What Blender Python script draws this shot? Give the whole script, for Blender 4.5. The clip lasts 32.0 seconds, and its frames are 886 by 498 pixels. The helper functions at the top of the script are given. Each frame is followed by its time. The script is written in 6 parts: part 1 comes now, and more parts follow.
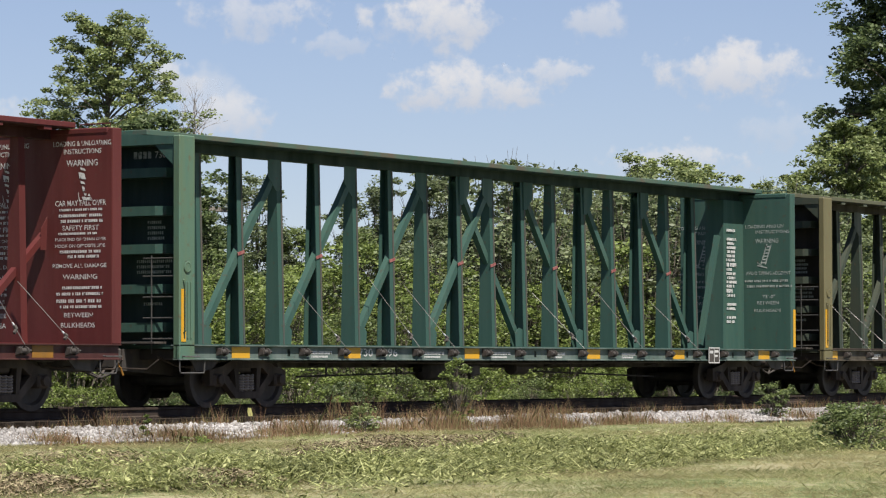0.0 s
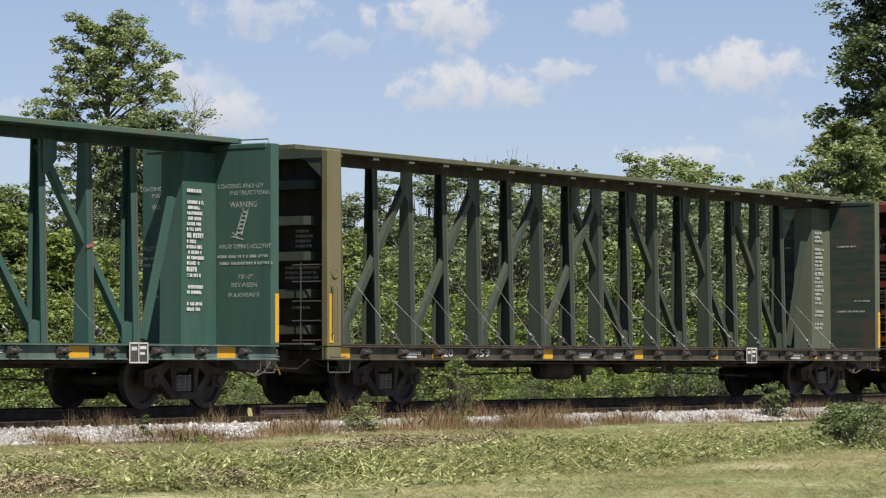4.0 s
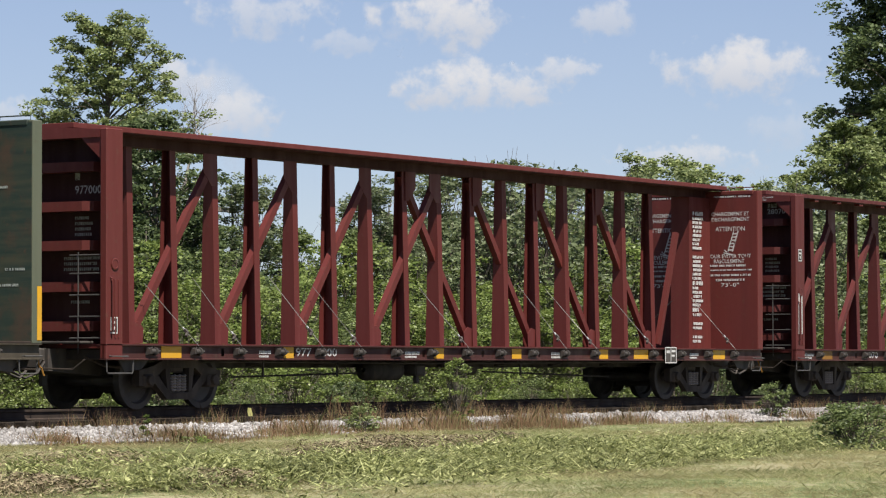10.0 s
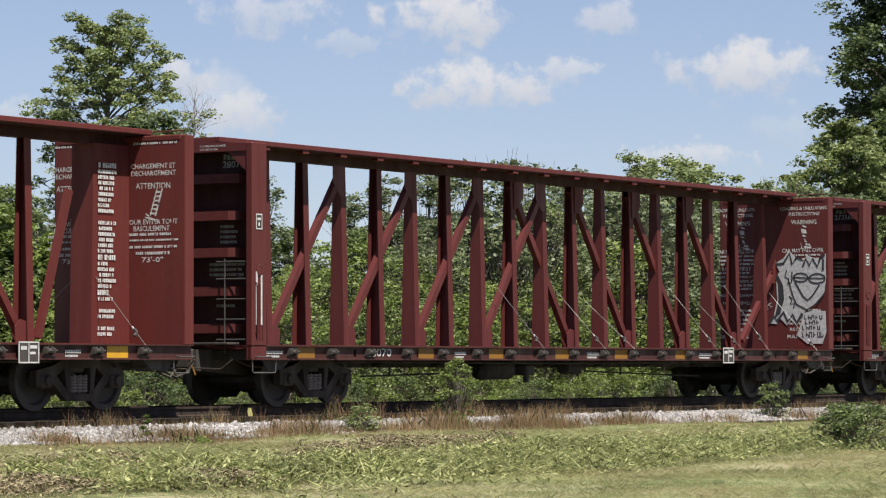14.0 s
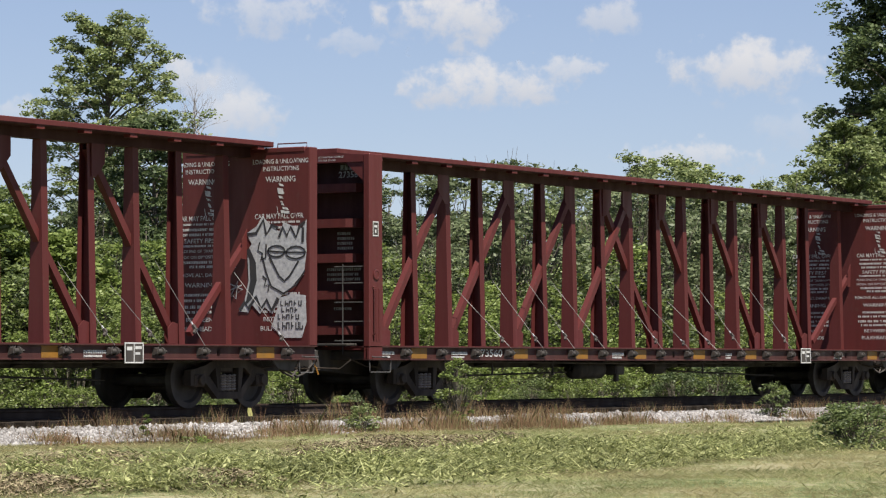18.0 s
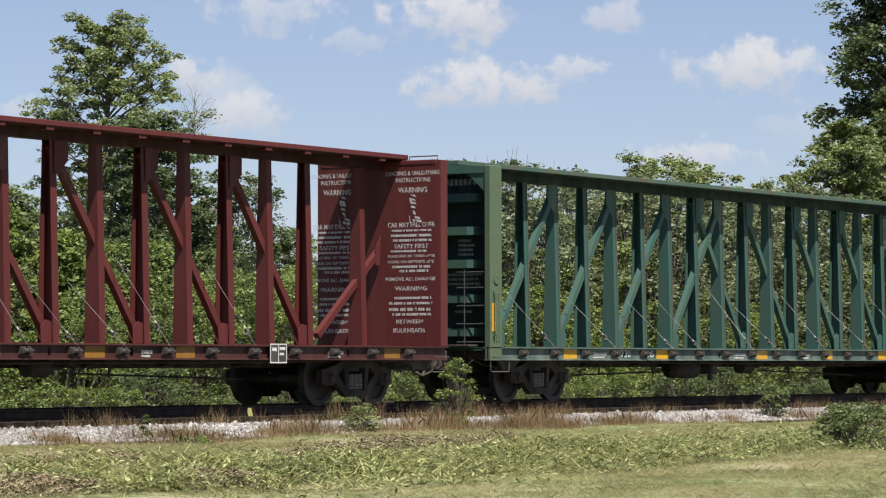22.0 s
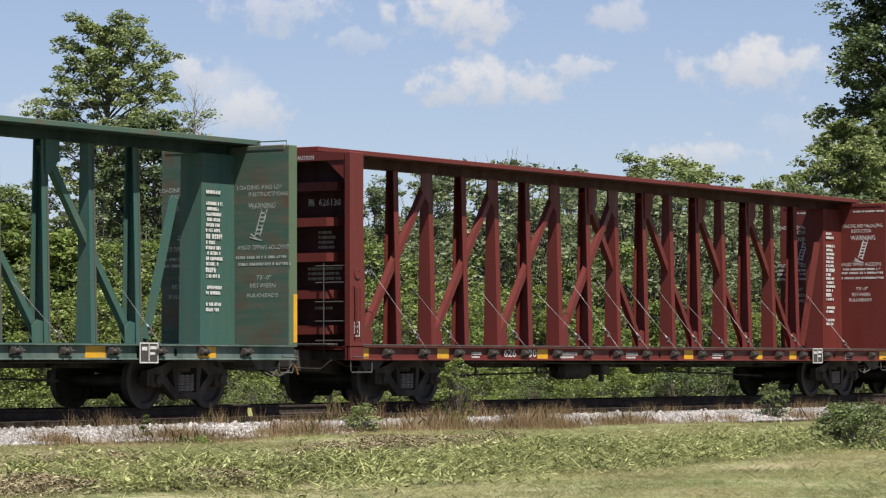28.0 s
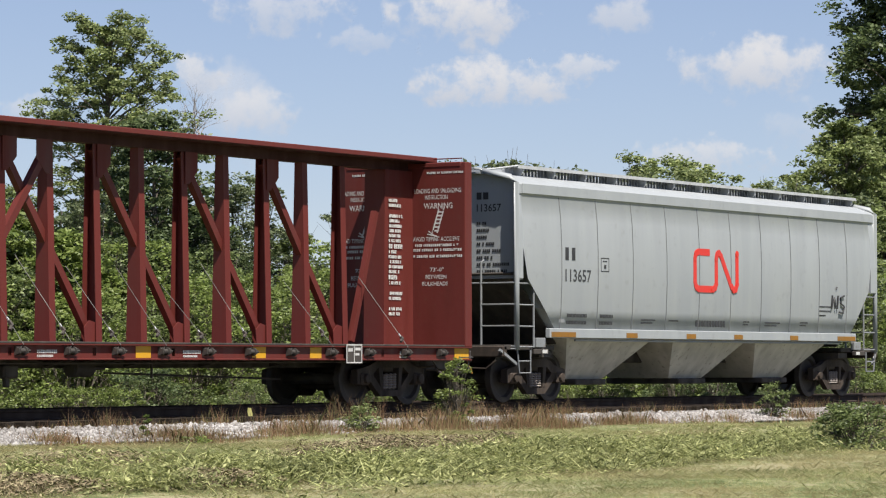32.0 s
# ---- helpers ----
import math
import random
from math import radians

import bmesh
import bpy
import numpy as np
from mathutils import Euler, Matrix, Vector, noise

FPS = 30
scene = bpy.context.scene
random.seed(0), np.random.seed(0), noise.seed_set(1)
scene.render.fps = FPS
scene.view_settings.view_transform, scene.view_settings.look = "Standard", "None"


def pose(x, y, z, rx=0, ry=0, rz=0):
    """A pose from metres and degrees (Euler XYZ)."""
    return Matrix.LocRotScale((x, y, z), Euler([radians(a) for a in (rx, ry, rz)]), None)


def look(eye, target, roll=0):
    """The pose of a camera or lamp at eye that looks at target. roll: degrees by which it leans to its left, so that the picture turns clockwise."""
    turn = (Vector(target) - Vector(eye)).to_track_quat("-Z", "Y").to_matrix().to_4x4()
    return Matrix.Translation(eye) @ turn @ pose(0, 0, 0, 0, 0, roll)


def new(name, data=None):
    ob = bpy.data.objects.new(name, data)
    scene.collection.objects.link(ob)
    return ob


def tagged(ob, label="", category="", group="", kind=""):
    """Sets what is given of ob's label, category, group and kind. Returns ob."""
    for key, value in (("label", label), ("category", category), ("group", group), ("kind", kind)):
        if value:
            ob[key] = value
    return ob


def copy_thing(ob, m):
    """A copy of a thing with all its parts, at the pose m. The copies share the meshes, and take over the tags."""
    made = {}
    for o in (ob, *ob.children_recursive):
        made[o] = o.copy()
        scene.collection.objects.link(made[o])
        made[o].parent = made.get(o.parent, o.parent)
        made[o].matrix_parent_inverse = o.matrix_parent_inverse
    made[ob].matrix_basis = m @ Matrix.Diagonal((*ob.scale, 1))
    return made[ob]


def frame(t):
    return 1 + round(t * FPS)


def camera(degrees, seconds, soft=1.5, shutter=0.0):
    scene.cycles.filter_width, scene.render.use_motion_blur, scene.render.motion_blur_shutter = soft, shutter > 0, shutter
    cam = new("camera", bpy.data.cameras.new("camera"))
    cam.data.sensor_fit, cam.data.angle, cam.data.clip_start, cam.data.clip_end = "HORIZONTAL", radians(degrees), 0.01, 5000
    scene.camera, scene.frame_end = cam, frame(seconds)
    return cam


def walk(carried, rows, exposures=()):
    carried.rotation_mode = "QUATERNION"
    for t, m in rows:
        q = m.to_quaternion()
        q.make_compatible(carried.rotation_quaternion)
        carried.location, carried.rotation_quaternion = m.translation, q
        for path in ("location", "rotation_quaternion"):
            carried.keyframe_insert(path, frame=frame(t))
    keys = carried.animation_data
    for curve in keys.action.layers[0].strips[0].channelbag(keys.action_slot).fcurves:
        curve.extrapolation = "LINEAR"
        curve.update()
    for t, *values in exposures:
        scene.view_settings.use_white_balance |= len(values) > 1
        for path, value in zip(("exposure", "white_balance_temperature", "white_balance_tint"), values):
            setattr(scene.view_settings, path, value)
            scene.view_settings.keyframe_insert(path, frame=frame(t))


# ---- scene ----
cam = camera(15.445, 32.0, soft=1.2)
EYE = Vector((0.0, -34.364, 0.671))
WAY = Vector((math.sin(radians(57.504)) * math.cos(radians(2.067)), math.cos(radians(57.504)) * math.cos(radians(2.067)), math.sin(radians(2.067))))
HELD = look(EYE, EYE + WAY * 50.0, -0.10)
walk(cam, [(0.0, HELD), (32.0, HELD)], exposures=[(0.0, 1.05), (32.0, 1.05)])

# ---- daylight ----
TO_SUN = Vector((-0.22, -0.46, 1.0)).normalized()
world = bpy.data.worlds.new("sky")
scene.world = world
world.use_nodes = True
wn, wl = world.node_tree.nodes, world.node_tree.links
wn.clear()
sky = wn.new("ShaderNodeTexSky")
sky.sky_type = "NISHITA"
sky.sun_disc = False
sky.sun_elevation = math.asin(TO_SUN.z)
sky.sun_rotation = math.atan2(TO_SUN.x, TO_SUN.y)
sky.altitude = 200
sky.air_density, sky.dust_density, sky.ozone_density = 1.0, 0.5, 1.4
wbg = wn.new("ShaderNodeBackground")
wbg.inputs["Strength"].default_value = 0.0542
wout = wn.new("ShaderNodeOutputWorld")
tint = wn.new("ShaderNodeMix")
tint.data_type, tint.blend_type = "RGBA", "MULTIPLY"
tint.inputs["Factor"].default_value = 1.0
tint.inputs["B"].default_value = (1.06, 0.965, 1.04, 1)
wtc = wn.new("ShaderNodeTexCoord")
lift = wn.new("ShaderNodeVectorMath")
lift.operation = "ADD"
lift.inputs[1].default_value = (0.0, 0.0, 0.035)
wl.new(wtc.outputs["Generated"], lift.inputs[0])
wl.new(lift.outputs[0], sky.inputs["Vector"])
wl.new(sky.outputs[0], tint.inputs["A"])
wl.new(tint.outputs["Result"], wbg.inputs["Color"])
wl.new(wbg.outputs[0], wout.inputs["Surface"])

sun_data = bpy.data.lights.new("sun", "SUN")
sun_data.energy, sun_data.angle, sun_data.color = 5.0, radians(0.53), (1.0, 0.945, 0.85)
sun = new("sun", sun_data)
sun.matrix_world = look(TO_SUN * 200, (0, 0, 0))


# ---- materials ----
def nodes_of(name):
    m = bpy.data.materials.new(name)
    m.use_nodes = True
    nt = m.node_tree
    return m, nt.nodes, nt.links, nt.nodes["Principled BSDF"]


def ramp(n, stops):
    r = n.new("ShaderNodeValToRGB")
    els = r.color_ramp.elements
    while len(els) < len(stops):
        els.new(0.5)
    for e, (pos, col) in zip(els, stops):
        e.position = pos
        e.color = (*col, 1) if len(col) == 3 else col
    return r


def grey(v):
    return (v, v, v)


def paint(name, base, worn, rough=0.55, rust=(0.09, 0.045, 0.025), amount=0.5, scale=1.0, metal=0.0, streak=True, bands=False, flakes=0.0):
    """Weathered paint: broad fading, streaks that run down or bands along the sheets, rust flecks and patches; flakes: the share that has peeled off."""
    m, n, l, b = nodes_of(name)
    tc = n.new("ShaderNodeTexCoord")
    mp = n.new("ShaderNodeMapping")
    mp.inputs["Scale"].default_value = (0.5 * scale, 0.5 * scale, 5.0 * scale) if bands else (2.2 * scale, 2.2 * scale, (0.28 if streak else 2.2) * scale)
    l.new(tc.outputs["Object"], mp.inputs["Vector"])
    n1 = n.new("ShaderNodeTexNoise")
    n1.inputs["Scale"].default_value, n1.inputs["Detail"].default_value = 1.6, 6
    l.new(mp.outputs[0], n1.inputs["Vector"])
    n2 = n.new("ShaderNodeTexNoise")
    n2.inputs["Scale"].default_value, n2.inputs["Detail"].default_value = 9.0 * scale, 8
    l.new(tc.outputs["Object"], n2.inputs["Vector"])
    r1 = ramp(n, [(0.32, grey(0.0)), (0.70, grey(1.0))])
    l.new(n1.outputs["Fac"], r1.inputs[0])
    mix1 = n.new("ShaderNodeMix")
    mix1.data_type = "RGBA"
    mix1.inputs["A"].default_value, mix1.inputs["B"].default_value = (*base, 1), (*worn, 1)
    l.new(r1.outputs[0], mix1.inputs["Factor"])
    r2 = ramp(n, [(0.60, grey(0.0)), (0.74, grey(amount))])
    l.new(n2.outputs["Fac"], r2.inputs[0])
    mix2 = n.new("ShaderNodeMix")
    mix2.data_type = "RGBA"
    mix2.inputs["B"].default_value = (*rust, 1)
    l.new(r2.outputs[0], mix2.inputs["Factor"])
    l.new(mix1.outputs["Result"], mix2.inputs["A"])
    last = mix2.outputs["Result"]
    if bands:
        n3 = n.new("ShaderNodeTexNoise")
        n3.inputs["Scale"].default_value, n3.inputs["Detail"].default_value, n3.inputs["Roughness"].default_value = 1.5, 7, 0.65
        l.new(tc.outputs["Object"], n3.inputs["Vector"])
        r3 = ramp(n, [(0.50, grey(0.0)), (0.66, grey(0.85))])
        l.new(n3.outputs["Fac"], r3.inputs[0])
        mix3 = n.new("ShaderNodeMix")
        mix3.data_type = "RGBA"
        mix3.inputs["B"].default_value = (*rust, 1)
        l.new(r3.outputs[0], mix3.inputs["Factor"])
        l.new(last, mix3.inputs["A"])
        last = mix3.outputs["Result"]
    l.new(last, b.inputs["Base Color"])
    rr = ramp(n, [(0.35, grey(min(1.0, rough + 0.15))), (0.65, grey(max(0.2, rough - 0.1)))])
    l.new(n1.outputs["Fac"], rr.inputs[0])
    l.new(rr.outputs[0], b.inputs["Roughness"])
    b.inputs["Specular IOR Level"].default_value = 0.3
    b.inputs["Metallic"].default_value = metal
    if flakes:
        n4 = n.new("ShaderNodeTexNoise")
        n4.inputs["Scale"].default_value, n4.inputs["Detail"].default_value, n4.inputs["Roughness"].default_value = 11.0, 6, 0.7
        l.new(tc.outputs["Object"], n4.inputs["Vector"])
        r4 = ramp(n, [(0.32 + 0.3 * flakes, grey(0.0)), (0.40 + 0.3 * flakes, grey(1.0))])
        l.new(n4.outputs["Fac"], r4.inputs[0])
        l.new(r4.outputs[0], b.inputs["Alpha"])
    bp = n.new("ShaderNodeBump")
    bp.inputs["Strength"].default_value, bp.inputs["Distance"].default_value = 0.25, 0.01
    l.new(n2.outputs["Fac"], bp.inputs["Height"])
    l.new(bp.outputs[0], b.inputs["Normal"])
    return m


def leafy(name, a, b_, c, gloss=0.5, through_light=0.40):
    """Leaves: each one its own green, a part of the light passes through."""
    m, n, l, b = nodes_of(name)
    geo = n.new("ShaderNodeNewGeometry")
    r = ramp(n, [(0.0, a), (0.5, b_), (1.0, c)])
    l.new(geo.outputs["Random Per Island"], r.inputs[0])
    tc = n.new("ShaderNodeTexCoord")
    nz = n.new("ShaderNodeTexNoise")
    nz.inputs["Scale"].default_value, nz.inputs["Detail"].default_value = 0.9, 3
    l.new(tc.outputs["Object"], nz.inputs["Vector"])
    hs = n.new("ShaderNodeHueSaturation")
    rr = ramp(n, [(0.3, grey(0.7)), (0.7, grey(1.3))])
    l.new(nz.outputs["Fac"], rr.inputs[0])
    l.new(rr.outputs[0], hs.inputs["Value"])
    l.new(r.outputs[0], hs.inputs["Color"])
    l.new(hs.outputs[0], b.inputs["Base Color"])
    b.inputs["Roughness"].default_value = gloss
    b.inputs["Specular IOR Level"].default_value = 0.4
    tr = n.new("ShaderNodeBsdfTranslucent")
    l.new(hs.outputs[0], tr.inputs["Color"])
    mx = n.new("ShaderNodeMixShader")
    mx.inputs[0].default_value = through_light
    l.new(b.outputs[0], mx.inputs[1])
    l.new(tr.outputs[0], mx.inputs[2])
    l.new(mx.outputs[0], n["Material Output"].inputs["Surface"])
    return m


def earthy(name, stops, scale, fine, rough=0.95, bump=0.5, dist=0.03):
    """Ground, bark, wood and stone: two scales of mottling with relief."""
    m, n, l, b = nodes_of(name)
    tc = n.new("ShaderNodeTexCoord")
    n1 = n.new("ShaderNodeTexNoise")
    n1.inputs["Scale"].default_value, n1.inputs["Detail"].default_value = scale, 5
    n2 = n.new("ShaderNodeTexNoise")
    n2.inputs["Scale"].default_value, n2.inputs["Detail"].default_value = fine, 8
    for k in (n1, n2):
        l.new(tc.outputs["Object"], k.inputs["Vector"])
    ad = n.new("ShaderNodeMath")
    ad.operation = "MULTIPLY_ADD"
    ad.inputs[1].default_value = 0.5
    l.new(n1.outputs["Fac"], ad.inputs[0])
    half = n.new("ShaderNodeMath")
    half.operation = "MULTIPLY"
    half.inputs[1].default_value = 0.5
    l.new(n2.outputs["Fac"], half.inputs[0])
    l.new(half.outputs[0], ad.inputs[2])
    r = ramp(n, stops)
    l.new(ad.outputs[0], r.inputs[0])
    l.new(r.outputs[0], b.inputs["Base Color"])
    b.inputs["Roughness"].default_value = rough
    b.inputs["Specular IOR Level"].default_value = 0.06
    bp = n.new("ShaderNodeBump")
    bp.inputs["Strength"].default_value, bp.inputs["Distance"].default_value = bump, dist
    l.new(n2.outputs["Fac"], bp.inputs["Height"])
    l.new(bp.outputs[0], b.inputs["Normal"])
    return m


def island_mix(name, stops, rough=0.9, patch=None, through_light=0.0):
    """Pieces joined in one mesh: each one its own tone."""
    m, n, l, b = nodes_of(name)
    geo = n.new("ShaderNodeNewGeometry")
    r = ramp(n, stops)
    l.new(geo.outputs["Random Per Island"], r.inputs[0])
    tc = n.new("ShaderNodeTexCoord")
    nz = n.new("ShaderNodeTexNoise")
    nz.inputs["Scale"].default_value, nz.inputs["Detail"].default_value = 0.6, 4
    l.new(tc.outputs["Object"], nz.inputs["Vector"])
    rr = ramp(n, [(0.3, grey(0.7)), (0.7, grey(1.3))])
    l.new(nz.outputs["Fac"], rr.inputs[0])
    hs = n.new("ShaderNodeHueSaturation")
    l.new(rr.outputs[0], hs.inputs["Value"])
    l.new(r.outputs[0], hs.inputs["Color"])
    last = hs.outputs[0]
    if patch:
        big = n.new("ShaderNodeTexNoise")
        big.inputs["Scale"].default_value, big.inputs["Detail"].default_value = 0.33, 5
        l.new(tc.outputs["Object"], big.inputs["Vector"])
        pr = ramp(n, [(0.44, grey(0.0)), (0.60, grey(0.75))])
        l.new(big.outputs["Fac"], pr.inputs[0])
        pm = n.new("ShaderNodeMix")
        pm.data_type = "RGBA"
        pm.inputs["B"].default_value = (*patch, 1)
        l.new(pr.outputs[0], pm.inputs["Factor"])
        l.new(last, pm.inputs["A"])
        last = pm.outputs["Result"]
    l.new(last, b.inputs["Base Color"])
    b.inputs["Roughness"].default_value = rough
    b.inputs["Specular IOR Level"].default_value = 0.1
    if through_light:
        tr = n.new("ShaderNodeBsdfTranslucent")
        l.new(last, tr.inputs["Color"])
        mx = n.new("ShaderNodeMixShader")
        mx.inputs[0].default_value = through_light
        l.new(b.outputs[0], mx.inputs[1])
        l.new(tr.outputs[0], mx.inputs[2])
        l.new(mx.outputs[0], n["Material Output"].inputs["Surface"])
    return m


RED = paint("oxide_red_paint", (0.0787, 0.0138, 0.0116), (0.0984, 0.0203, 0.0172), rust=(0.0861, 0.0369, 0.0246))
RED_DARK = paint("maroon_paint", (0.0652, 0.0121, 0.0113), (0.0861, 0.0184, 0.0166), rust=(0.0738, 0.032, 0.0246))
RED_BRIGHT = paint("red_oxide_fresh_paint", (0.0984, 0.015, 0.0117), (0.0861, 0.0182, 0.0145), rust=(0.0861, 0.0369, 0.0246), amount=0.3)
GREEN = paint("sea_green_paint", (0.0234, 0.0615, 0.0504), (0.0406, 0.0787, 0.0615), rust=(0.0553, 0.0443, 0.0307), amount=0.75)
GREEN_FADED = paint("faded_green_paint", (0.0258, 0.075, 0.064), (0.0492, 0.0812, 0.0615), rust=(0.0677, 0.0467, 0.0295), amount=0.9)
OLIVE = paint("dark_olive_paint", (0.024, 0.036, 0.026), (0.046, 0.048, 0.032), rust=(0.065, 0.044, 0.028), amount=0.85)
SILL_RED = paint("grimy_maroon_sill_paint", (0.0369, 0.0117, 0.0108), (0.0566, 0.0184, 0.016), rust=(0.0492, 0.0271, 0.0197), amount=0.9)
SILL_BROWN = paint("rusty_brown_sill_paint", (0.0369, 0.0307, 0.0221), (0.064, 0.0517, 0.0369), rust=(0.0738, 0.0443, 0.0271), amount=0.8)
PANEL_STAINED = paint("stained_green_panel", (0.030, 0.076, 0.060), (0.088, 0.082, 0.062), rust=(0.085, 0.050, 0.032), amount=0.9, bands=True)
PANEL_OLIVE = paint("dark_green_panel", (0.011, 0.027, 0.023), (0.044, 0.046, 0.031), rust=(0.060, 0.038, 0.026), amount=0.8, bands=True)
WHITE_WORN = paint("worn_white_stencil", (0.369, 0.3875, 0.369), (0.1845, 0.2091, 0.1906), rough=0.6, rust=(0.0492, 0.0615, 0.0492), amount=0.9, scale=5, streak=False, flakes=0.22)
OLIVE_PALE = paint("pale_olive_paint", (0.072, 0.082, 0.056), (0.088, 0.094, 0.064), rust=(0.07, 0.05, 0.035), amount=0.4)
SILL_GREEN = paint("scuffed_green_sill_paint", (0.036, 0.066, 0.055), (0.115, 0.140, 0.128), rough=0.6, rust=(0.05, 0.045, 0.035), amount=0.7, scale=0.8)
MINT = paint("sunbleached_mint_paint", (0.056, 0.125, 0.098), (0.085, 0.118, 0.066), rust=(0.09, 0.07, 0.04), amount=0.7)
MOSS = paint("mossy_green_paint", (0.082, 0.104, 0.054), (0.060, 0.100, 0.066), rust=(0.07, 0.055, 0.035), amount=0.6)
CHORD_GREEN = paint("weathered_green_chord_paint", (0.036, 0.082, 0.064), (0.070, 0.088, 0.060), rust=(0.085, 0.060, 0.042), amount=0.9, bands=True)
OLIVE_DULL = paint("sunbleached_olive_paint", (0.085, 0.088, 0.052), (0.060, 0.056, 0.034), rust=(0.09, 0.055, 0.03), amount=0.6)
OLIVE_LIGHT = paint("faded_olive_paint", (0.1291, 0.1156, 0.059), (0.0959, 0.0836, 0.0418), rust=(0.123, 0.0738, 0.0369))
GREY_PAINT = paint("light_grey_paint", (0.2437, 0.2604, 0.2753), (0.2716, 0.2864, 0.2976), rough=0.42, rust=(0.1395, 0.1348, 0.1256), amount=0.22, scale=0.5)
# Grimy grey, made lighter than the body for light bounced off the ground.
GREY_DIRTY_BOUNCE = paint("grimy_bounce_lit_grey_paint", (0.52, 0.50, 0.46), (0.34, 0.325, 0.295), rough=0.6, rust=(0.17, 0.145, 0.12), amount=0.7)
GREY_STEEL = paint("grey_galvanised_steel", (0.369, 0.3813, 0.3936), (0.2952, 0.3014, 0.3075), rough=0.5, amount=0.4)
SPRING_STEEL = paint("dusty_spring_steel", (0.15, 0.13, 0.12), (0.23, 0.20, 0.18), rough=0.6, amount=0.5)
LADDER_GREY = paint("dull_grey_ladder_paint", (0.1476, 0.1574, 0.1697), (0.1968, 0.203, 0.2091), rough=0.5, amount=0.5)
PALE_YELLOW = paint("pale_yellow_plastic", (0.246, 0.2337, 0.0738), (0.3075, 0.2952, 0.123), rough=0.4, amount=0.1)
# Darkened car paints: shade of end recesses and chord undersides put into the colour.
SHADE_RED = paint("shaded_maroon_sheet", (0.030, 0.0085, 0.0085), (0.046, 0.013, 0.012), rough=0.75, rust=(0.05, 0.026, 0.018), amount=0.6)
SHADE_GREEN = paint("shaded_green_sheet", (0.010, 0.022, 0.021), (0.018, 0.034, 0.031), rough=0.75, rust=(0.03, 0.024, 0.018), amount=0.6)
SHADE_BROWN = paint("shaded_brown_sheet", (0.022, 0.018, 0.014), (0.034, 0.026, 0.019), rough=0.75, rust=(0.05, 0.03, 0.02), amount=0.6)
PRIMER = paint("dull_red_primer", (0.16, 0.03, 0.03), (0.26, 0.12, 0.11), rough=0.7, amount=0.3, scale=4, streak=False)
RUBBED = paint("rubbed_brown_edge", (0.060, 0.052, 0.044), (0.050, 0.066, 0.058), rough=0.7, rust=(0.10, 0.06, 0.04), amount=0.8)
YELLOW = paint("yellow_marking", (0.5166, 0.2706, 0.0098), (0.4305, 0.2337, 0.0246), rough=0.4, amount=0.3, streak=False)
AMBER = paint("dull_amber_marking", (0.2214, 0.1018, 0.0124), (0.1683, 0.0841, 0.0177), rough=0.5, amount=0.5, streak=False)
WHITE_PLAIN = paint("white_marking", (0.5, 0.5, 0.49), (0.36, 0.35, 0.34), rough=0.6, rust=(0.3, 0.24, 0.2), amount=0.4, scale=4, streak=False)
WHITE = paint("white_stencil", (0.5166, 0.5166, 0.5043), (0.3567, 0.3505, 0.3444), rough=0.6, rust=(0.3075, 0.246, 0.2214), amount=0.4, scale=4, streak=False, flakes=0.22)
SPRAY = paint("grey_white_spray_paint", (0.4182, 0.4243, 0.4305), (0.2706, 0.2767, 0.289), rough=0.5, rust=(0.123, 0.123, 0.1353), amount=0.9, scale=4, streak=False)
SEAM_GREY = paint("grimy_seam", (0.0922, 0.0984, 0.1046), (0.123, 0.1291, 0.1353), rough=0.6, amount=0.3)
BLACK_INK = paint("black_stencil", (0.0221, 0.0221, 0.0246), (0.0369, 0.0369, 0.0394), rough=0.5, amount=0.2)
LOGO_RED = paint("bright_red_marking", (0.5166, 0.0271, 0.0197), (0.4551, 0.032, 0.0246), rough=0.4, amount=0.1)
BLACK_STEEL = paint("grimy_black_steel", (0.0295, 0.0265, 0.0250), (0.0590, 0.0502, 0.0443), rough=0.75, rust=(0.0886, 0.0590, 0.0443), amount=0.6)
TRUCK_STEEL = paint("dusty_cast_steel", (0.022, 0.017, 0.014), (0.055, 0.041, 0.032), rough=0.8, rust=(0.10, 0.065, 0.045), amount=0.5)
WHEEL_STEEL = paint("worn_wheel_steel", (0.0351, 0.0297, 0.0270), (0.0607, 0.0513, 0.0459), rough=0.6, rust=(0.0945, 0.0607, 0.0405), amount=0.4)
CABLE = paint("wire_rope_steel", (0.0692, 0.0664, 0.0646), (0.1107, 0.1079, 0.1043), rough=0.55, metal=0.5, amount=0.4)
RUSTY = paint("rusty_rail_steel", (0.022, 0.015, 0.012), (0.034, 0.023, 0.017), rough=0.85, rust=(0.045, 0.028, 0.02), amount=0.5)
TIE_WOOD = earthy("creosoted_wood", [(0.3, (0.0118, 0.0099, 0.0078)), (0.7, (0.0394, 0.0315, 0.0256))], 3, 22)
POLE_WOOD = earthy("weathered_pole_wood", [(0.3, (0.1476, 0.1291, 0.1107)), (0.7, (0.2706, 0.246, 0.2214))], 3, 30)
BARK = earthy("bark", [(0.3, (0.0553, 0.0467, 0.0369)), (0.7, (0.1599, 0.1414, 0.1168))], 3, 24, bump=0.8)
DEAD_WOOD = earthy("dead_grey_wood", [(0.3, (0.123, 0.1107, 0.0984)), (0.7, (0.246, 0.2214, 0.203))], 4, 24)
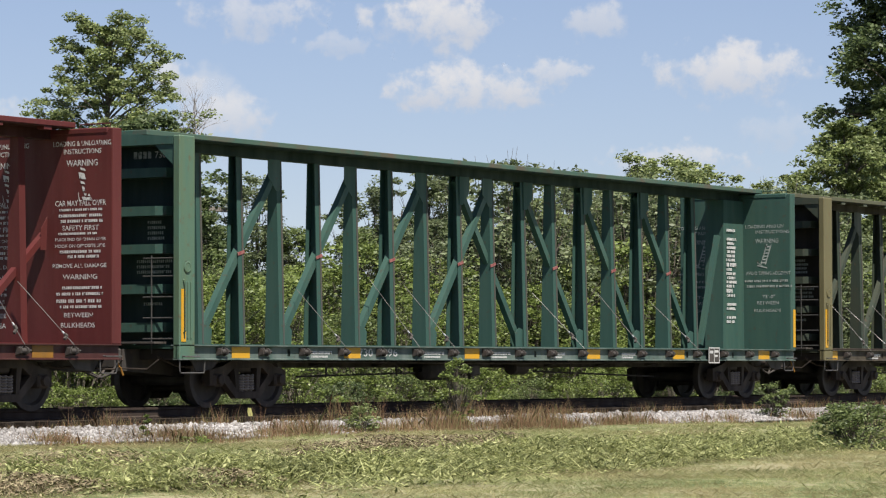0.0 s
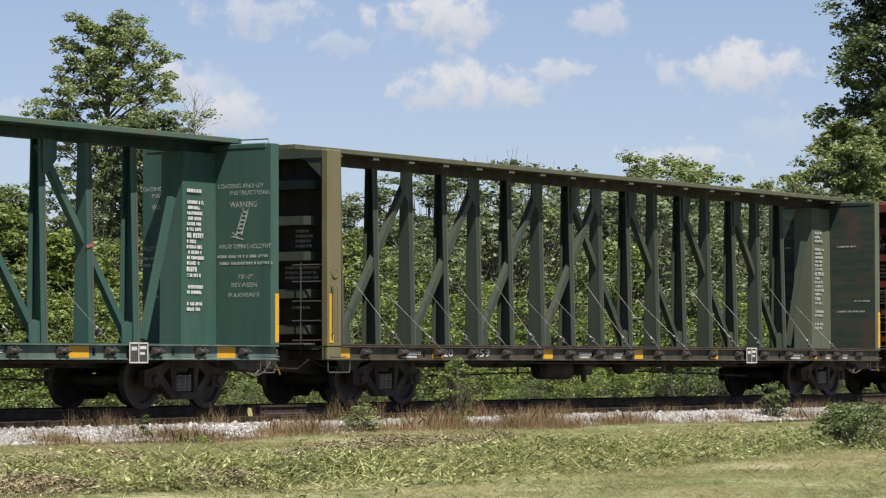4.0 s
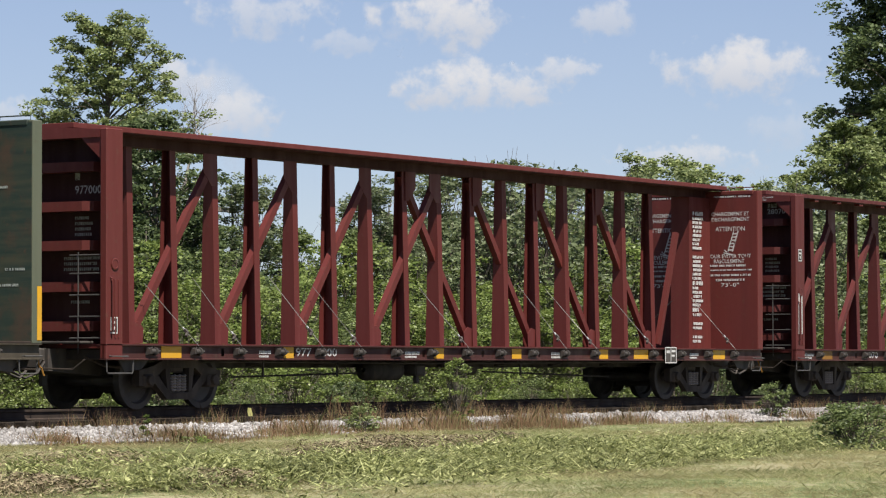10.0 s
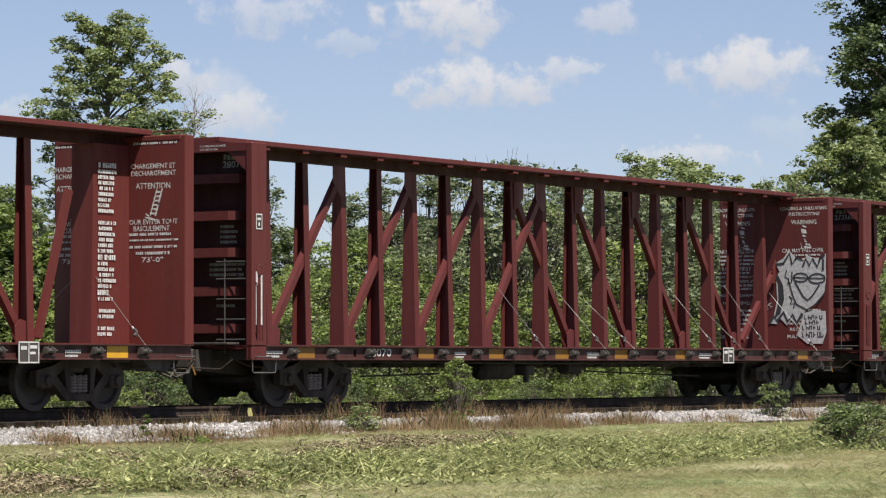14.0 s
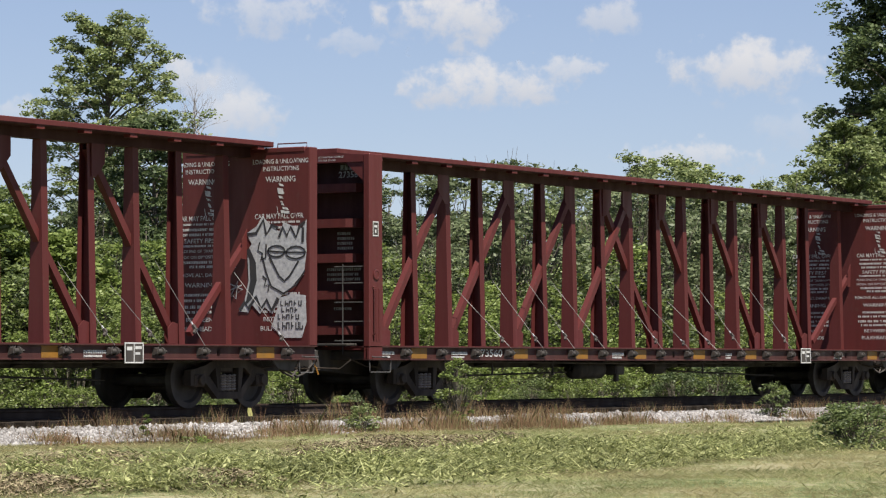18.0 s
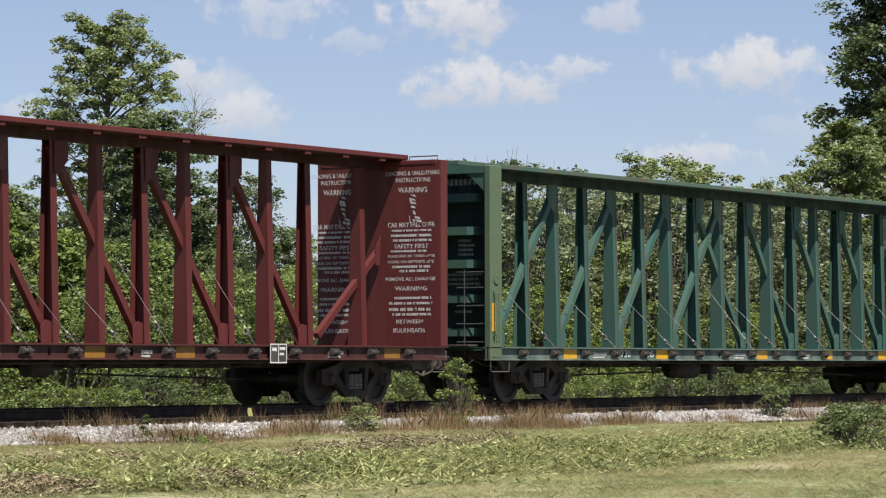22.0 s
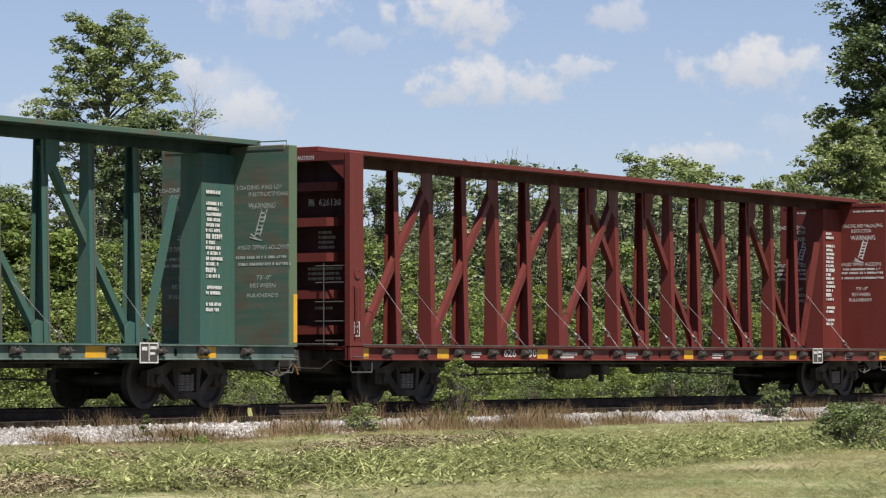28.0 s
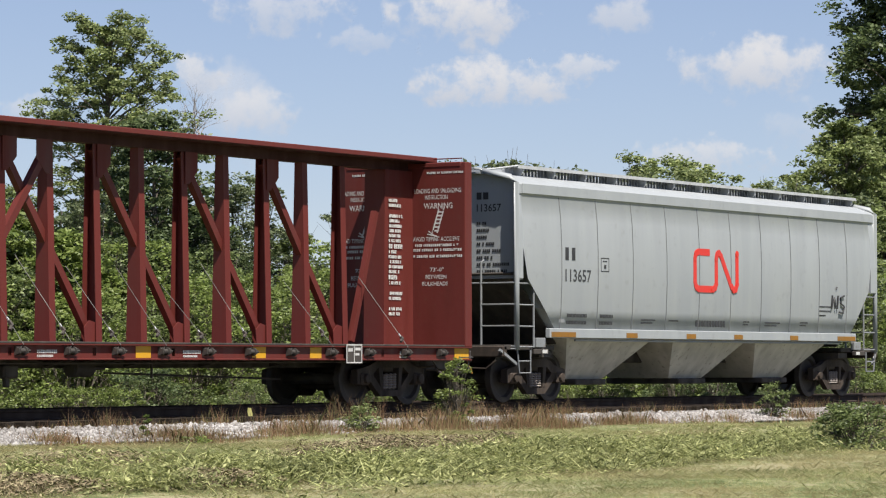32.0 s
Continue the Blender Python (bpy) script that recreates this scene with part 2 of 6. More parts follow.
GROUND = earthy("mown_grass_ground", [(0.41, (0.0672, 0.0874, 0.0357)), (0.5, (0.1315, 0.1482, 0.0676)), (0.58, (0.2241, 0.2061, 0.1275))], 0.5, 5, bump=1.0, dist=0.06)
CINDER = earthy("dark_trackbed", [(0.3, (0.0480, 0.0416, 0.0352)), (0.7, (0.1279, 0.1087, 0.0896))], 2.0, 14)
STONE = island_mix("limestone_ballast", [(0.0, (0.1175, 0.1081, 0.1034)), (0.5, (0.2036, 0.1918, 0.1864)), (1.0, (0.3132, 0.3015, 0.2936))])
GRASS = island_mix("grass_blades", [(0.0, (0.1434, 0.1702, 0.0640)), (0.55, (0.2276, 0.2418, 0.1078)), (1.0, (0.3876, 0.3661, 0.2097))], 0.6, (0.2611, 0.2248, 0.1240), 0.5)
STRAW = island_mix("dry_grass_stalks", [(0.0, (0.15, 0.085, 0.052)), (0.5, (0.215, 0.135, 0.078)), (0.8, (0.13, 0.135, 0.055)), (1.0, (0.27, 0.20, 0.12))], 0.8)
STRAW_PALE = island_mix("pale_straw", [(0.0, (0.2178, 0.1945, 0.0934)), (0.5, (0.3423, 0.3035, 0.1633)), (1.0, (0.4357, 0.4046, 0.2411))], 0.7, None, 0.5)
CUT_LEAF = leafy("cut_weed_leaves", (0.078, 0.090, 0.030), (0.196, 0.216, 0.076), (0.395, 0.400, 0.186), 0.7, 0.32)
CUT_BROWN = island_mix("wilted_weeds", [(0.0, (0.085, 0.064, 0.042)), (0.6, (0.165, 0.132, 0.085)), (1.0, (0.26, 0.235, 0.14))], 0.95)
LEAF_MID = leafy("mid_green_leaves", (0.0634, 0.0905, 0.0304), (0.1128, 0.1502, 0.0488), (0.1904, 0.2283, 0.0860))
LEAF_DARK = leafy("dark_green_leaves", (0.0476, 0.0698, 0.0288), (0.0791, 0.1121, 0.0441), (0.1338, 0.1671, 0.0692))
LEAF_GREY = leafy("grey_green_leaves", (0.0733, 0.0984, 0.0456), (0.1310, 0.1608, 0.0761), (0.2055, 0.2380, 0.1285))
LEAF_LIME = leafy("yellow_green_leaves", (0.0836, 0.1219, 0.0256), (0.1449, 0.1901, 0.0462), (0.2337, 0.2821, 0.0876))
LEAF_OAK = leafy("bright_olive_leaves", (0.0922, 0.1218, 0.0406), (0.1697, 0.2103, 0.075), (0.2841, 0.3186, 0.1427))
LEAF_FAR = leafy("far_wood_leaves", (0.0615, 0.0984, 0.0431), (0.0861, 0.1353, 0.0615), (0.123, 0.1722, 0.0861))


# ---- mesh building ----
class Shape:
    """Vertices and faces of one mesh."""

    def __init__(self):
        self.v, self.f = [], []

    def add(self, verts, faces):
        k = len(self.v)
        self.v += [tuple(q) for q in verts]
        self.f += [tuple(i + k for i in g) for g in faces]
        return self

    def box(self, x0, x1, y0, y1, z0, z1, c=0.0):
        """A box; c chamfers its edges."""
        if c <= 0:
            return self.add([(x0, y0, z0), (x1, y0, z0), (x1, y1, z0), (x0, y1, z0), (x0, y0, z1), (x1, y0, z1), (x1, y1, z1), (x0, y1, z1)],
                            [(0, 3, 2, 1), (4, 5, 6, 7), (0, 1, 5, 4), (1, 2, 6, 5), (2, 3, 7, 6), (3, 0, 4, 7)])
        outline = [(x0 + c, y0), (x1 - c, y0), (x1, y0 + c), (x1, y1 - c), (x1 - c, y1), (x0 + c, y1), (x0, y1 - c), (x0, y0 + c)]
        inner = [(x0 + c, y0 + c), (x1 - c, y0 + c), (x1 - c, y0 + c), (x1 - c, y1 - c), (x1 - c, y1 - c), (x0 + c, y1 - c), (x0 + c, y1 - c), (x0 + c, y0 + c)]
        vs = [(*q, z0) for q in inner] + [(*q, z0 + c) for q in outline] + [(*q, z1 - c) for q in outline] + [(*q, z1) for q in inner]
        fs = [(0, 5, 3, 1)[::1], (24, 25, 27, 29)]
        for a in range(3):
            for i in range(8):
                j = (i + 1) % 8
                q = [a * 8 + i, a * 8 + j, a * 8 + 8 + j, a * 8 + 8 + i]
                if a == 0 and inner[i] == inner[j]:
                    q = [a * 8 + i, a * 8 + 8 + j, a * 8 + 8 + i]
                if a == 2 and inner[i] == inner[j]:
                    q = [a * 8 + i, a * 8 + j, a * 8 + 8 + i]
                fs.append(tuple(q))
        return self.add(vs, fs)

    def slab(self, poly, n, depth):
        """A flat polygon (points) pushed along the vector n * depth."""
        k = len(poly)
        off = Vector(n) * depth
        vs = [Vector(q) for q in poly] + [Vector(q) + off for q in poly]
        fs = [tuple(range(k))[::-1], tuple(range(k, 2 * k))] + [(i, (i + 1) % k, (i + 1) % k + k, i + k) for i in range(k)]
        return self.add(vs, fs)

    def bar(self, a, b, w, h, up=(0, 0, 1)):
        """A square bar from a to b, w wide and h high."""
        a, b = Vector(a), Vector(b)
        d = (b - a).normalized()
        s = d.cross(Vector(up))
        s = s.normalized() if s.length > 1e-4 else Vector((1, 0, 0))
        u = s.cross(d)
        c = [s * (-w / 2) + u * (-h / 2), s * (w / 2) + u * (-h / 2), s * (w / 2) + u * (h / 2), s * (-w / 2) + u * (h / 2)]
        return self.add([a + q for q in c] + [b + q for q in c], [(3, 2, 1, 0), (4, 5, 6, 7)] + [(i, (i + 1) % 4, (i + 1) % 4 + 4, i + 4) for i in range(4)])

    def tube(self, pts, radii, sides=6):
        """A round tube along points, tapered."""
        pts = [Vector(q) for q in pts]
        k = len(self.v)
        for i, q in enumerate(pts):
            d = (pts[min(i + 1, len(pts) - 1)] - pts[max(i - 1, 0)]).normalized()
            s = d.cross(Vector((0.31, 0.87, 0.38)) if abs(d.z) > 0.8 else Vector((0, 0, 1))).normalized()
            u = s.cross(d)
            r = radii[i] if hasattr(radii, "__len__") else radii
            for j in range(sides):
                a = 2 * math.pi * j / sides
                self.v.append(tuple(q + s * (r * math.cos(a)) + u * (r * math.sin(a))))
        for i in range(len(pts) - 1):
            for j in range(sides):
                m = (j + 1) % sides
                self.f.append((k + i * sides + j, k + i * sides + m, k + (i + 1) * sides + m, k + (i + 1) * sides + j))
        self.f.append(tuple(k + j for j in range(sides))[::-1])
        self.f.append(tuple(k + (len(pts) - 1) * sides + j for j in range(sides)))
        return self

    def ribbon(self, pts, width, n, thick=0.002):
        """A painted stroke along points in a plane whose normal is n: one flat band with mitred joints."""
        pts, n = [Vector(q) for q in pts], Vector(n)
        k = len(self.v)
        for i, q in enumerate(pts):
            d = (pts[min(i + 1, len(pts) - 1)] - pts[max(i - 1, 0)]).normalized()
            side = d.cross(n) * (width / 2)
            self.v += [tuple(q - side), tuple(q + side), tuple(q + side + n * thick), tuple(q - side + n * thick)]
        for i in range(len(pts) - 1):
            a, b = k + 4 * i, k + 4 * i + 4
            self.f += [(a + 3, a + 2, b + 2, b + 3), (a, a + 3, b + 3, b), (a + 2, a + 1, b + 1, b + 2), (a + 1, a, b, b + 1)]
        e = k + 4 * (len(pts) - 1)
        self.f += [(k, k + 1, k + 2, k + 3), (e + 3, e + 2, e + 1, e)]
        return self

    def disc(self, profile, centre, axis="y", sides=28):
        """A solid of revolution about an axis through centre; profile: (along, radius)."""
        k = len(self.v)
        cx, cy, cz = centre
        for along, r in profile:
            for j in range(sides):
                a = 2 * math.pi * j / sides
                p, q = r * math.cos(a), r * math.sin(a)
                self.v.append({"y": (cx + p, cy + along, cz + q), "x": (cx + along, cy + p, cz + q), "z": (cx + p, cy + q, cz + along)}[axis])
        for i in range(len(profile) - 1):
            for j in range(sides):
                m = (j + 1) % sides
                self.f.append((k + i * sides + j, k + i * sides + m, k + (i + 1) * sides + m, k + (i + 1) * sides + j))
        self.f.append(tuple(k + j for j in range(sides)))
        self.f.append(tuple(k + (len(profile) - 1) * sides + j for j in range(sides))[::-1])
        return self

    def mesh(self, name, material, smooth=False):
        me = bpy.data.meshes.new(name)
        me.from_pydata(self.v, [], self.f)
        me.materials.append(material)
        if smooth:
            me.polygons.foreach_set("use_smooth", [True] * len(me.polygons))
        me.update()
        return me


def thing(name, label, category, group="", m=None, kind=""):
    ob = tagged(new(name), label, category, group, kind)
    ob.empty_display_size = 0.3
    if m is not None:
        ob.matrix_basis = m
    return ob


def part(name, shape, material, parent, label="", at=None, smooth=False):
    """One mesh object under a thing or a part; shape may be a mesh that is shared."""
    me = shape if isinstance(shape, bpy.types.Mesh) else shape.mesh(name, material, smooth)
    ob = new(name, me)
    ob.parent = parent
    if at is not None:
        ob.matrix_basis = at
    if label:
        ob["label"] = label
    if name in ("stencil", "graffiti_writing"):
        ob["kind"] = "stuff"
    return ob


def facing(origin, right, up):
    """A pose whose x runs along right and y along up, for flat markings."""
    r, u = Vector(right), Vector(up)
    n = r.cross(u)
    return Matrix(((r.x, u.x, n.x, origin[0]), (r.y, u.y, n.y, origin[1]), (r.z, u.z, n.z, origin[2]), (0, 0, 0, 1)))


GLYPHS = {}


def lettering(words, width, height, material):
    """A mesh of words in the built-in font, stretched to width and height, lower left corner at the origin."""
    key = (words, round(width, 3), round(height, 3), material.name)
    if key not in GLYPHS:
        cu = bpy.data.curves.new("lettering", "FONT")
        cu.body, cu.size, cu.resolution_u, cu.extrude, cu.offset = words, 1.0, 2, 0.0, 0.012
        tmp = bpy.data.objects.new("lettering", cu)
        me = bpy.data.meshes.new_from_object(tmp)
        bpy.data.objects.remove(tmp)
        co = np.empty(len(me.vertices) * 3)
        me.vertices.foreach_get("co", co)
        co = co.reshape(-1, 3)
        lo, hi = co.min(0), co.max(0)
        co[:, 0] = (co[:, 0] - lo[0]) * width / (hi[0] - lo[0])
        co[:, 1] = (co[:, 1] - lo[1]) * height / (hi[1] - lo[1])
        co[:, 2] = 0
        me.vertices.foreach_set("co", co.ravel())
        me.materials.clear()
        me.materials.append(material)
        me.update()
        GLYPHS[key] = me
    return GLYPHS[key]


def bars(spec, thick=0.002):
    """Plain bars for writing that cannot be told: (x, y, width, height) each."""
    s = Shape()
    for x, y, w, h in spec:
        s.box(x, x + w, y, y + h, 0, thick)
    return s


# ---- the ground and the track ----
def ground_z(x, y):
    """Height of the field, the low bank and the trackbed."""
    near = np.interp(y, [-40, -25, -12, -3.3, -2.9, -1.75, 1.75, 3.0, 4.5, 9, 40], [-0.95, -0.80, -0.62, -0.50, -0.48, -0.36, -0.36, -0.55, -0.7, -0.55, -0.3])
    lumps = 0.03 * np.sin(x * 0.61 + y * 0.37) + 0.025 * np.sin(x * 0.23 - y * 0.71) + 0.015 * np.sin(x * 1.7 + y * 1.1)
    return near + lumps * np.where(np.abs(y) < 3.2, 0.15, 1.0)


def build_ground():
    xs = np.concatenate([[-3000, -1200, -500], np.arange(-160, 260.1, 1.5), [500, 1200, 3000]])
    ys = np.concatenate([[-3000, -900, -300, -120], np.arange(-60, -4, 1.2), [-3.7, -3.3, -2.9, -2.4, -1.75, -0.8, 0, 0.8, 1.75, 2.4, 3.0, 3.7], np.arange(4.5, 40, 2.0), [60, 120, 300, 900, 3000]])
    gx, gy = np.meshgrid(xs, ys, indexing="ij")
    gz = ground_z(gx, np.clip(gy, -60, 60))
    v = np.stack([gx, gy, gz], -1).reshape(-1, 3)
    n = len(ys)
    s = Shape()
    s.v = [tuple(q) for q in v]
    s.f = [(i * n + j, (i + 1) * n + j, (i + 1) * n + j + 1, i * n + j + 1) for i in range(len(xs) - 1) for j in range(n - 1)]
    ob = new("ground", s.mesh("ground", GROUND, True))
    tagged(ob, "mown green and straw-coloured grass field beside the railway", "field", kind="structure")


def build_track():
    bed = Shape()
    bed.slab([(-200, -2.45, -0.44), (-200, -1.6, -0.30), (-200, 1.6, -0.30), (-200, 2.45, -0.44)], (1, 0, 0), 480)
    track = tagged(new("railway_track", bed.mesh("railway_track", CINDER)), "single railway track on a low weedy ballast bed", "railway track", kind="structure")
    prof = [(-0.07, -0.17), (0.07, -0.17), (0.07, -0.155), (0.012, -0.135), (0.012, -0.045), (0.036, -0.035), (0.036, -0.004), (0.028, 0.0), (-0.028, 0.0), (-0.036, -0.004), (-0.036, -0.035), (-0.012, -0.045), (-0.012, -0.135), (-0.07, -0.155)]
    for side in (-0.755, 0.755):
        part("rail", Shape().slab([(-200, side + a, b) for a, b in prof][::-1], (1, 0, 0), 480), RUSTY, track, "rust-brown steel rail")
    tie = Shape().box(-0.115, 0.115, -1.3, 1.3, -0.34, -0.172, 0.012).mesh("sleeper", TIE_WOOD)
    rng = random.Random(5)
    for i in range(150):
        part("sleeper", tie, TIE_WOOD, track, at=pose(24 + i * 0.53 + rng.uniform(-0.03, 0.03), rng.uniform(-0.03, 0.03), rng.uniform(-0.006, 0.0), 0, 0, rng.uniform(-1.5, 1.5)))


def mesh_from(name, verts, faces, material):
    """A big mesh from arrays: verts (n, 3), faces (m, k)."""
    me = bpy.data.meshes.new(name)
    k = faces.shape[1]
    me.vertices.add(len(verts))
    me.vertices.foreach_set("co", np.ascontiguousarray(verts, dtype=np.float32).ravel())
    me.loops.add(faces.size)
    me.loops.foreach_set("vertex_index", np.ascontiguousarray(faces, dtype=np.int32).ravel())
    me.polygons.add(len(faces))
    me.polygons.foreach_set("loop_start", np.arange(0, faces.size, k, dtype=np.int32))
    me.materials.append(material)
    me.update(calc_edges=True)
    return me


STONE_V = np.array([(0.9, 0, 0.1), (0.25, 0.85, -0.1), (-0.8, 0.5, 0.15), (-0.7, -0.6, -0.1), (0.3, -0.9, 0.05), (0.15, 0.1, 0.75), (-0.1, -0.05, -0.7), (-0.35, 0.2, 0.62)])
STONE_F = np.array([(0, 1, 5), (1, 7, 5), (1, 2, 7), (2, 3, 7), (3, 5, 7), (3, 4, 5), (4, 0, 5), (1, 0, 6), (2, 1, 6), (3, 2, 6), (4, 3, 6), (0, 4, 6)])


def spin(rng, n):
    """n random rotation matrices."""
    q = rng.normal(size=(n, 4))
    q /= np.linalg.norm(q, axis=1)[:, None]
    w, x, y, z = q.T
    return np.stack([1 - 2 * (y * y + z * z), 2 * (x * y - z * w), 2 * (x * z + y * w), 2 * (x * y + z * w), 1 - 2 * (x * x + z * z), 2 * (y * z - x * w),
                     2 * (x * z - y * w), 2 * (y * z + x * w), 1 - 2 * (x * x + y * y)], 1).reshape(-1, 3, 3)


def build_ballast():
    rng = np.random.default_rng(3)
    n = 40000
    x = rng.uniform(36, 90, n)
    y = np.where(rng.random(n) < 0.95, rng.uniform(-3.15, -1.5, n), rng.uniform(1.4, 2.9, n))
    size = rng.uniform(0.02, 0.047, n) * np.where(rng.random(n) < 0.06, 1.5, 1.0)
    z = np.interp(np.abs(y), [1.3, 1.75, 2.9, 3.3], [-0.295, -0.315, -0.465, -0.50]) + size * 0.35
    rot = spin(rng, n)
    v = np.einsum("nij,kj->nki", rot, STONE_V) * size[:, None, None] * rng.uniform(0.75, 1.3, (n, 1, 3)) + np.stack([x, y, z], 1)[:, None]
    f = STONE_F[None] + (np.arange(n) * len(STONE_V))[:, None, None]
    ob = new("ballast", mesh_from("ballast", v.reshape(-1, 3), f.reshape(-1, 3), STONE))
    tagged(ob, "pale grey crushed limestone ballast along the rails", "ballast", kind="stuff")


# ---- plants ----
def blades(name, rng, x, y, length, width, lean, material, label, category, bend=0.3, lying=None, turn=None, slope=None):
    """Grass: one thin bent blade at each place; lying blades rest at the height given; turn and slope give each blade its way."""
    n = len(x)
    z = ground_z(x, y)
    a = rng.uniform(0, 2 * np.pi, n) if turn is None else turn
    tilt = lean * np.abs(rng.normal(size=n)) if slope is None else slope
    if lying is not None:
        z = z + lying
        tilt = rng.normal(1.45, 0.3, n) if slope is None else slope
    d = np.stack([np.cos(a) * np.sin(tilt), np.sin(a) * np.sin(tilt), np.cos(tilt)], 1)
    b = rng.uniform(0, 2 * np.pi, n)
    s = np.stack([np.cos(b), np.sin(b), np.zeros(n)], 1) * (width * 0.5)[:, None]
    base = np.stack([x, y, z - 0.005], 1)
    mid = base + d * (length * 0.55)[:, None]
    bent = np.stack([np.cos(a), np.sin(a), np.zeros(n)], 1) * (length * bend * rng.random(n))[:, None]
    tip = base + d * length[:, None] + bent
    v = np.stack([base - s, base + s, mid + s * 0.8, tip, mid - s * 0.8], 1)
    f = np.array([[0, 1, 2, 3, 4]]) + (np.arange(n) * 5)[:, None]
    me = mesh_from(name, v.reshape(-1, 3), f, material)
    return tagged(new(name, me), label, category, kind="stuff")


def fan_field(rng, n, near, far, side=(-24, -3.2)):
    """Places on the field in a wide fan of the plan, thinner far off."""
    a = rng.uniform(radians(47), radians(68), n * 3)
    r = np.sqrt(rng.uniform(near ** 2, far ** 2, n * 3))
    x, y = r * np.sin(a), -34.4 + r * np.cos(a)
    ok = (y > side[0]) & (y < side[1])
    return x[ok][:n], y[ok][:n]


def leaves_at(rng, centres, size, droop=0.3, aspect=0.55):
    """Folded leaves, one at each centre: arrays of vertices and quads."""
    n = len(centres)
    rot = spin(rng, n)
    size = size * rng.uniform(0.65, 1.35, n)
    base = np.array([(-0.5, 0, 0), (0.05, -aspect / 2, 0.10), (0.5, 0, -0.04), (0.05, aspect / 2, 0.10)])
    v = np.einsum("nij,kj->nki", rot, base) * size[:, None, None]
    v[:, :, 2] *= 1 - droop
    v += centres[:, None]
    f = np.array([[0, 1, 2, 3]]) + (np.arange(n) * 4)[:, None]
    return v.reshape(-1, 3), f


def plant(name, seed, height, radius, bare, clumps, per, leaf, material, label, category, trunk=0.0, narrow=0.75, spread=0.16, group="", bark=None, limbs=9, round_top=0.7, lean=(0, 0)):
    """A tree or shrub that stands at the origin: trunk and limbs, and a crown of many leaves in clumps.
    bare: the share of the height below the crown; narrow: how the crown tapers to the top; spread: size of a clump as a share of the radius."""
    rng = np.random.default_rng(seed)
    top = thing(name, label, category, group)
    # clump centres fill an uneven crown
    wob = rng.uniform(0.72, 1.18, 24)
    boughs = []
    count = max(9, clumps // (6 if trunk < 0.1 else 9)) if trunk else clumps
    while len(boughs) < count:
        u = rng.random()
        a = rng.uniform(0, 2 * np.pi)
        prof = math.sin(math.pi * min(1.0, (u * narrow + (1 - narrow) * 0.5 + 0.08))) ** round_top
        prof *= wob[int(a / (2 * np.pi) * 12) + 12 * (u > 0.5)]
        rr = radius * prof * math.sqrt(rng.uniform(0.25 if trunk else 0.12, 1.0))
        z = height * (bare + (1 - bare) * u * 0.97)
        boughs.append((rr * math.cos(a) + lean[0] * u, rr * math.sin(a) + lean[1] * u, z))
    c = np.array(boughs)
    if trunk:
        pick = np.concatenate([np.arange(count), rng.integers(0, count, clumps - count)])
        c = c[pick] + rng.normal(size=(clumps, 3)) * np.array([0.17, 0.17, 0.13]) * radius
    c = c.reshape(-1, 3)
    # wood
    s = Shape()
    r0 = trunk if trunk else height * 0.012 + 0.01
    if trunk:
        pts = [(0, 0, -0.15)]
        for k in range(1, 7):
            pts.append((lean[0] * k / 6 + rng.uniform(-0.05, 0.05) * height * 0.12, lean[1] * k / 6 + rng.uniform(-0.05, 0.05) * height * 0.12, height * 0.9 * k / 6))
        s.tube(pts, [r0 * (1 - 0.14 * k) + 0.012 for k in range(7)], 8)
    else:
        pts = [(0, 0, -0.1), (0, 0, height * 0.2)]
    for q in c[:: max(1, clumps // (limbs * 5))]:
        k = np.clip(q[2] / height * 0.75, 0, 0.85)
        base = Vector((lean[0] * k, lean[1] * k, height * k * 0.9)) if trunk else Vector((rng.uniform(-0.3, 0.3) * radius * 0.4, rng.uniform(-0.3, 0.3) * radius * 0.4, -0.05))
        q = Vector(q)
        mid = base.lerp(q, 0.55) + Vector((rng.uniform(-0.1, 0.1), rng.uniform(-0.1, 0.1), rng.uniform(0.0, 0.12))) * radius
        w = max(0.012, r0 * 0.30)
        s.tube([base, mid, q], [w, w * 0.55, w * 0.2], 5)
        for _ in range(2):
            s.tube([mid, q + Vector(rng.uniform(-0.22, 0.22, 3)) * radius], [w * 0.4, w * 0.12], 4)
    part("trunk" if trunk else "branchwork", s, bark or BARK, top)
    big = rng.random(clumps) < 0.5
    ball = rng.normal(size=(clumps * per, 3))
    ball /= np.linalg.norm(ball, axis=1)[:, None]
    ball *= (rng.random(clumps * per) ** 0.45)[:, None]
    pos = np.repeat(c, per, 0) + ball * (np.repeat(np.where(big, 1.55, 0.95), per) * spread * radius)[:, None] * np.array([1, 1, 0.5])
    pos[:, 2] = np.maximum(pos[:, 2], 0.05)
    v, f = leaves_at(rng, pos, leaf, 0.4, 0.62)
    part("crown", mesh_from("crown", v, f, material), material, top)
    return top


def sprays(rng, centres, radius, per, leaf, flat=0.45, droop=0.35, aspect=0.6):
    """Leaves in flattened sprays about the ends of twigs."""
    n = len(centres) * per
    ball = rng.normal(size=(n, 3))
    ball /= np.linalg.norm(ball, axis=1)[:, None]
    ball *= (rng.random(n) ** 0.5)[:, None]
    size = np.repeat(radius * rng.uniform(0.6, 1.35, len(centres)), per)
    pos = np.repeat(centres, per, 0) + ball * size[:, None] * np.array([1, 1, flat])
    pos[:, 2] -= 0.35 * flat * np.linalg.norm(ball[:, :2], axis=1) * size
    return leaves_at(rng, pos, leaf, droop, aspect)


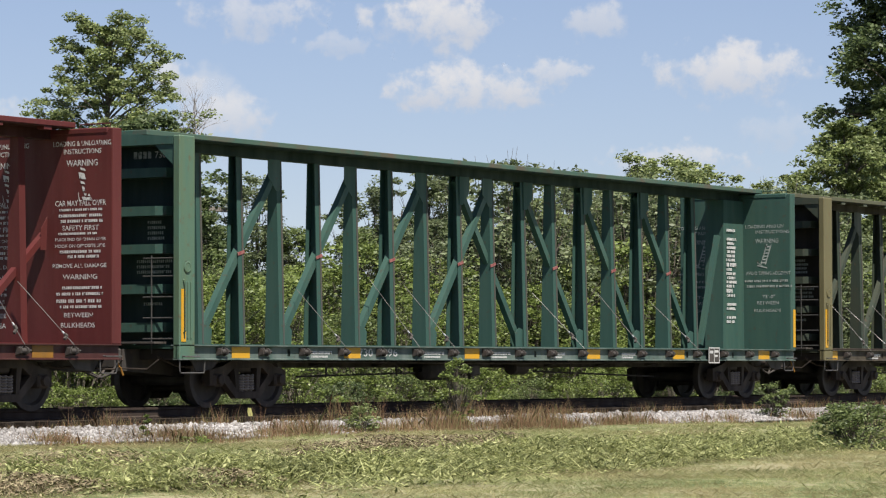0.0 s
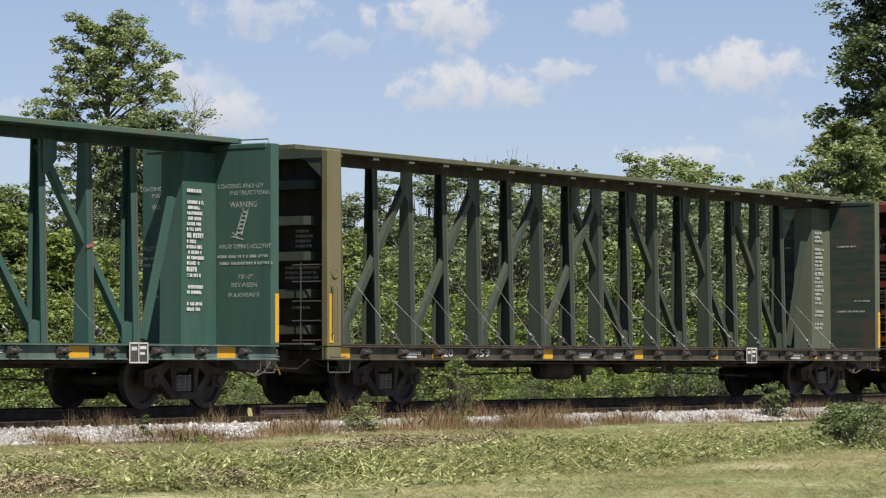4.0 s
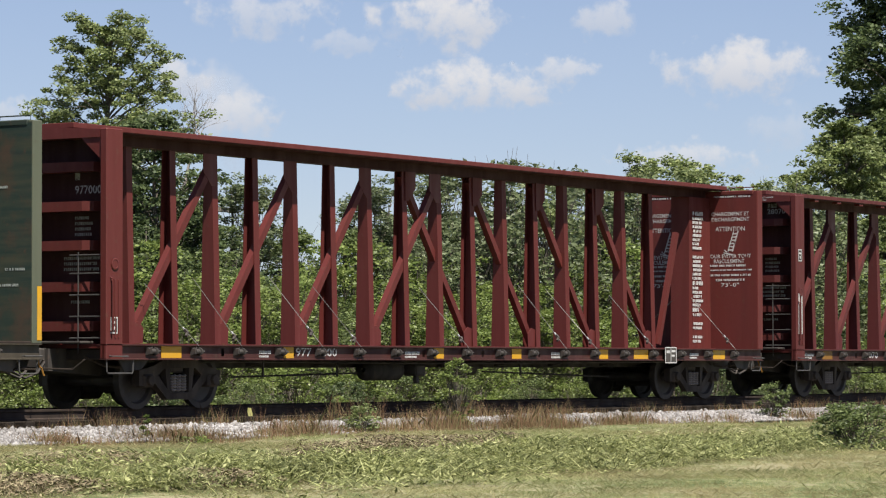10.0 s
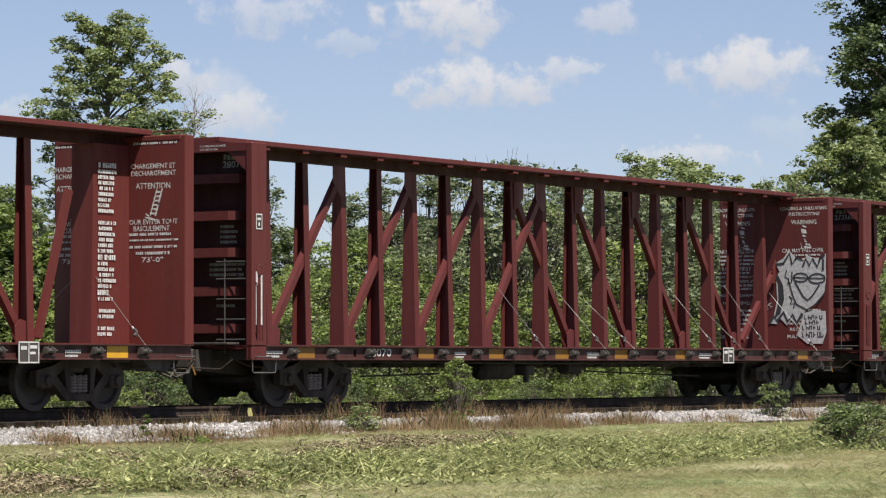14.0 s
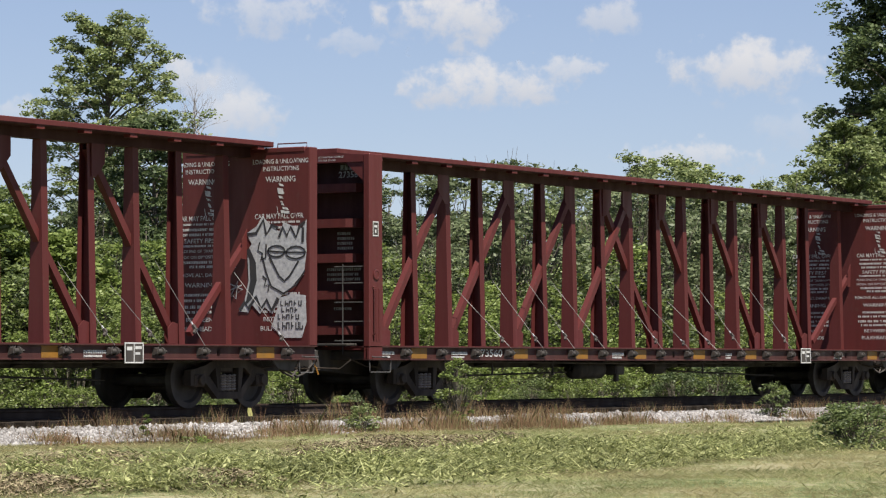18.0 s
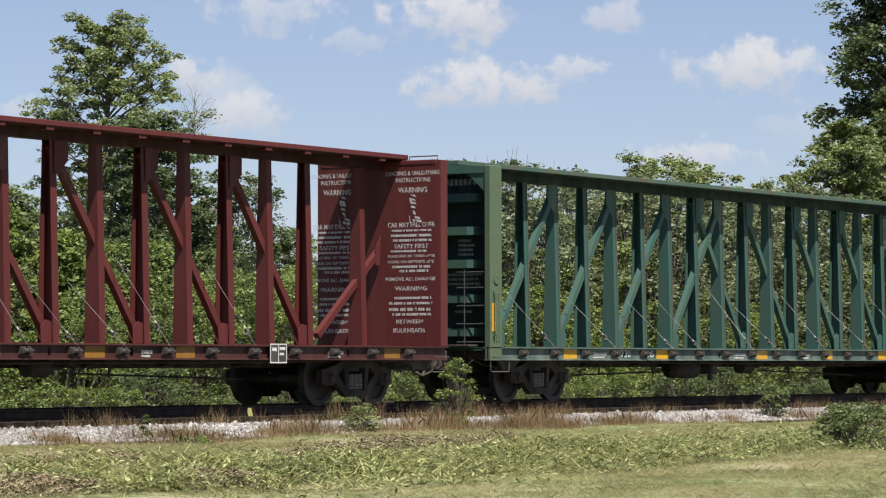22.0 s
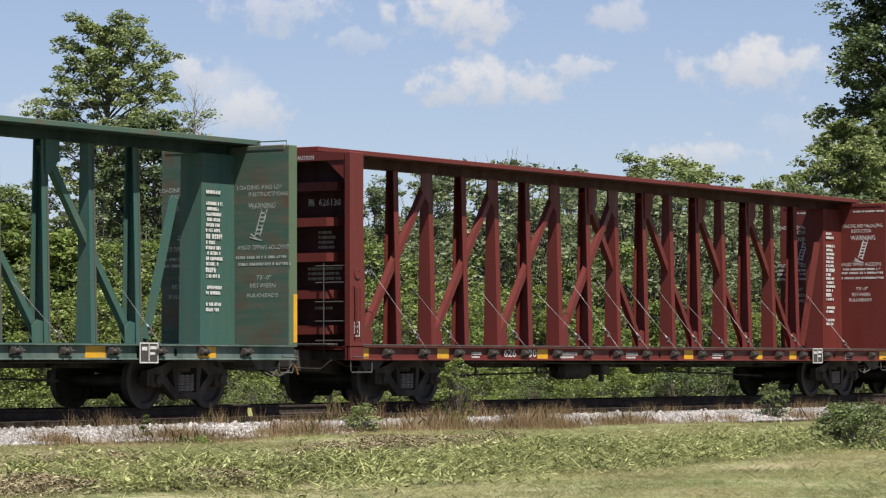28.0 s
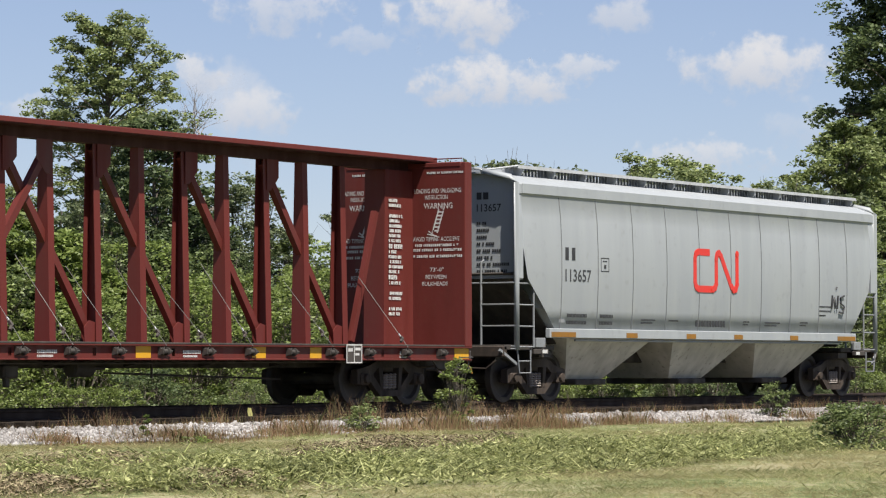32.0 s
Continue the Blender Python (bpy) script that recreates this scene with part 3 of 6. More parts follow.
def limbed_tree(name, seed, profile, limbs, twigs, per, leaf, spray, material, label, trunk, bare, rise=0.5, squash=(1.0, 1.0)):
    """A tree with a bent trunk, arching limbs and leaf sprays at the twig ends. profile: (height, crown radius) from the top down."""
    rng = np.random.default_rng(seed)
    top = thing(name, label, "tree")
    hs, rs = [q[0] for q in profile][::-1], [q[1] for q in profile][::-1]
    high = hs[-1]
    stem = [Vector((0.12 * trunk * 4 * math.sin(k * 1.3 + seed), 0.12 * trunk * 4 * math.cos(k * 1.7 + seed), high * 0.95 * k / 8 - (0.15 if k == 0 else 0))) for k in range(9)]
    s = Shape().tube(stem, [trunk * (1 - 0.11 * k) + 0.01 for k in range(9)], 9)
    ends = []
    lobes = rng.uniform(0.82, 1.12, 11)
    for k in range(limbs):
        z = high * (bare + (1 - bare) * ((k + rng.random()) / limbs) ** 0.85)
        a = k * 2.4 + rng.uniform(-0.5, 0.5)
        reach = float(np.interp(z, hs, rs)) * lobes[int((a % 6.2832) / 6.2832 * 11)] * math.sqrt(rng.uniform(0.3, 1.0))
        tip = Vector((reach * math.cos(a) * squash[0], reach * math.sin(a) * squash[1], z))
        z0 = max(high * bare * 0.7, z - rise * reach - 0.1 * high * rng.random())
        i = min(7, int(z0 / (high * 0.95) * 8))
        base = stem[i].lerp(stem[i + 1], z0 / (high * 0.95) * 8 - i) if i < 8 else stem[8]
        mid = base.lerp(tip, 0.5) + Vector((rng.uniform(-0.12, 0.12), rng.uniform(-0.12, 0.12), rng.uniform(0.02, 0.2))) * reach
        w = trunk * (0.42 - 0.22 * z / high)
        s.tube([base, base.lerp(mid, 0.5) + Vector((0, 0, 0.04 * reach)), mid, tip], [w, w * 0.75, w * 0.5, w * 0.15], 5)
        ends.append(tip)
        for _ in range(twigs):
            u = rng.uniform(0.35, 1.0)
            p = base.lerp(mid, u * 2) if u < 0.5 else mid.lerp(tip, u * 2 - 1)
            e = p + Vector((rng.uniform(-1, 1), rng.uniform(-1, 1), rng.uniform(-0.25, 0.5))) * (0.16 * reach + 0.9 * spray)
            s.tube([p, p.lerp(e, 0.5) + Vector((0, 0, 0.05 * reach)), e], [w * 0.28, w * 0.2, w * 0.08], 4)
            ends.append(e)
    part("trunk", s, BARK, top)
    v, f = sprays(rng, np.array([tuple(q) for q in ends]), spray, per, leaf)
    part("crown", mesh_from("crown", v, f, material), material, top)
    return top


# ---- the wood behind the track ----
def put(x, y, turn=0.0, scale=1.0):
    return Matrix.Translation((x, y, float(ground_z(np.float64(x), np.float64(y))) - 0.03)) @ pose(0, 0, 0, 0, 0, turn) @ Matrix.Scale(scale, 4)


def set_at(ob, m):
    ob.matrix_basis = m
    return ob


def build_wood():
    rng = random.Random(11)
    # tall single trees
    set_at(limbed_tree("broadleaf_tree", 35, [(9.72, 0.6), (9.4, 1.05), (9.0, 1.25), (8.5, 1.4), (8.0, 1.9), (7.5, 2.3), (7.0, 2.3), (6.4, 2.1), (4.8, 1.7), (3.2, 0.8)], 92, 6, 62, 0.105, 0.24, LEAF_OAK,
                       "tall airy broadleaf tree with dark limbs rising over the thicket", 0.14, 0.36), put(61.75, 14.5))
    set_at(limbed_tree("broadleaf_tree", 25, [(20.0, 1.5), (17.0, 3.4), (14.0, 4.3), (11.0, 4.5), (8.0, 3.9), (4.0, 2.2)], 110, 5, 100, 0.24, 0.66, LEAF_DARK,
                       "very tall dark green broadleaf tree with layered boughs", 0.3, 0.2, 0.35), put(120.6, 20.0))
    set_at(limbed_tree("broadleaf_tree", 23, [(9.3, 0.3), (8.9, 1.1), (8.0, 1.7), (7.0, 2.1), (5.0, 1.9), (2.5, 1.2)], 60, 4, 90, 0.17, 0.40, LEAF_OAK,
                       "dense bright olive green tree below a taller one", 0.14, 0.2), put(99.4, 13.0))
    set_at(limbed_tree("broadleaf_tree", 24, [(9.9, 0.4), (9.2, 1.4), (8.0, 1.9), (6.0, 2.1), (3.0, 1.4)], 60, 4, 90, 0.17, 0.40, LEAF_MID,
                       "dense green tree below a taller one", 0.14, 0.2), put(103.2, 13.2))
    set_at(limbed_tree("broadleaf_tree", 27, [(7.0, 0.4), (6.4, 1.2), (5.4, 1.6), (4.0, 1.5), (2.4, 1.0)], 46, 4, 80, 0.12, 0.30, LEAF_DARK,
                       "shaded dark green tree in the thicket", 0.11, 0.25), put(59.6, 11.4))
    for k, (sx, sy, hh) in enumerate(((51.6, 9.6, 4.7), (52.9, 9.0, 4.1), (54.6, 9.4, 3.4), (49.9, 9.4, 4.2))):
        set_at(limbed_tree("sumac", 50 + k, [(hh, 0.4), (hh * 0.85, 1.0), (hh * 0.6, 1.2), (hh * 0.3, 0.9)], 30, 4, 60, 0.17, 0.30, LEAF_LIME,
                           "bright yellow-green sumac with long drooping leaves", 0.05, 0.2, 0.7), put(sx, sy))
    # dead limbs beside the tall tree
    dead = thing("dead_tree", "bare grey dead tree with forked twigs", "tree")
    s = Shape()
    def fork(a, d, ln, r, depth):
        b = a + d * ln
        s.tube([a, a.lerp(b, 0.5) + Vector((rng.uniform(-0.06, 0.06), rng.uniform(-0.06, 0.06), 0)) * ln, b], [r, r * 0.8, r * 0.6], 5)
        if depth:
            for _ in range(2 + (depth > 2)):
                nd = (d + Vector((rng.uniform(-0.75, 0.75), rng.uniform(-0.75, 0.75), rng.uniform(-0.25, 0.5)))).normalized()
                fork(b, nd, ln * rng.uniform(0.55, 0.8), r * 0.55, depth - 1)
    fork(Vector((0, 0, 0)), Vector((0.05, 0, 1)), 5.3, 0.09, 0)
    fork(Vector((0.26, 0, 5.3)), Vector((0.35, 0.0, 0.8)).normalized(), 1.0, 0.05, 5)
    part("trunk", s, DEAD_WOOD, dead)
    set_at(dead, put(62.2, 12.9))

    protos = []
    kinds = [
        ("sapling", 6.6, 1.6, 0.22, 150, 78, 0.12, LEAF_GREY, "grey-green young tree in the trackside thicket", "tree", 0.06),
        ("sapling", 6.6, 1.65, 0.22, 150, 78, 0.12, LEAF_MID, "mid green young tree in the trackside thicket", "tree", 0.06),
        ("sapling", 6.6, 1.6, 0.22, 150, 78, 0.12, LEAF_DARK, "dark green young tree in the trackside thicket", "tree", 0.06),
        ("shrub", 3.0, 1.35, 0.03, 110, 56, 0.082, LEAF_GREY, "grey-green leafy shrub in the trackside thicket", "shrub", 0.0),
        ("shrub", 2.8, 1.3, 0.03, 110, 56, 0.082, LEAF_MID, "mid green leafy shrub in the trackside thicket", "shrub", 0.0),
        ("shrub", 2.6, 1.3, 0.03, 110, 56, 0.082, LEAF_LIME, "yellow-green leafy shrub in the trackside thicket", "shrub", 0.0),
        ("low_bush", 1.35, 0.95, 0.02, 80, 56, 0.07, LEAF_MID, "low mid green bush beside the rails", "bush", 0.0),
        ("low_bush", 1.25, 0.95, 0.02, 80, 56, 0.07, LEAF_LIME, "low yellow-green bush beside the rails", "bush", 0.0),
        ("low_bush", 1.2, 0.9, 0.02, 80, 56, 0.07, LEAF_DARK, "low dark green bush beside the rails", "bush", 0.0),
        ("sapling", 6.6, 1.6, 0.22, 150, 78, 0.12, LEAF_OAK, "light olive young tree in the trackside thicket", "tree", 0.06),
    ]
    for i, (nm, h, r, bare, cl, per, leaf, mat, lab, cat, tr) in enumerate(kinds):
        protos.append(plant(nm, 40 + i, h, r, bare, cl, per, leaf, mat, lab, cat, trunk=tr, narrow=0.85 if tr else 0.55, spread=0.15, round_top=0.9 if tr else 0.7, group="trackside thicket"))
    used = set()

    def grow(i, x, y, scale):
        m = put(x, y, rng.uniform(0, 360), scale)
        if i in used:
            return copy_thing(protos[i], m)
        used.add(i)
        return set_at(protos[i], m)

    # front row: low bushes
    x = 43.0
    while x < 92:
        grow(rng.choice((6, 6, 8, 7, 7)), x, rng.uniform(3.4, 5.0), rng.uniform(0.6, 1.1))
        x += rng.uniform(0.9, 1.3)
    # middle rows: shrubs
    x = 46.5
    while x < 96:
        grow(rng.choice((4, 5, 5, 4) if x < 66 else (4, 5, 5, 5)), x, rng.uniform(7.0, 8.4), rng.uniform(0.8, 1.15))
        x += rng.uniform(1.3, 1.9)
    x = 49.0
    while x < 100:
        grow(rng.choice((3, 4, 4, 5) if x < 66 else (3, 4, 5, 5)), x, rng.uniform(9.0, 10.2), rng.uniform(1.2, 1.55))
        x += rng.uniform(1.4, 2.0)
    # back row: young trees whose tops draw the skyline; (place along the track, height, kind)
    back = [(52.0, 5.5, 1), (54.0, 5.6, 2), (55.6, 5.8, 1), (58.0, 5.8, 2), (60.4, 5.8, 0), (62.2, 6.0, 2), (63.7, 6.0, 0), (65.0, 6.0, 0), (66.2, 5.2, 1), (67.3, 4.7, 2), (68.7, 5.7, 0), (70.0, 6.2, 0), (71.3, 6.4, 2), (72.6, 6.6, 0), (74.0, 6.8, 0),
            (75.6, 6.4, 2), (77.2, 6.4, 0), (78.8, 6.6, 1), (80.3, 6.8, 0), (82.0, 6.3, 1), (83.6, 6.8, 9), (84.8, 6.8, 9), (86.6, 6.8, 9), (88.6, 6.8, 9), (90.8, 6.6, 1), (92.4, 6.4, 9), (94.6, 6.5, 9), (98.6, 6.6, 1), (104, 6.8, 2), (107, 6.9, 1), (110, 7.1, 2)]
    for x, k, i in back:
        grow(i, x, 12.5 + rng.uniform(-0.4, 0.4), k * 1.04 / (2.6 if i == 5 else 6.6))
    x = 50.0
    while x < 104:
        if not 63.8 < x < 66.2:
            grow(rng.choice((0, 0, 1, 2) if x < 74 else (1, 9, 9, 0)), x, 11.0 + rng.uniform(-0.3, 0.3), rng.uniform(0.72, 0.88))
        x += rng.uniform(1.5, 1.9)
    # far tree line
    r2 = np.random.default_rng(8)
    n = 36000
    fx = r2.uniform(60, 420, n)
    hgt = 6.5 + 1.2 * np.sin(fx * 0.11) + 0.9 * np.sin(fx * 0.37)
    pos = np.stack([fx, 70 + r2.normal(0, 3, n), r2.random(n) ** 0.7 * hgt - 0.5], 1)
    v, f = leaves_at(r2, pos, 0.55, aspect=0.8)
    tagged(new("far_woods", mesh_from("far_woods", v, f, LEAF_FAR)), "distant hazy green tree line", "woods", kind="stuff")

    # telegraph pole among the shrubs
    pole = thing("utility_pole", "weathered grey wooden pole with a crossarm among the trees", "utility pole", m=pose(63.7, 13.0, -0.3))
    part("post", Shape().tube([(0, 0, -0.3), (0, 0, 2.2), (0, 0, 5.1)], [0.10, 0.09, 0.08], 12), POLE_WOOD, pole, smooth=True)
    part("crossarm", Shape().box(-1.0, 1.0, -0.18, -0.08, 4.75, 4.87, 0.01), POLE_WOOD, pole)
    for k in (-0.95, -0.5, 0.5, 0.95):
        part("insulator", Shape().disc([(0, 0.02), (0.05, 0.05), (0.1, 0.05), (0.15, 0.03)], (k, -0.13, 4.875), "z", 10), GREY_STEEL, pole)


def build_field_plants():
    rng = np.random.default_rng(17)

    def lump(x, y, k):
        """Slow uneven patches over the field, -1 to 1."""
        return (np.sin(x * 0.9 * k + 1.3 * np.sin(y * 0.7 * k)) * np.sin(y * 1.3 * k + 0.8 * np.sin(x * 0.5 * k + 1.0)) + 0.6 * np.sin(x * 2.7 * k + y * 1.9 * k) * np.sin(y * 3.1 * k - x * 1.3 * k)) / 1.6
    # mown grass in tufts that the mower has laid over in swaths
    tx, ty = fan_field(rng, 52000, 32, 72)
    k = 7
    way = rng.normal(0, 0.7, len(tx)) + 0.9 * lump(tx, ty, 0.5) + np.where(np.sin(ty * 2.1 + 0.05 * tx) > 0, 0.2, 3.3)
    high = np.clip(1 + 0.45 * lump(tx, ty, 1.0) + 0.35 * lump(tx, ty, 3.0), 0.35, 1.8) * rng.uniform(0.6, 1.3, len(tx))
    x, y, turn, tall = (np.repeat(q, k) for q in (tx, ty, way, high))
    n = len(x)
    x, y = x + rng.normal(0, 0.07, n), y + rng.normal(0, 0.05, n)
    blades("mown_grass", rng, x, y, rng.uniform(0.05, 0.12, n) * tall, rng.uniform(0.004, 0.009, n), 1.0, GRASS, "short mown grass with pale dry clippings", "grass", bend=0.4, turn=turn + rng.normal(0, 0.45, n), slope=np.clip(rng.normal(1.22, 0.22, n), 0.3, 1.5))
    # dry stalks along the foot of the ballast and between the rails
    nt = 9800
    tx = rng.uniform(38, 90, nt)
    foot = rng.random(nt) < 0.54
    keep = rng.random(nt) < np.where(foot, 1.0, 0.6) * np.interp(tx, [38, 48, 53, 58, 90], [1.0, 0.9, 1.0, 0.35, 0.22]) * np.clip(0.80 + 0.4 * np.sin(tx * 0.9) + 0.35 * np.sin(tx * 0.37 + 1.0) + 0.35 * np.sin(tx * 2.3), 0.3, 1.0)
    tx, foot = tx[keep], foot[keep]
    ty = np.where(foot, rng.normal(-3.0, 0.24, len(tx)), np.where(rng.random(len(tx)) < 0.7, rng.normal(-1.45, 0.16, len(tx)), rng.uniform(1.3, 3.0, len(tx))))
    high = rng.uniform(0.3, 1.0, len(tx)) * np.where(foot, 1.0, 1.1) * np.interp(tx, [38, 43, 47, 52, 56], [1.0, 1.0, 1.35, 1.35, 1.0]) * np.clip(0.75 + 0.4 * np.sin(tx * 1.7 + 0.5), 0.4, 1.2)
    per = rng.integers(12, 34, len(tx))
    x, y, tall = np.repeat(tx, per), np.repeat(ty, per), np.repeat(high, per)
    x, y = x + rng.normal(0, 0.14, len(x)), y + rng.normal(0, 0.08, len(x))
    blades("dry_grass", rng, x, y, rng.uniform(0.09, 0.42, len(x)) * tall, rng.uniform(0.004, 0.008, len(x)), 0.3, STRAW, "dry brown grass along the foot of the ballast and the rails", "grass", bend=0.2)
    # windrows of cut weeds: forkfuls of limp leaves and stems, heaped along a mown lane
    n = 6400
    x = rng.uniform(27, 64, n)
    lane = rng.choice([0, 1, 2], n, p=[0.42, 0.38, 0.20])
    y = -11.4 + (x - 30) * 0.09 - np.maximum(x - 40, 0) * 0.05 + np.array([-0.1, -1.3, -2.6])[lane] + rng.normal(0, 0.55, n)
    heap = 0.42 + 0.5 * np.sin(x * 0.83 + lane * 2.1) * np.sin(y * 1.9 + x * 0.4 + lane) + 0.35 * np.sin(x * 2.9 + y * 2.2) + 0.25 * np.sin(x * 5.3 - y * 3.7)
    ok = heap + rng.normal(0, 0.22, n) > np.interp(x, [30, 50, 60], [0.70, 0.72, 0.98])
    x, y, heap = x[ok], y[ok], np.clip(heap[ok], 0.15, 1.2)
    per = 46
    cx, cy, up = (np.repeat(q, per) for q in (x, y, heap))
    k = len(cx)
    r, a = np.sqrt(rng.random(k)) * 0.26, rng.uniform(0, 2 * np.pi, k)
    cz = rng.random(k) ** 0.6 * (0.05 + 0.25 * up) * (1 - (r / 0.30) ** 2) + 0.01
    px_, py_ = cx + r * np.cos(a) * 1.3, cy + r * np.sin(a) * 0.8
    leafage = rng.random(k) < 0.5
    q = np.stack([px_, py_, ground_z(px_, py_) + cz], 1)
    v, f = leaves_at(rng, q[leafage], 0.092, 0.3, 0.32)
    tagged(new("cut_weeds", mesh_from("cut_weeds", v, f, CUT_LEAF)), "heaps of freshly cut pale green weeds lying on the grass", "cut weeds", kind="stuff")
    st = ~leafage
    blades("cut_stems", rng, px_[st], py_[st], rng.uniform(0.10, 0.30, st.sum()), rng.uniform(0.006, 0.016, st.sum()), 1.4, CUT_LEAF, "limp cut stems lying among the cut weeds", "cut weeds", bend=0.25, lying=cz[st], turn=np.repeat(rng.uniform(0, 2 * np.pi, len(x)), per)[st] + rng.normal(0, 0.5, st.sum()), slope=rng.normal(1.35, 0.22, st.sum()))
    # brown wilted heaps among them
    spots = ((31.9, -8.9, 1.3), (28.9, -13.0, 0.8), (36.9, -9.2, 0.9), (39.5, -8.4, 0.9), (42.2, -7.8, 0.9), (26.4, -12.5, 0.9), (44.6, -7.1, 0.5))
    wx, wy, wz = [], [], []
    for sx, sy, r in spots:
        k = int(2000 * r)
        wx.append(rng.normal(sx, r * 0.6, k))
        wy.append(rng.normal(sy, r * 0.36, k))
        wz.append(rng.random(k) * 0.20 * np.exp(-((wx[-1] - sx) / r) ** 2))
    wx, wy, wz = np.concatenate(wx), np.concatenate(wy), np.concatenate(wz)
    v, f = leaves_at(rng, np.stack([wx, wy, ground_z(wx, wy) + wz + 0.01], 1), 0.095, droop=0.4, aspect=0.2)
    tagged(new("wilted_weeds", mesh_from("wilted_weeds", v, f, CUT_BROWN)), "wilted brown weeds heaped on the mown grass", "cut weeds", kind="stuff")
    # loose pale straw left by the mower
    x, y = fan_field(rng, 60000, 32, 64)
    some = lump(x, y, 0.8) + rng.normal(0, 0.5, len(x)) > 0.25
    x, y = x[some], y[some]
    blades("straw", rng, x, y, rng.uniform(0.05, 0.2, len(x)), rng.uniform(0.004, 0.008, len(x)), 1.4, STRAW_PALE, "pale mown straw lying on the grass", "straw", bend=0.1, lying=rng.uniform(0.012, 0.04, len(x)))
    # single bushes and weeds
    set_at(plant("low_bush", 61, 0.74, 0.98, 0.02, 130, 52, 0.062, LEAF_MID, "spreading dark green bush standing on the mown field", "bush", spread=0.13, narrow=0.62, round_top=0.9), put(45.75, -12.75))
    set_at(plant("tall_weed", 62, 1.32, 0.44, 0.02, 64, 34, 0.055, LEAF_LIME, "leafy yellow-green weed clump on the ballast edge", "weed", spread=0.2, narrow=0.85), put(50.6, -2.4))
    set_at(plant("tall_weed", 63, 0.52, 0.36, 0.02, 40, 34, 0.06, LEAF_OAK, "leafy green weed clump at the foot of the ballast", "weed", spread=0.25, narrow=0.6), put(46.6, -3.0))
    set_at(plant("tall_weed", 64, 0.8, 0.38, 0.02, 30, 30, 0.07, LEAF_MID, "leafy green weed on the ballast edge", "weed", spread=0.25, narrow=0.6), put(63.0, -2.6))
    set_at(plant("tall_weed", 65, 0.46, 0.09, 0.02, 12, 16, 0.09, LEAF_LIME, "small upright bright green weed on the ballast", "weed", spread=0.3, narrow=0.6), put(41.0, -2.7))
    set_at(plant("tall_weed", 67, 0.15, 0.34, 0.02, 30, 22, 0.05, LEAF_LIME, "low bright green leafy weed at the edge of the mown grass", "weed", spread=0.2, narrow=0.6), put(41.1, -3.54))
    set_at(plant("tall_weed", 66, 0.5, 0.2, 0.02, 14, 22, 0.07, LEAF_MID, "small green weed on the ballast", "weed", spread=0.3, narrow=0.6), put(70.0, -2.6))


def build_rail_litter():
    # pale cut stalks lying on the field
    for x, y, ln, turn in ((42.0, -8.0, 1.5, 8), (33.6, -10.4, 0.8, -20), (27.6, -11.9, 0.9, 28), (37.3, -10.2, 0.7, 40)):
        rng = random.Random(int(x * 10))
        pts = [(ln * (k / 5 - 0.5), 0.03 * rng.uniform(-1, 1), 0.10 + 0.03 * rng.uniform(-1, 1)) for k in range(6)]
        ob = new("cut_stalk", Shape().tube(pts, [0.014, 0.013, 0.012, 0.010, 0.008, 0.005], 6).tube([pts[2], (pts[3][0], 0.12, 0.13)], [0.007, 0.003], 5).mesh("cut_stalk", DEAD_WOOD))
        tagged(ob, "long pale dry weed stalk lying on cut weeds", "stalk", "cut stalks")
        ob.matrix_basis = put(x, y, turn)
    # a scrap of pale yellow plastic caught in the dry grass beside the rail
    scrap = Shape().slab([(-0.035, 0, -0.30), (0.03, 0, -0.30), (0.05, 0.01, -0.16), (0.03, 0.03, -0.06), (-0.03, 0.03, -0.05), (-0.055, 0.02, -0.14)], (0, 1, 0), 0.02)
    ob = new("plastic_scrap", scrap.mesh("plastic_scrap", PALE_YELLOW))
    tagged(ob, "small pale yellow plastic scrap beside the rail", "litter")
    ob.matrix_basis = pose(45.95, -1.15, 0.02, 0, 0, -12)


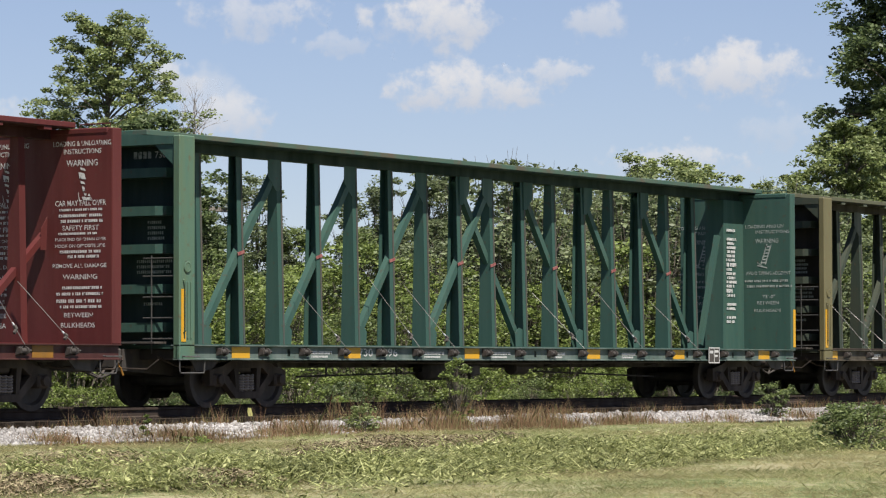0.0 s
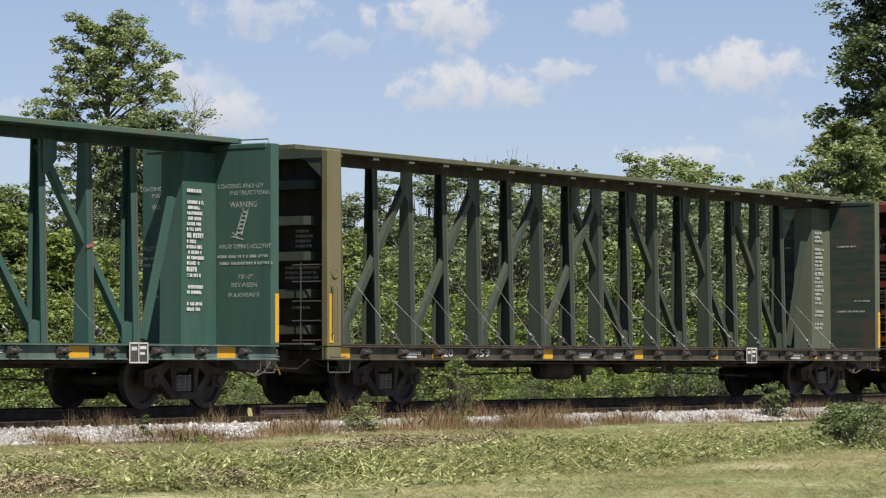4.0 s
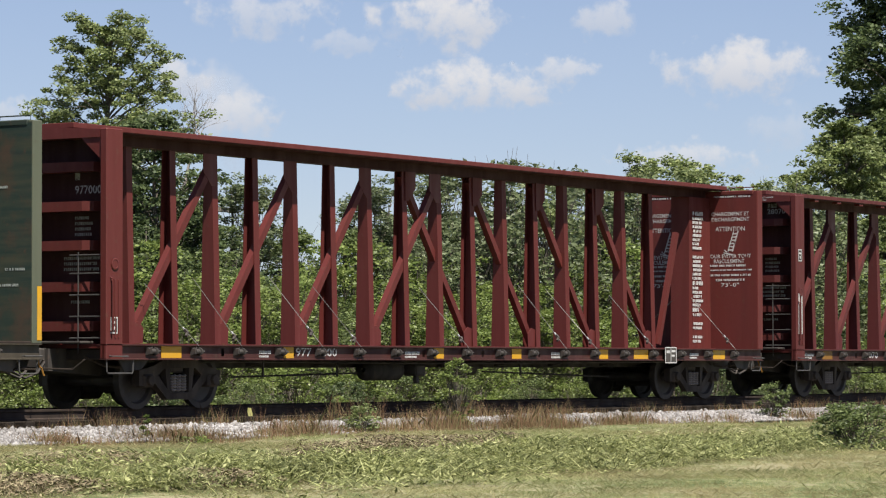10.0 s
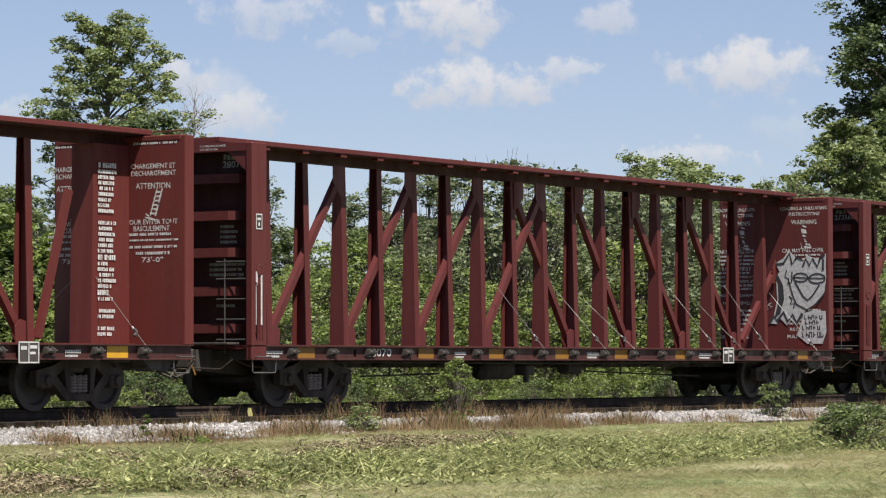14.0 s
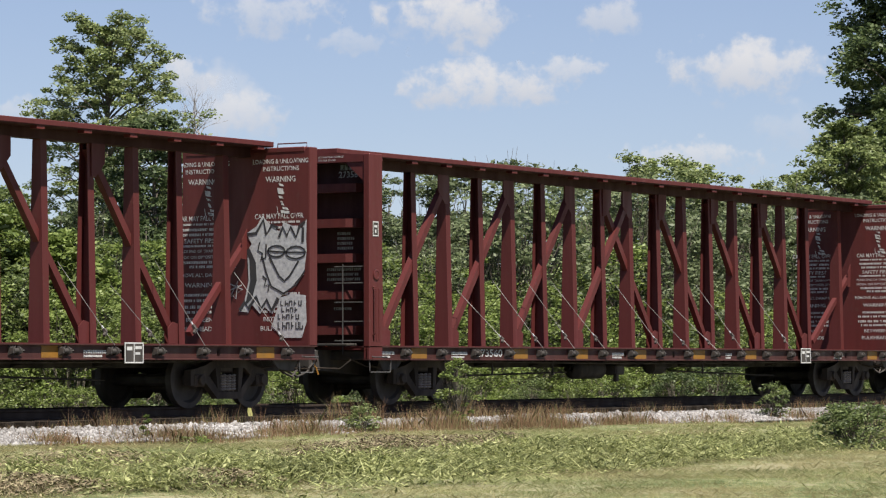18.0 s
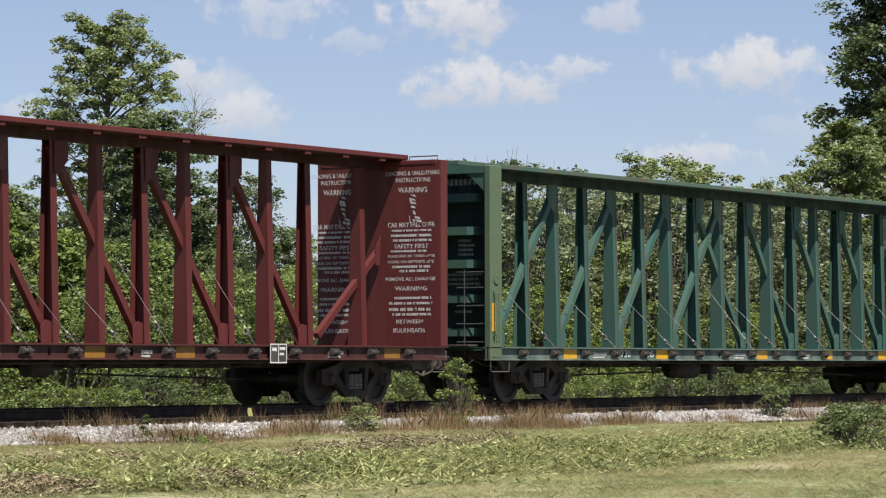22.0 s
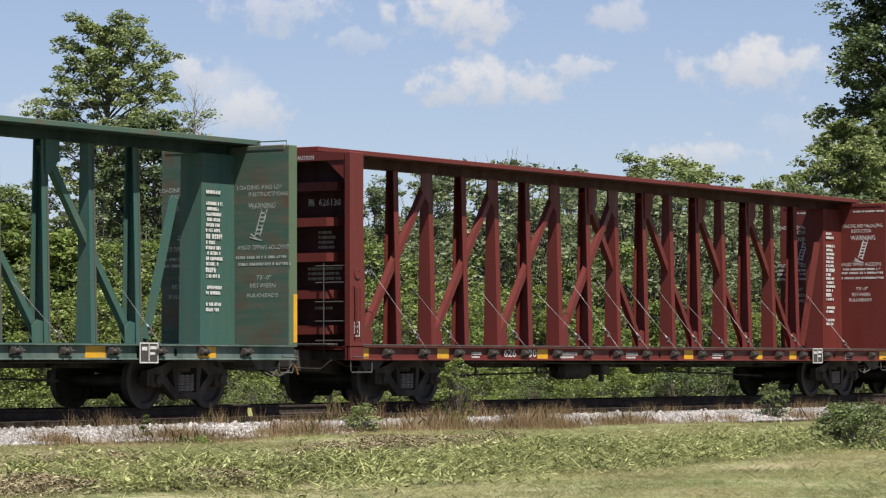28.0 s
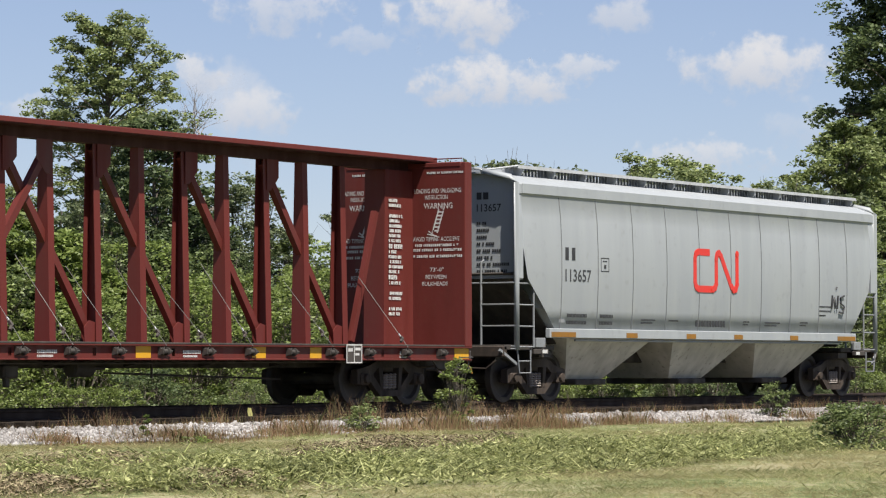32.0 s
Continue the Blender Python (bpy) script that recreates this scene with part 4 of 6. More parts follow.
# ---- clouds ----
def cloud_material(name, seed, dense, stretch):
    m, n, l, b = nodes_of(name)
    tc = n.new("ShaderNodeTexCoord")

    def op(kind, a, c=None):
        k = n.new("ShaderNodeMath")
        k.operation = kind
        for i, q in enumerate((a, c)):
            if q is None:
                continue
            if isinstance(q, (int, float)):
                k.inputs[i].default_value = q
            else:
                l.new(q, k.inputs[i])
        return k.outputs[0]

    def noise(scale, detail, rough):
        mp = n.new("ShaderNodeMapping")
        mp.inputs["Location"].default_value = (seed * 3.7 + scale, seed * 1.9, seed)
        mp.inputs["Scale"].default_value = (stretch, 1.0, 1.0)
        l.new(tc.outputs["Generated"], mp.inputs["Vector"])
        nz = n.new("ShaderNodeTexNoise")
        nz.inputs["Scale"].default_value, nz.inputs["Detail"].default_value, nz.inputs["Roughness"].default_value = scale, detail, rough
        l.new(mp.outputs[0], nz.inputs["Vector"])
        return nz
    # the outline is bent by a slow noise, then frayed by a fine one
    bend = n.new("ShaderNodeVectorMath")
    bend.operation = "MULTIPLY_ADD"
    bend.inputs[1].default_value = (0.55, 0.65, 0.0)
    l.new(noise(2.6, 3, 0.5).outputs["Color"], bend.inputs[0])
    l.new(tc.outputs["Generated"], bend.inputs[2])
    sep = n.new("ShaderNodeSeparateXYZ")
    l.new(bend.outputs[0], sep.inputs[0])
    ex = op("POWER", op("ABSOLUTE", op("MULTIPLY", op("SUBTRACT", sep.outputs["X"], 0.775), 2.9)), 2.0)
    ey = op("POWER", op("ABSOLUTE", op("MULTIPLY", op("SUBTRACT", sep.outputs["Y"], 0.80), 3.1)), 2.0)
    fall = op("SUBTRACT", 1.0, op("ADD", ex, ey))
    val = op("ADD", op("MULTIPLY", fall, 0.62), op("MULTIPLY", op("SUBTRACT", noise(4.2, 10, 0.6).outputs["Fac"], 0.5), 1.7))
    flat = n.new("ShaderNodeSeparateXYZ")
    l.new(tc.outputs["Generated"], flat.inputs[0])
    rim = op("MULTIPLY", op("MULTIPLY", flat.outputs["X"], op("SUBTRACT", 1.0, flat.outputs["X"])), op("MULTIPLY", flat.outputs["Y"], op("SUBTRACT", 1.0, flat.outputs["Y"])))
    edge = n.new("ShaderNodeMapRange")
    edge.interpolation_type = "SMOOTHSTEP"
    edge.inputs["From Min"].default_value, edge.inputs["From Max"].default_value = 0.0, 0.022
    l.new(rim, edge.inputs["Value"])
    val = op("MULTIPLY", val, edge.outputs[0])
    r = ramp(n, [(0.0, grey(0.0)), (0.20, grey(dense * 0.22)), (0.42, grey(dense * 0.72)), (0.62, grey(dense * 0.95))])
    l.new(val, r.inputs[0])
    shade = ramp(n, [(0.30, (0.70, 0.735, 0.82)), (0.62, (0.90, 0.895, 0.92))])
    l.new(flat.outputs["Y"], shade.inputs[0])
    em = n.new("ShaderNodeEmission")
    em.inputs["Strength"].default_value = 0.412
    l.new(shade.outputs[0], em.inputs["Color"])
    tr = n.new("ShaderNodeBsdfTransparent")
    mx = n.new("ShaderNodeMixShader")
    l.new(r.outputs[0], mx.inputs[0])
    l.new(tr.outputs[0], mx.inputs[1])
    l.new(em.outputs[0], mx.inputs[2])
    l.new(mx.outputs[0], n["Material Output"].inputs["Surface"])
    return m


CLOUD_FAR = 2600.0
RIGHT = WAY.cross(Vector((0, 0, 1))).normalized()
UP = RIGHT.cross(WAY)
CLOUDS = []


def build_clouds():
    # degrees across and up from the axis of view, width and height in degrees, density
    spec = [(-0.2, 4.05, 2.8, 1.15, 1.0), (0.45, 2.85, 2.9, 1.05, 1.0), (2.0, 3.12, 1.5, 0.7, 0.7), (5.15, 3.2, 3.2, 1.2, 1.0), (2.8, 4.15, 1.3, 1.0, 0.65),
            (-3.3, 4.2, 2.8, 0.9, 0.6), (-4.0, 2.4, 2.2, 1.7, 0.42), (4.2, 1.6, 3.0, 0.7, 0.7), (-1.9, 3.75, 1.6, 0.6, 0.4), (-8.0, 2.5, 1.2, 0.7, 0.5), (6.2, 2.2, 1.6, 0.9, 0.3), (-4.9, 3.15, 1.3, 0.9, 0.8), (-3.9, 2.5, 1.9, 0.9, 0.75)]
    k = CLOUD_FAR * math.pi / 180
    for i, (ax, ay, w, h, dense) in enumerate(spec):
        w, h = w * 1.3, h * 1.45
        s = Shape()
        s.add([(-w * k / 2, -h * k / 2, 0), (w * k / 2, -h * k / 2, 0), (w * k / 2, h * k / 2, 0), (-w * k / 2, h * k / 2, 0)], [(0, 1, 2, 3)])
        ob = new("cloud", s.mesh("cloud", cloud_material("cloud_vapour_%s" % "abcdefghijklmn"[i], i + 1.0, dense, w / h)))
        tagged(ob, "soft white fair-weather cloud in a pale blue sky", "cloud", "clouds", kind="structure")
        c = EYE + WAY * (CLOUD_FAR + i * 12) + RIGHT * ax * k + UP * ay * k
        CLOUDS.append((ob, c))


# ---- the train ----
WHEEL_R = 0.457
HALF = 1.41          # half the width over the bulkheads
LONG = 23.2          # length over the bulkheads
WEB = HALF - 0.06    # the side sill's recessed web
FLEET, WHEELSETS = [], []


def travelled(t):
    """Metres that the train has gone to the left since the start."""
    u = t / 32.0
    return 158.5746 * u + 22.6284 * u ** 2 - 17.5152 * u ** 3 - 1.0499 * u ** 4


SHARED = {}


def shared(key, make):
    if key not in SHARED:
        SHARED[key] = make()
    return SHARED[key]


def wheelset_mesh():
    s = Shape()
    s.disc([(-1.02, 0.07), (-1.0, 0.085), (-0.84, 0.085), (-0.82, 0.10), (0.82, 0.10), (0.84, 0.085), (1.0, 0.085), (1.02, 0.07)], (0, 0, 0), "y", 14)
    for q in (-1, 1):
        prof = [(-0.07, 0.15), (-0.07, 0.36), (-0.065, 0.45), (-0.06, 0.457), (0.05, 0.462), (0.06, 0.49), (0.085, 0.485), (0.09, 0.39), (0.03, 0.36), (0.02, 0.15)]
        s.disc([(a * -q * -1 if q < 0 else -a, r) for a, r in prof], (0, 0.755 * q, 0), "y", 32)
    return s.mesh("wheelset", WHEEL_STEEL)


def side_frame_shape():
    """Cast side frame of a three-piece truck, in the plane of x and z, wheelbase 1.78 m."""
    s = Shape()
    arch = [(-1.12, 0.36), (-1.12, 0.62), (-0.72, 0.70), (-0.40, 0.82), (0.40, 0.82), (0.72, 0.70), (1.12, 0.62), (1.12, 0.36), (0.90, 0.36), (0.78, 0.50), (0.60, 0.54), (0.42, 0.66), (-0.42, 0.66), (-0.60, 0.54), (-0.78, 0.50), (-0.90, 0.36)]
    s.slab([(x, -0.07, z) for x, z in arch], (0, 1, 0), 0.14)
    low = [(-0.80, 0.50), (-0.60, 0.54), (-0.28, 0.25), (0.28, 0.25), (0.60, 0.54), (0.80, 0.50), (0.34, 0.13), (-0.34, 0.13)]
    s.slab([(x, -0.06, z) for x, z in low], (0, 1, 0), 0.12)
    for q in (-1, 1):
        s.slab([(q * 0.25, -0.06, 0.25), (q * 0.33, -0.06, 0.25), (q * 0.40, -0.06, 0.67), (q * 0.27, -0.06, 0.67)][:: q], (0, 1, 0), 0.12)
        s.box(q * 0.89 - 0.14, q * 0.89 + 0.14, -0.11, 0.11, 0.34, 0.56, 0.03)
        s.disc([(-0.17, 0.05), (-0.165, 0.085), (-0.10, 0.095), (0.0, 0.095)], (q * 0.89, 0, 0.457), "y", 12)
    return s


def spring_shape():
    pts = []
    for i in range(61):
        a = i * 2 * math.pi / 10
        pts.append((0.062 * math.cos(a), 0.062 * math.sin(a), 0.26 + 0.28 * i / 60))
    return Shape().tube(pts, 0.02, 4)


def add_truck(car, x):
    truck = part("truck", shared("bolster", lambda: Shape().box(-0.2, 0.2, -1.0, 1.0, 0.58, 0.80, 0.03).box(-0.35, 0.35, -0.45, 0.45, 0.55, 0.74, 0.03).box(-0.62, 0.62, -0.55, 0.55, 0.26, 0.56, 0.04).mesh("bolster", TRUCK_STEEL)), TRUCK_STEEL, car, "dusty black cast steel truck", pose(x, 0, 0))
    frame_mesh = shared("side_frame", lambda: side_frame_shape().mesh("side_frame", TRUCK_STEEL))
    spring = shared("spring", lambda: spring_shape().mesh("spring", SPRING_STEEL))
    for q in (-1, 1):
        part("side_frame", frame_mesh, TRUCK_STEEL, truck, at=pose(0, q * 1.0, 0))
        for dx in (-0.14, 0.0, 0.14):
            part("spring", spring, SPRING_STEEL, truck, at=pose(dx, q * 1.0, 0))
    for q in (-0.89, 0.89):
        w = part("wheelset", shared("wheelset", wheelset_mesh), WHEEL_STEEL, car, "steel wheels with worn shiny treads", pose(x + q, 0, WHEEL_R))
        WHEELSETS.append((w, x + q))
    part("body_bolster", shared("body_bolster", lambda: Shape().slab([(-0.24, -1.28, 0.98), (-0.24, -1.28, 0.86), (-0.24, -0.5, 0.76), (-0.24, 0.5, 0.76), (-0.24, 1.28, 0.86), (-0.24, 1.28, 0.98)], (1, 0, 0), 0.48).mesh("body_bolster", BLACK_STEEL)), BLACK_STEEL, truck)
    part("brake_lever", shared("brake_lever", lambda: Shape().bar((-0.5, -0.22, 0.30), (-0.30, -0.22, 0.92), 0.05, 0.09, (0, 1, 0)).bar((0.5, 0.22, 0.30), (0.30, 0.22, 0.92), 0.05, 0.09, (0, 1, 0)).tube([(-0.55, -0.22, 0.36), (0.55, 0.22, 0.36)], 0.03, 6).mesh("brake_lever", BLACK_STEEL)), BLACK_STEEL, truck)
    for q in (-0.5, 0.5):
        part("brake_shoe", shared("brake_shoe", lambda: Shape().box(-0.06, 0.06, -0.86, -0.62, 0.22, 0.60, 0.02).box(-0.06, 0.06, 0.62, 0.86, 0.22, 0.60, 0.02).bar((0, -0.7, 0.34), (0, 0, 0.58), 0.05, 0.06).bar((0, 0.7, 0.34), (0, 0, 0.58), 0.05, 0.06).mesh("brake_shoe", BLACK_STEEL)), BLACK_STEEL, truck, at=pose(q * 0.84, 0, 0))
    shoe = shared("brake_beam", lambda: Shape().box(-0.05, 0.05, -0.8, 0.8, 0.30, 0.38, 0.01).mesh("brake_beam", BLACK_STEEL))
    for q in (-0.36, 0.36):
        part("brake_beam", shoe, BLACK_STEEL, truck, at=pose(q, 0, 0))


def add_coupler(car, x, d):
    """Knuckle coupler that points along d."""
    s = Shape()
    s.box(min(x, x + d * 0.55), max(x, x + d * 0.55), -0.09, 0.09, 0.78, 0.96, 0.02)
    s.box(min(x + d * 0.5, x + d * 0.78), max(x + d * 0.5, x + d * 0.78), -0.17, 0.12, 0.72, 1.0, 0.04)
    s.box(min(x + d * 0.66, x + d * 0.84), max(x + d * 0.66, x + d * 0.84), 0.02, 0.15, 0.74, 0.98, 0.04)
    part("coupler", s, TRUCK_STEEL, car)
    h = Shape()
    h.tube([(x, -0.32, 0.80), (x + d * 0.25, -0.34, 0.58), (x + d * 0.55, -0.33, 0.50), (x + d * 0.8, -0.26, 0.62)], 0.022, 6)
    part("air_hose", h, BLACK_STEEL, car)
    c = Shape().tube([(x + d * 0.1, -1.2, 0.80), (x + d * 0.16, -1.0, 0.64), (x + d * 0.16, -0.3, 0.66)], 0.014, 5)
    part("uncoupling_lever", c, TRUCK_STEEL, car)


def near_marks(car, x, z, w, h, mat, words=None, name="stencil", y=-WEB - 0.004):
    if words:
        return part(name, lettering(words, w, h, mat), mat, car, at=facing((x, y, z), (1, 0, 0), (0, 0, 1)))
    n = max(1, int(w / (h * 0.8)))
    return part(name, bars([(i * w / n, 0, w / n * 0.78, h) for i in range(n)]), mat, car, at=facing((x, y, z), (1, 0, 0), (0, 0, 1)))


def panel_marks(car, lines, x, y0, mat, name="stencil"):
    """Writing on a bulkhead's inner face: lines of (words or None, centre offset, height above the deck, width, letter height)."""
    for words, off, z, w, h in lines:
        at = facing((x, y0 - off + w / 2, z), (0, -1, 0), (0, 0, 1))
        if words:
            part(name, lettering(words, w, h, mat), mat, car, at=at)
        else:
            rng = random.Random(int(z * 1000) + int(w * 100))
            spec, q = [], 0.0
            while q < w:
                if rng.random() < 0.16:
                    q += h * 0.6
                k = h * rng.uniform(0.5, 0.75)
                spec.append((q, 0, k, h))
                q += k + h * 0.22
            part(name, bars(spec), mat, car, at=at)


def pictogram(car, x, y0, z, mat, worn=False):
    """A warning sign painted on the bulkhead: a tilted ladder, or the smudge that is left of one."""
    s = Shape()
    if worn:
        for k, (a, b, ya, yb) in enumerate(((0.50, 0.44, -0.06, 0.06), (0.42, 0.30, -0.09, 0.06), (0.28, 0.22, -0.06, 0.05), (0.19, 0.10, -0.02, 0.06), (0.08, 0.02, 0.02, 0.16), (0.02, -0.05, -0.02, 0.20), (0.10, -0.06, -0.10, -0.06))):
            s.slab([(x, y0 - ya, z + a), (x, y0 - yb + 0.03, z + a - 0.02), (x, y0 - yb, z + b), (x, y0 - ya - 0.02, z + b + 0.015)], (-1, 0, 0), 0.002)
    else:
        for a in (0.0, 0.11):
            s.bar((x, y0 - a + 0.13, z + 0.06), (x, y0 - a - 0.02, z + 0.52), 0.026, 0.003, (1, 0, 0))
        for k in range(6):
            h = 0.10 + k * 0.072
            s.bar((x, y0 + 0.15 - h * 0.32, z + h), (x, y0 + 0.02 - h * 0.32, z + h), 0.03, 0.0022, (1, 0, 0))
        for k, (ya, yb, za, zb) in enumerate(((0.22, 0.10, 0.10, 0.02), (0.24, 0.04, 0.04, 0.0), (0.16, -0.02, 0.02, -0.02))):
            s.bar((x, y0 + ya, z + za), (x, y0 + yb, z + zb), 0.022, 0.0026 + 0.0004 * k, (1, 0, 0))
    part("pictogram", s, mat, car, "white ladder warning sign" if not worn else "worn white smudge of a warning sign")


def flatcar(base, spec):
    """A centre-beam flatcar. Local x runs along the train from the outer corner of its first bulkhead, z = 0 on the rail heads."""
    body, end_paint, panel, col_paint = spec["body"], spec.get("end", spec["body"]), spec.get("panel", spec["body"]), spec.get("column", spec["body"])
    strip, white = spec.get("strip", YELLOW), WHITE
    car = thing("flatcar", spec["label"], "railway car", "train cars")
    FLEET.append((car, base))
    key = body.name
    L = spec.get("long", LONG)
    sheet = spec.get("sheet", SHADE_RED)
    # floor frame
    prof = [(0, 1.05), (0.18, 1.05), (0.18, 1.03), (0.08, 1.028), (0.08, 0.825), (0.14, 0.82), (0.14, 0.795), (0, 0.795), (0, 0.815), (0.06, 0.822), (0.06, 1.026), (0, 1.03)]
    for q in (-1, 1):
        s = Shape().slab([(0.0, q * (HALF - a), z) for a, z in prof][:: -q], (1, 0, 0), L)
        part("side_sill", s, spec.get("sill", body), car)
    part("deck", Shape().box(0.05, L - 0.05, -HALF + 0.17, HALF - 0.17, 0.985, 1.045).box(0.05, L - 0.05, -0.35, 0.35, 1.045, 1.075), body, car)
    part("centre_sill", Shape().box(-0.35, L + 0.35, -0.33, 0.33, 0.66, 0.985, 0.02), BLACK_STEEL, car)
    for x in (0.22, L - 0.06):
        part("end_sill", Shape().box(x, x + 0.18, -HALF + 0.09, HALF - 0.09, 0.80, 0.98, 0.02), BLACK_STEEL, car)
    cross = shared("cross" + key, lambda: Shape().slab([(0, -HALF + 0.06, 0.985), (0, -HALF + 0.06, 0.86), (0, -0.33, 0.68), (0, 0.33, 0.68), (0, HALF - 0.06, 0.86), (0, HALF - 0.06, 0.985)], (1, 0, 0), 0.08).mesh("crossbearer", BLACK_STEEL))
    for i in range(9):
        part("crossbearer", cross, BLACK_STEEL, car, at=pose(3.2 + i * 2.1, 0, 0))
    # centre beam
    CH = 0.55
    part("top_chord", Shape().box(0.22, L + spec.get("chord", -0.03), -CH, CH, 4.60, 4.69, 0.008), spec.get("chord_paint", body), car)
    # Added thin plate and web in dark colour carry the chord's shade.
    part("chord_soffit", Shape().box(0.24, L + spec.get("chord", -0.03) - 0.02, -CH + 0.012, CH - 0.012, 4.589, 4.598), sheet, car, "underside of the top chord, coloured dark for its shade")
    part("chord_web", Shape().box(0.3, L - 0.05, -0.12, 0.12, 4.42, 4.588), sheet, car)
    posts = [2.27 + 1.221 * k for k in range(16)]
    bracket = shared(("bracket", spec.get("bracket", body).name), lambda: Shape().slab([(-0.10, -CH + 0.02, 4.588), (0.10, -CH + 0.02, 4.588), (0.10, -CH + 0.02, 4.535), (-0.10, -CH + 0.02, 4.535)], (0, 1, 0), 0.14).mesh("chord_bracket", spec.get("bracket", body)))
    for k in range(18) if spec.get("brackets") else ():
        part("chord_bracket", bracket, body, car, at=pose(1.66 + 1.221 * k, 0, 0))
    if spec.get("deck_edge"):
        part("deck_edge", Shape().box(0.45, L - 0.25, -HALF + 0.01, -HALF + 0.16, 1.052, 1.085, 0.006), spec["deck_edge"], car, "rusty brown deck edge")

    def post_mesh(flip):
        """A tapered channel, wider at its foot; its open side looks to one end of the car."""
        s = Shape()
        dx, th = 0.16, 0.016
        for half, z in ((0.165, 1.075), (0.085, 4.42)):
            prof = [(-dx / 2, -half), (dx / 2, -half), (dx / 2, half), (-dx / 2, half), (-dx / 2, half - th), (dx / 2 - th, half - th), (dx / 2 - th, -half + th), (-dx / 2, -half + th)]
            s.v += [((-x if flip else x), y, z) for x, y in prof]
        s.f = [(i, (i + 1) % 8, (i + 1) % 8 + 8, i + 8) for i in range(8)] + [tuple(range(8))[::-1], tuple(range(8, 16))]
        if flip:
            s.f = [g[::-1] for g in s.f]
        return s.mesh("post", body)
    for k, x in enumerate(posts):
        flat = k % 2 == 0
        post = part("post", shared(("post", key, flat), lambda: post_mesh(flat)), body, car, at=pose(x, 0, 0))
        if spec.get("post_edge"):
            part("flange_edge", shared(("flange", key), lambda: Shape().slab([(0.03, -0.168, 1.08), (0.08, -0.168, 1.08), (0.08, -0.088, 4.40), (0.03, -0.088, 4.40)], (0, -1, 0), 0.004).mesh("flange_edge", spec["post_edge"])), spec["post_edge"], post, "rubbed brown edge of a painted post")
    # diagonals
    px = [1.05] + posts + [22.2]
    runs = [(1, 1.10, 3, 4.35), (3, 1.10, 5, 4.35), (5, 1.10, 7, 4.35), (7, 1.10, 9, 4.35), (8, 4.35, 10, 1.10), (10, 4.35, 12, 1.10), (12, 4.35, 14, 1.10), (14, 4.35, 16, 1.10)]
    for a, za, b, zb in runs:
        part("diagonal", Shape().bar((px[a], -0.05 if zb > za else 0.0, za), (px[b], -0.05 if zb > za else 0.0, zb), 0.13, 0.12, (0, 1, 0)), body, car)
        if spec.get("dabs"):
            at = Vector((px[a + 1], -0.135, 2.70))
            part("primer_dab", Shape().bar(at + Vector((-0.10, 0, -0.02)), at + Vector((0.10, 0, 0.03)), 0.055, 0.01, (0, 1, 0)), PRIMER, car, "dab of dull red primer")
        top = (px[b], zb) if zb > za else (px[a], za)
        s = 1 if zb < za else -1
        part("gusset", Shape().slab([(top[0], -0.10, 4.42), (top[0] + s * 0.36, -0.10, 4.42), (top[0] + s * 0.36, -0.10, 4.1), (top[0] + s * 0.12, -0.10, 3.86), (top[0], -0.10, 3.86)][:: -s], (0, -1, 0), 0.014), body, car)
    for a, za, b, zb in runs:
        foot, s = (px[a], 1) if za < zb else (px[b], -1)
        part("gusset", Shape().slab([(foot - s * 0.02, -0.115, 1.08), (foot + s * 0.34, -0.115, 1.08), (foot + s * 0.36, -0.115, 1.34), (foot + s * 0.22, -0.115, 1.46), (foot + s * 0.04, -0.115, 1.42)][:: s], (0, -1, 0), 0.014), body, car)
    low, high = ((21.0, 0.0, 1.25), (L - 0.27, 0.0, 2.85)) if spec.get("open_end") else ((20.75, -0.16, 1.15), (21.45, -0.24, 3.6))
    part("diagonal", Shape().bar(low, high, 0.11, 0.11, (0, 1, 0)), body, car)
    if spec.get("open_end"):
        part("post", shared(("post", key, True), lambda: post_mesh(True)), body, car, at=pose(L - 0.95, 0, 0))
        part("gusset", Shape().slab([(L - 0.27, -0.06, 2.6), (L - 0.245, -0.06, 3.15), (L - 0.4, -0.06, 2.95), (L - 0.42, -0.06, 2.6)], (0, 1, 0), 0.014), body, car)
    else:
        part("end_post", Shape().slab([(L - 1.28, -0.24, 1.07), (L - 0.25, -0.24, 1.07), (L - 0.25, -0.22, 4.42), (L - 1.2, -0.22, 4.42)], (0, 1, 0), 0.46), spec.get("end_post", panel), car)
    part("end_post", Shape().slab([(0.42, -0.24, 1.07), (1.1, -0.24, 1.07), (1.0, -0.22, 4.42), (0.42, -0.22, 4.42)], (0, 1, 0), 0.46), body, car)
    # bulkhead seen from inside
    far = part("bulkhead", Shape().box(L - 0.24, L - 0.215, -HALF + 0.02, HALF - 0.02, 1.05, 4.53), panel, car)
    for q in (-1, 1):
        y = q * (HALF - 0.045)
        part("corner_post", Shape().box(L - 0.23, L, y - 0.045, y + 0.045, 1.05, 4.565, 0.01), spec.get("far_post", panel), far)
    part("top_rail", Shape().box(L - 0.25, L, -HALF + 0.1, HALF - 0.1, 4.48, 4.575, 0.015), panel, far)
    for z in (1.45, 2.0, 2.55, 3.1, 3.65, 4.1):
        part("rib", shared(("ribf", panel.name, L), lambda: Shape().box(L - 0.214, L - 0.05, -HALF + 0.1, HALF - 0.1, -0.05, 0.05).mesh("rib", panel)), panel, far, at=pose(0, 0, z))
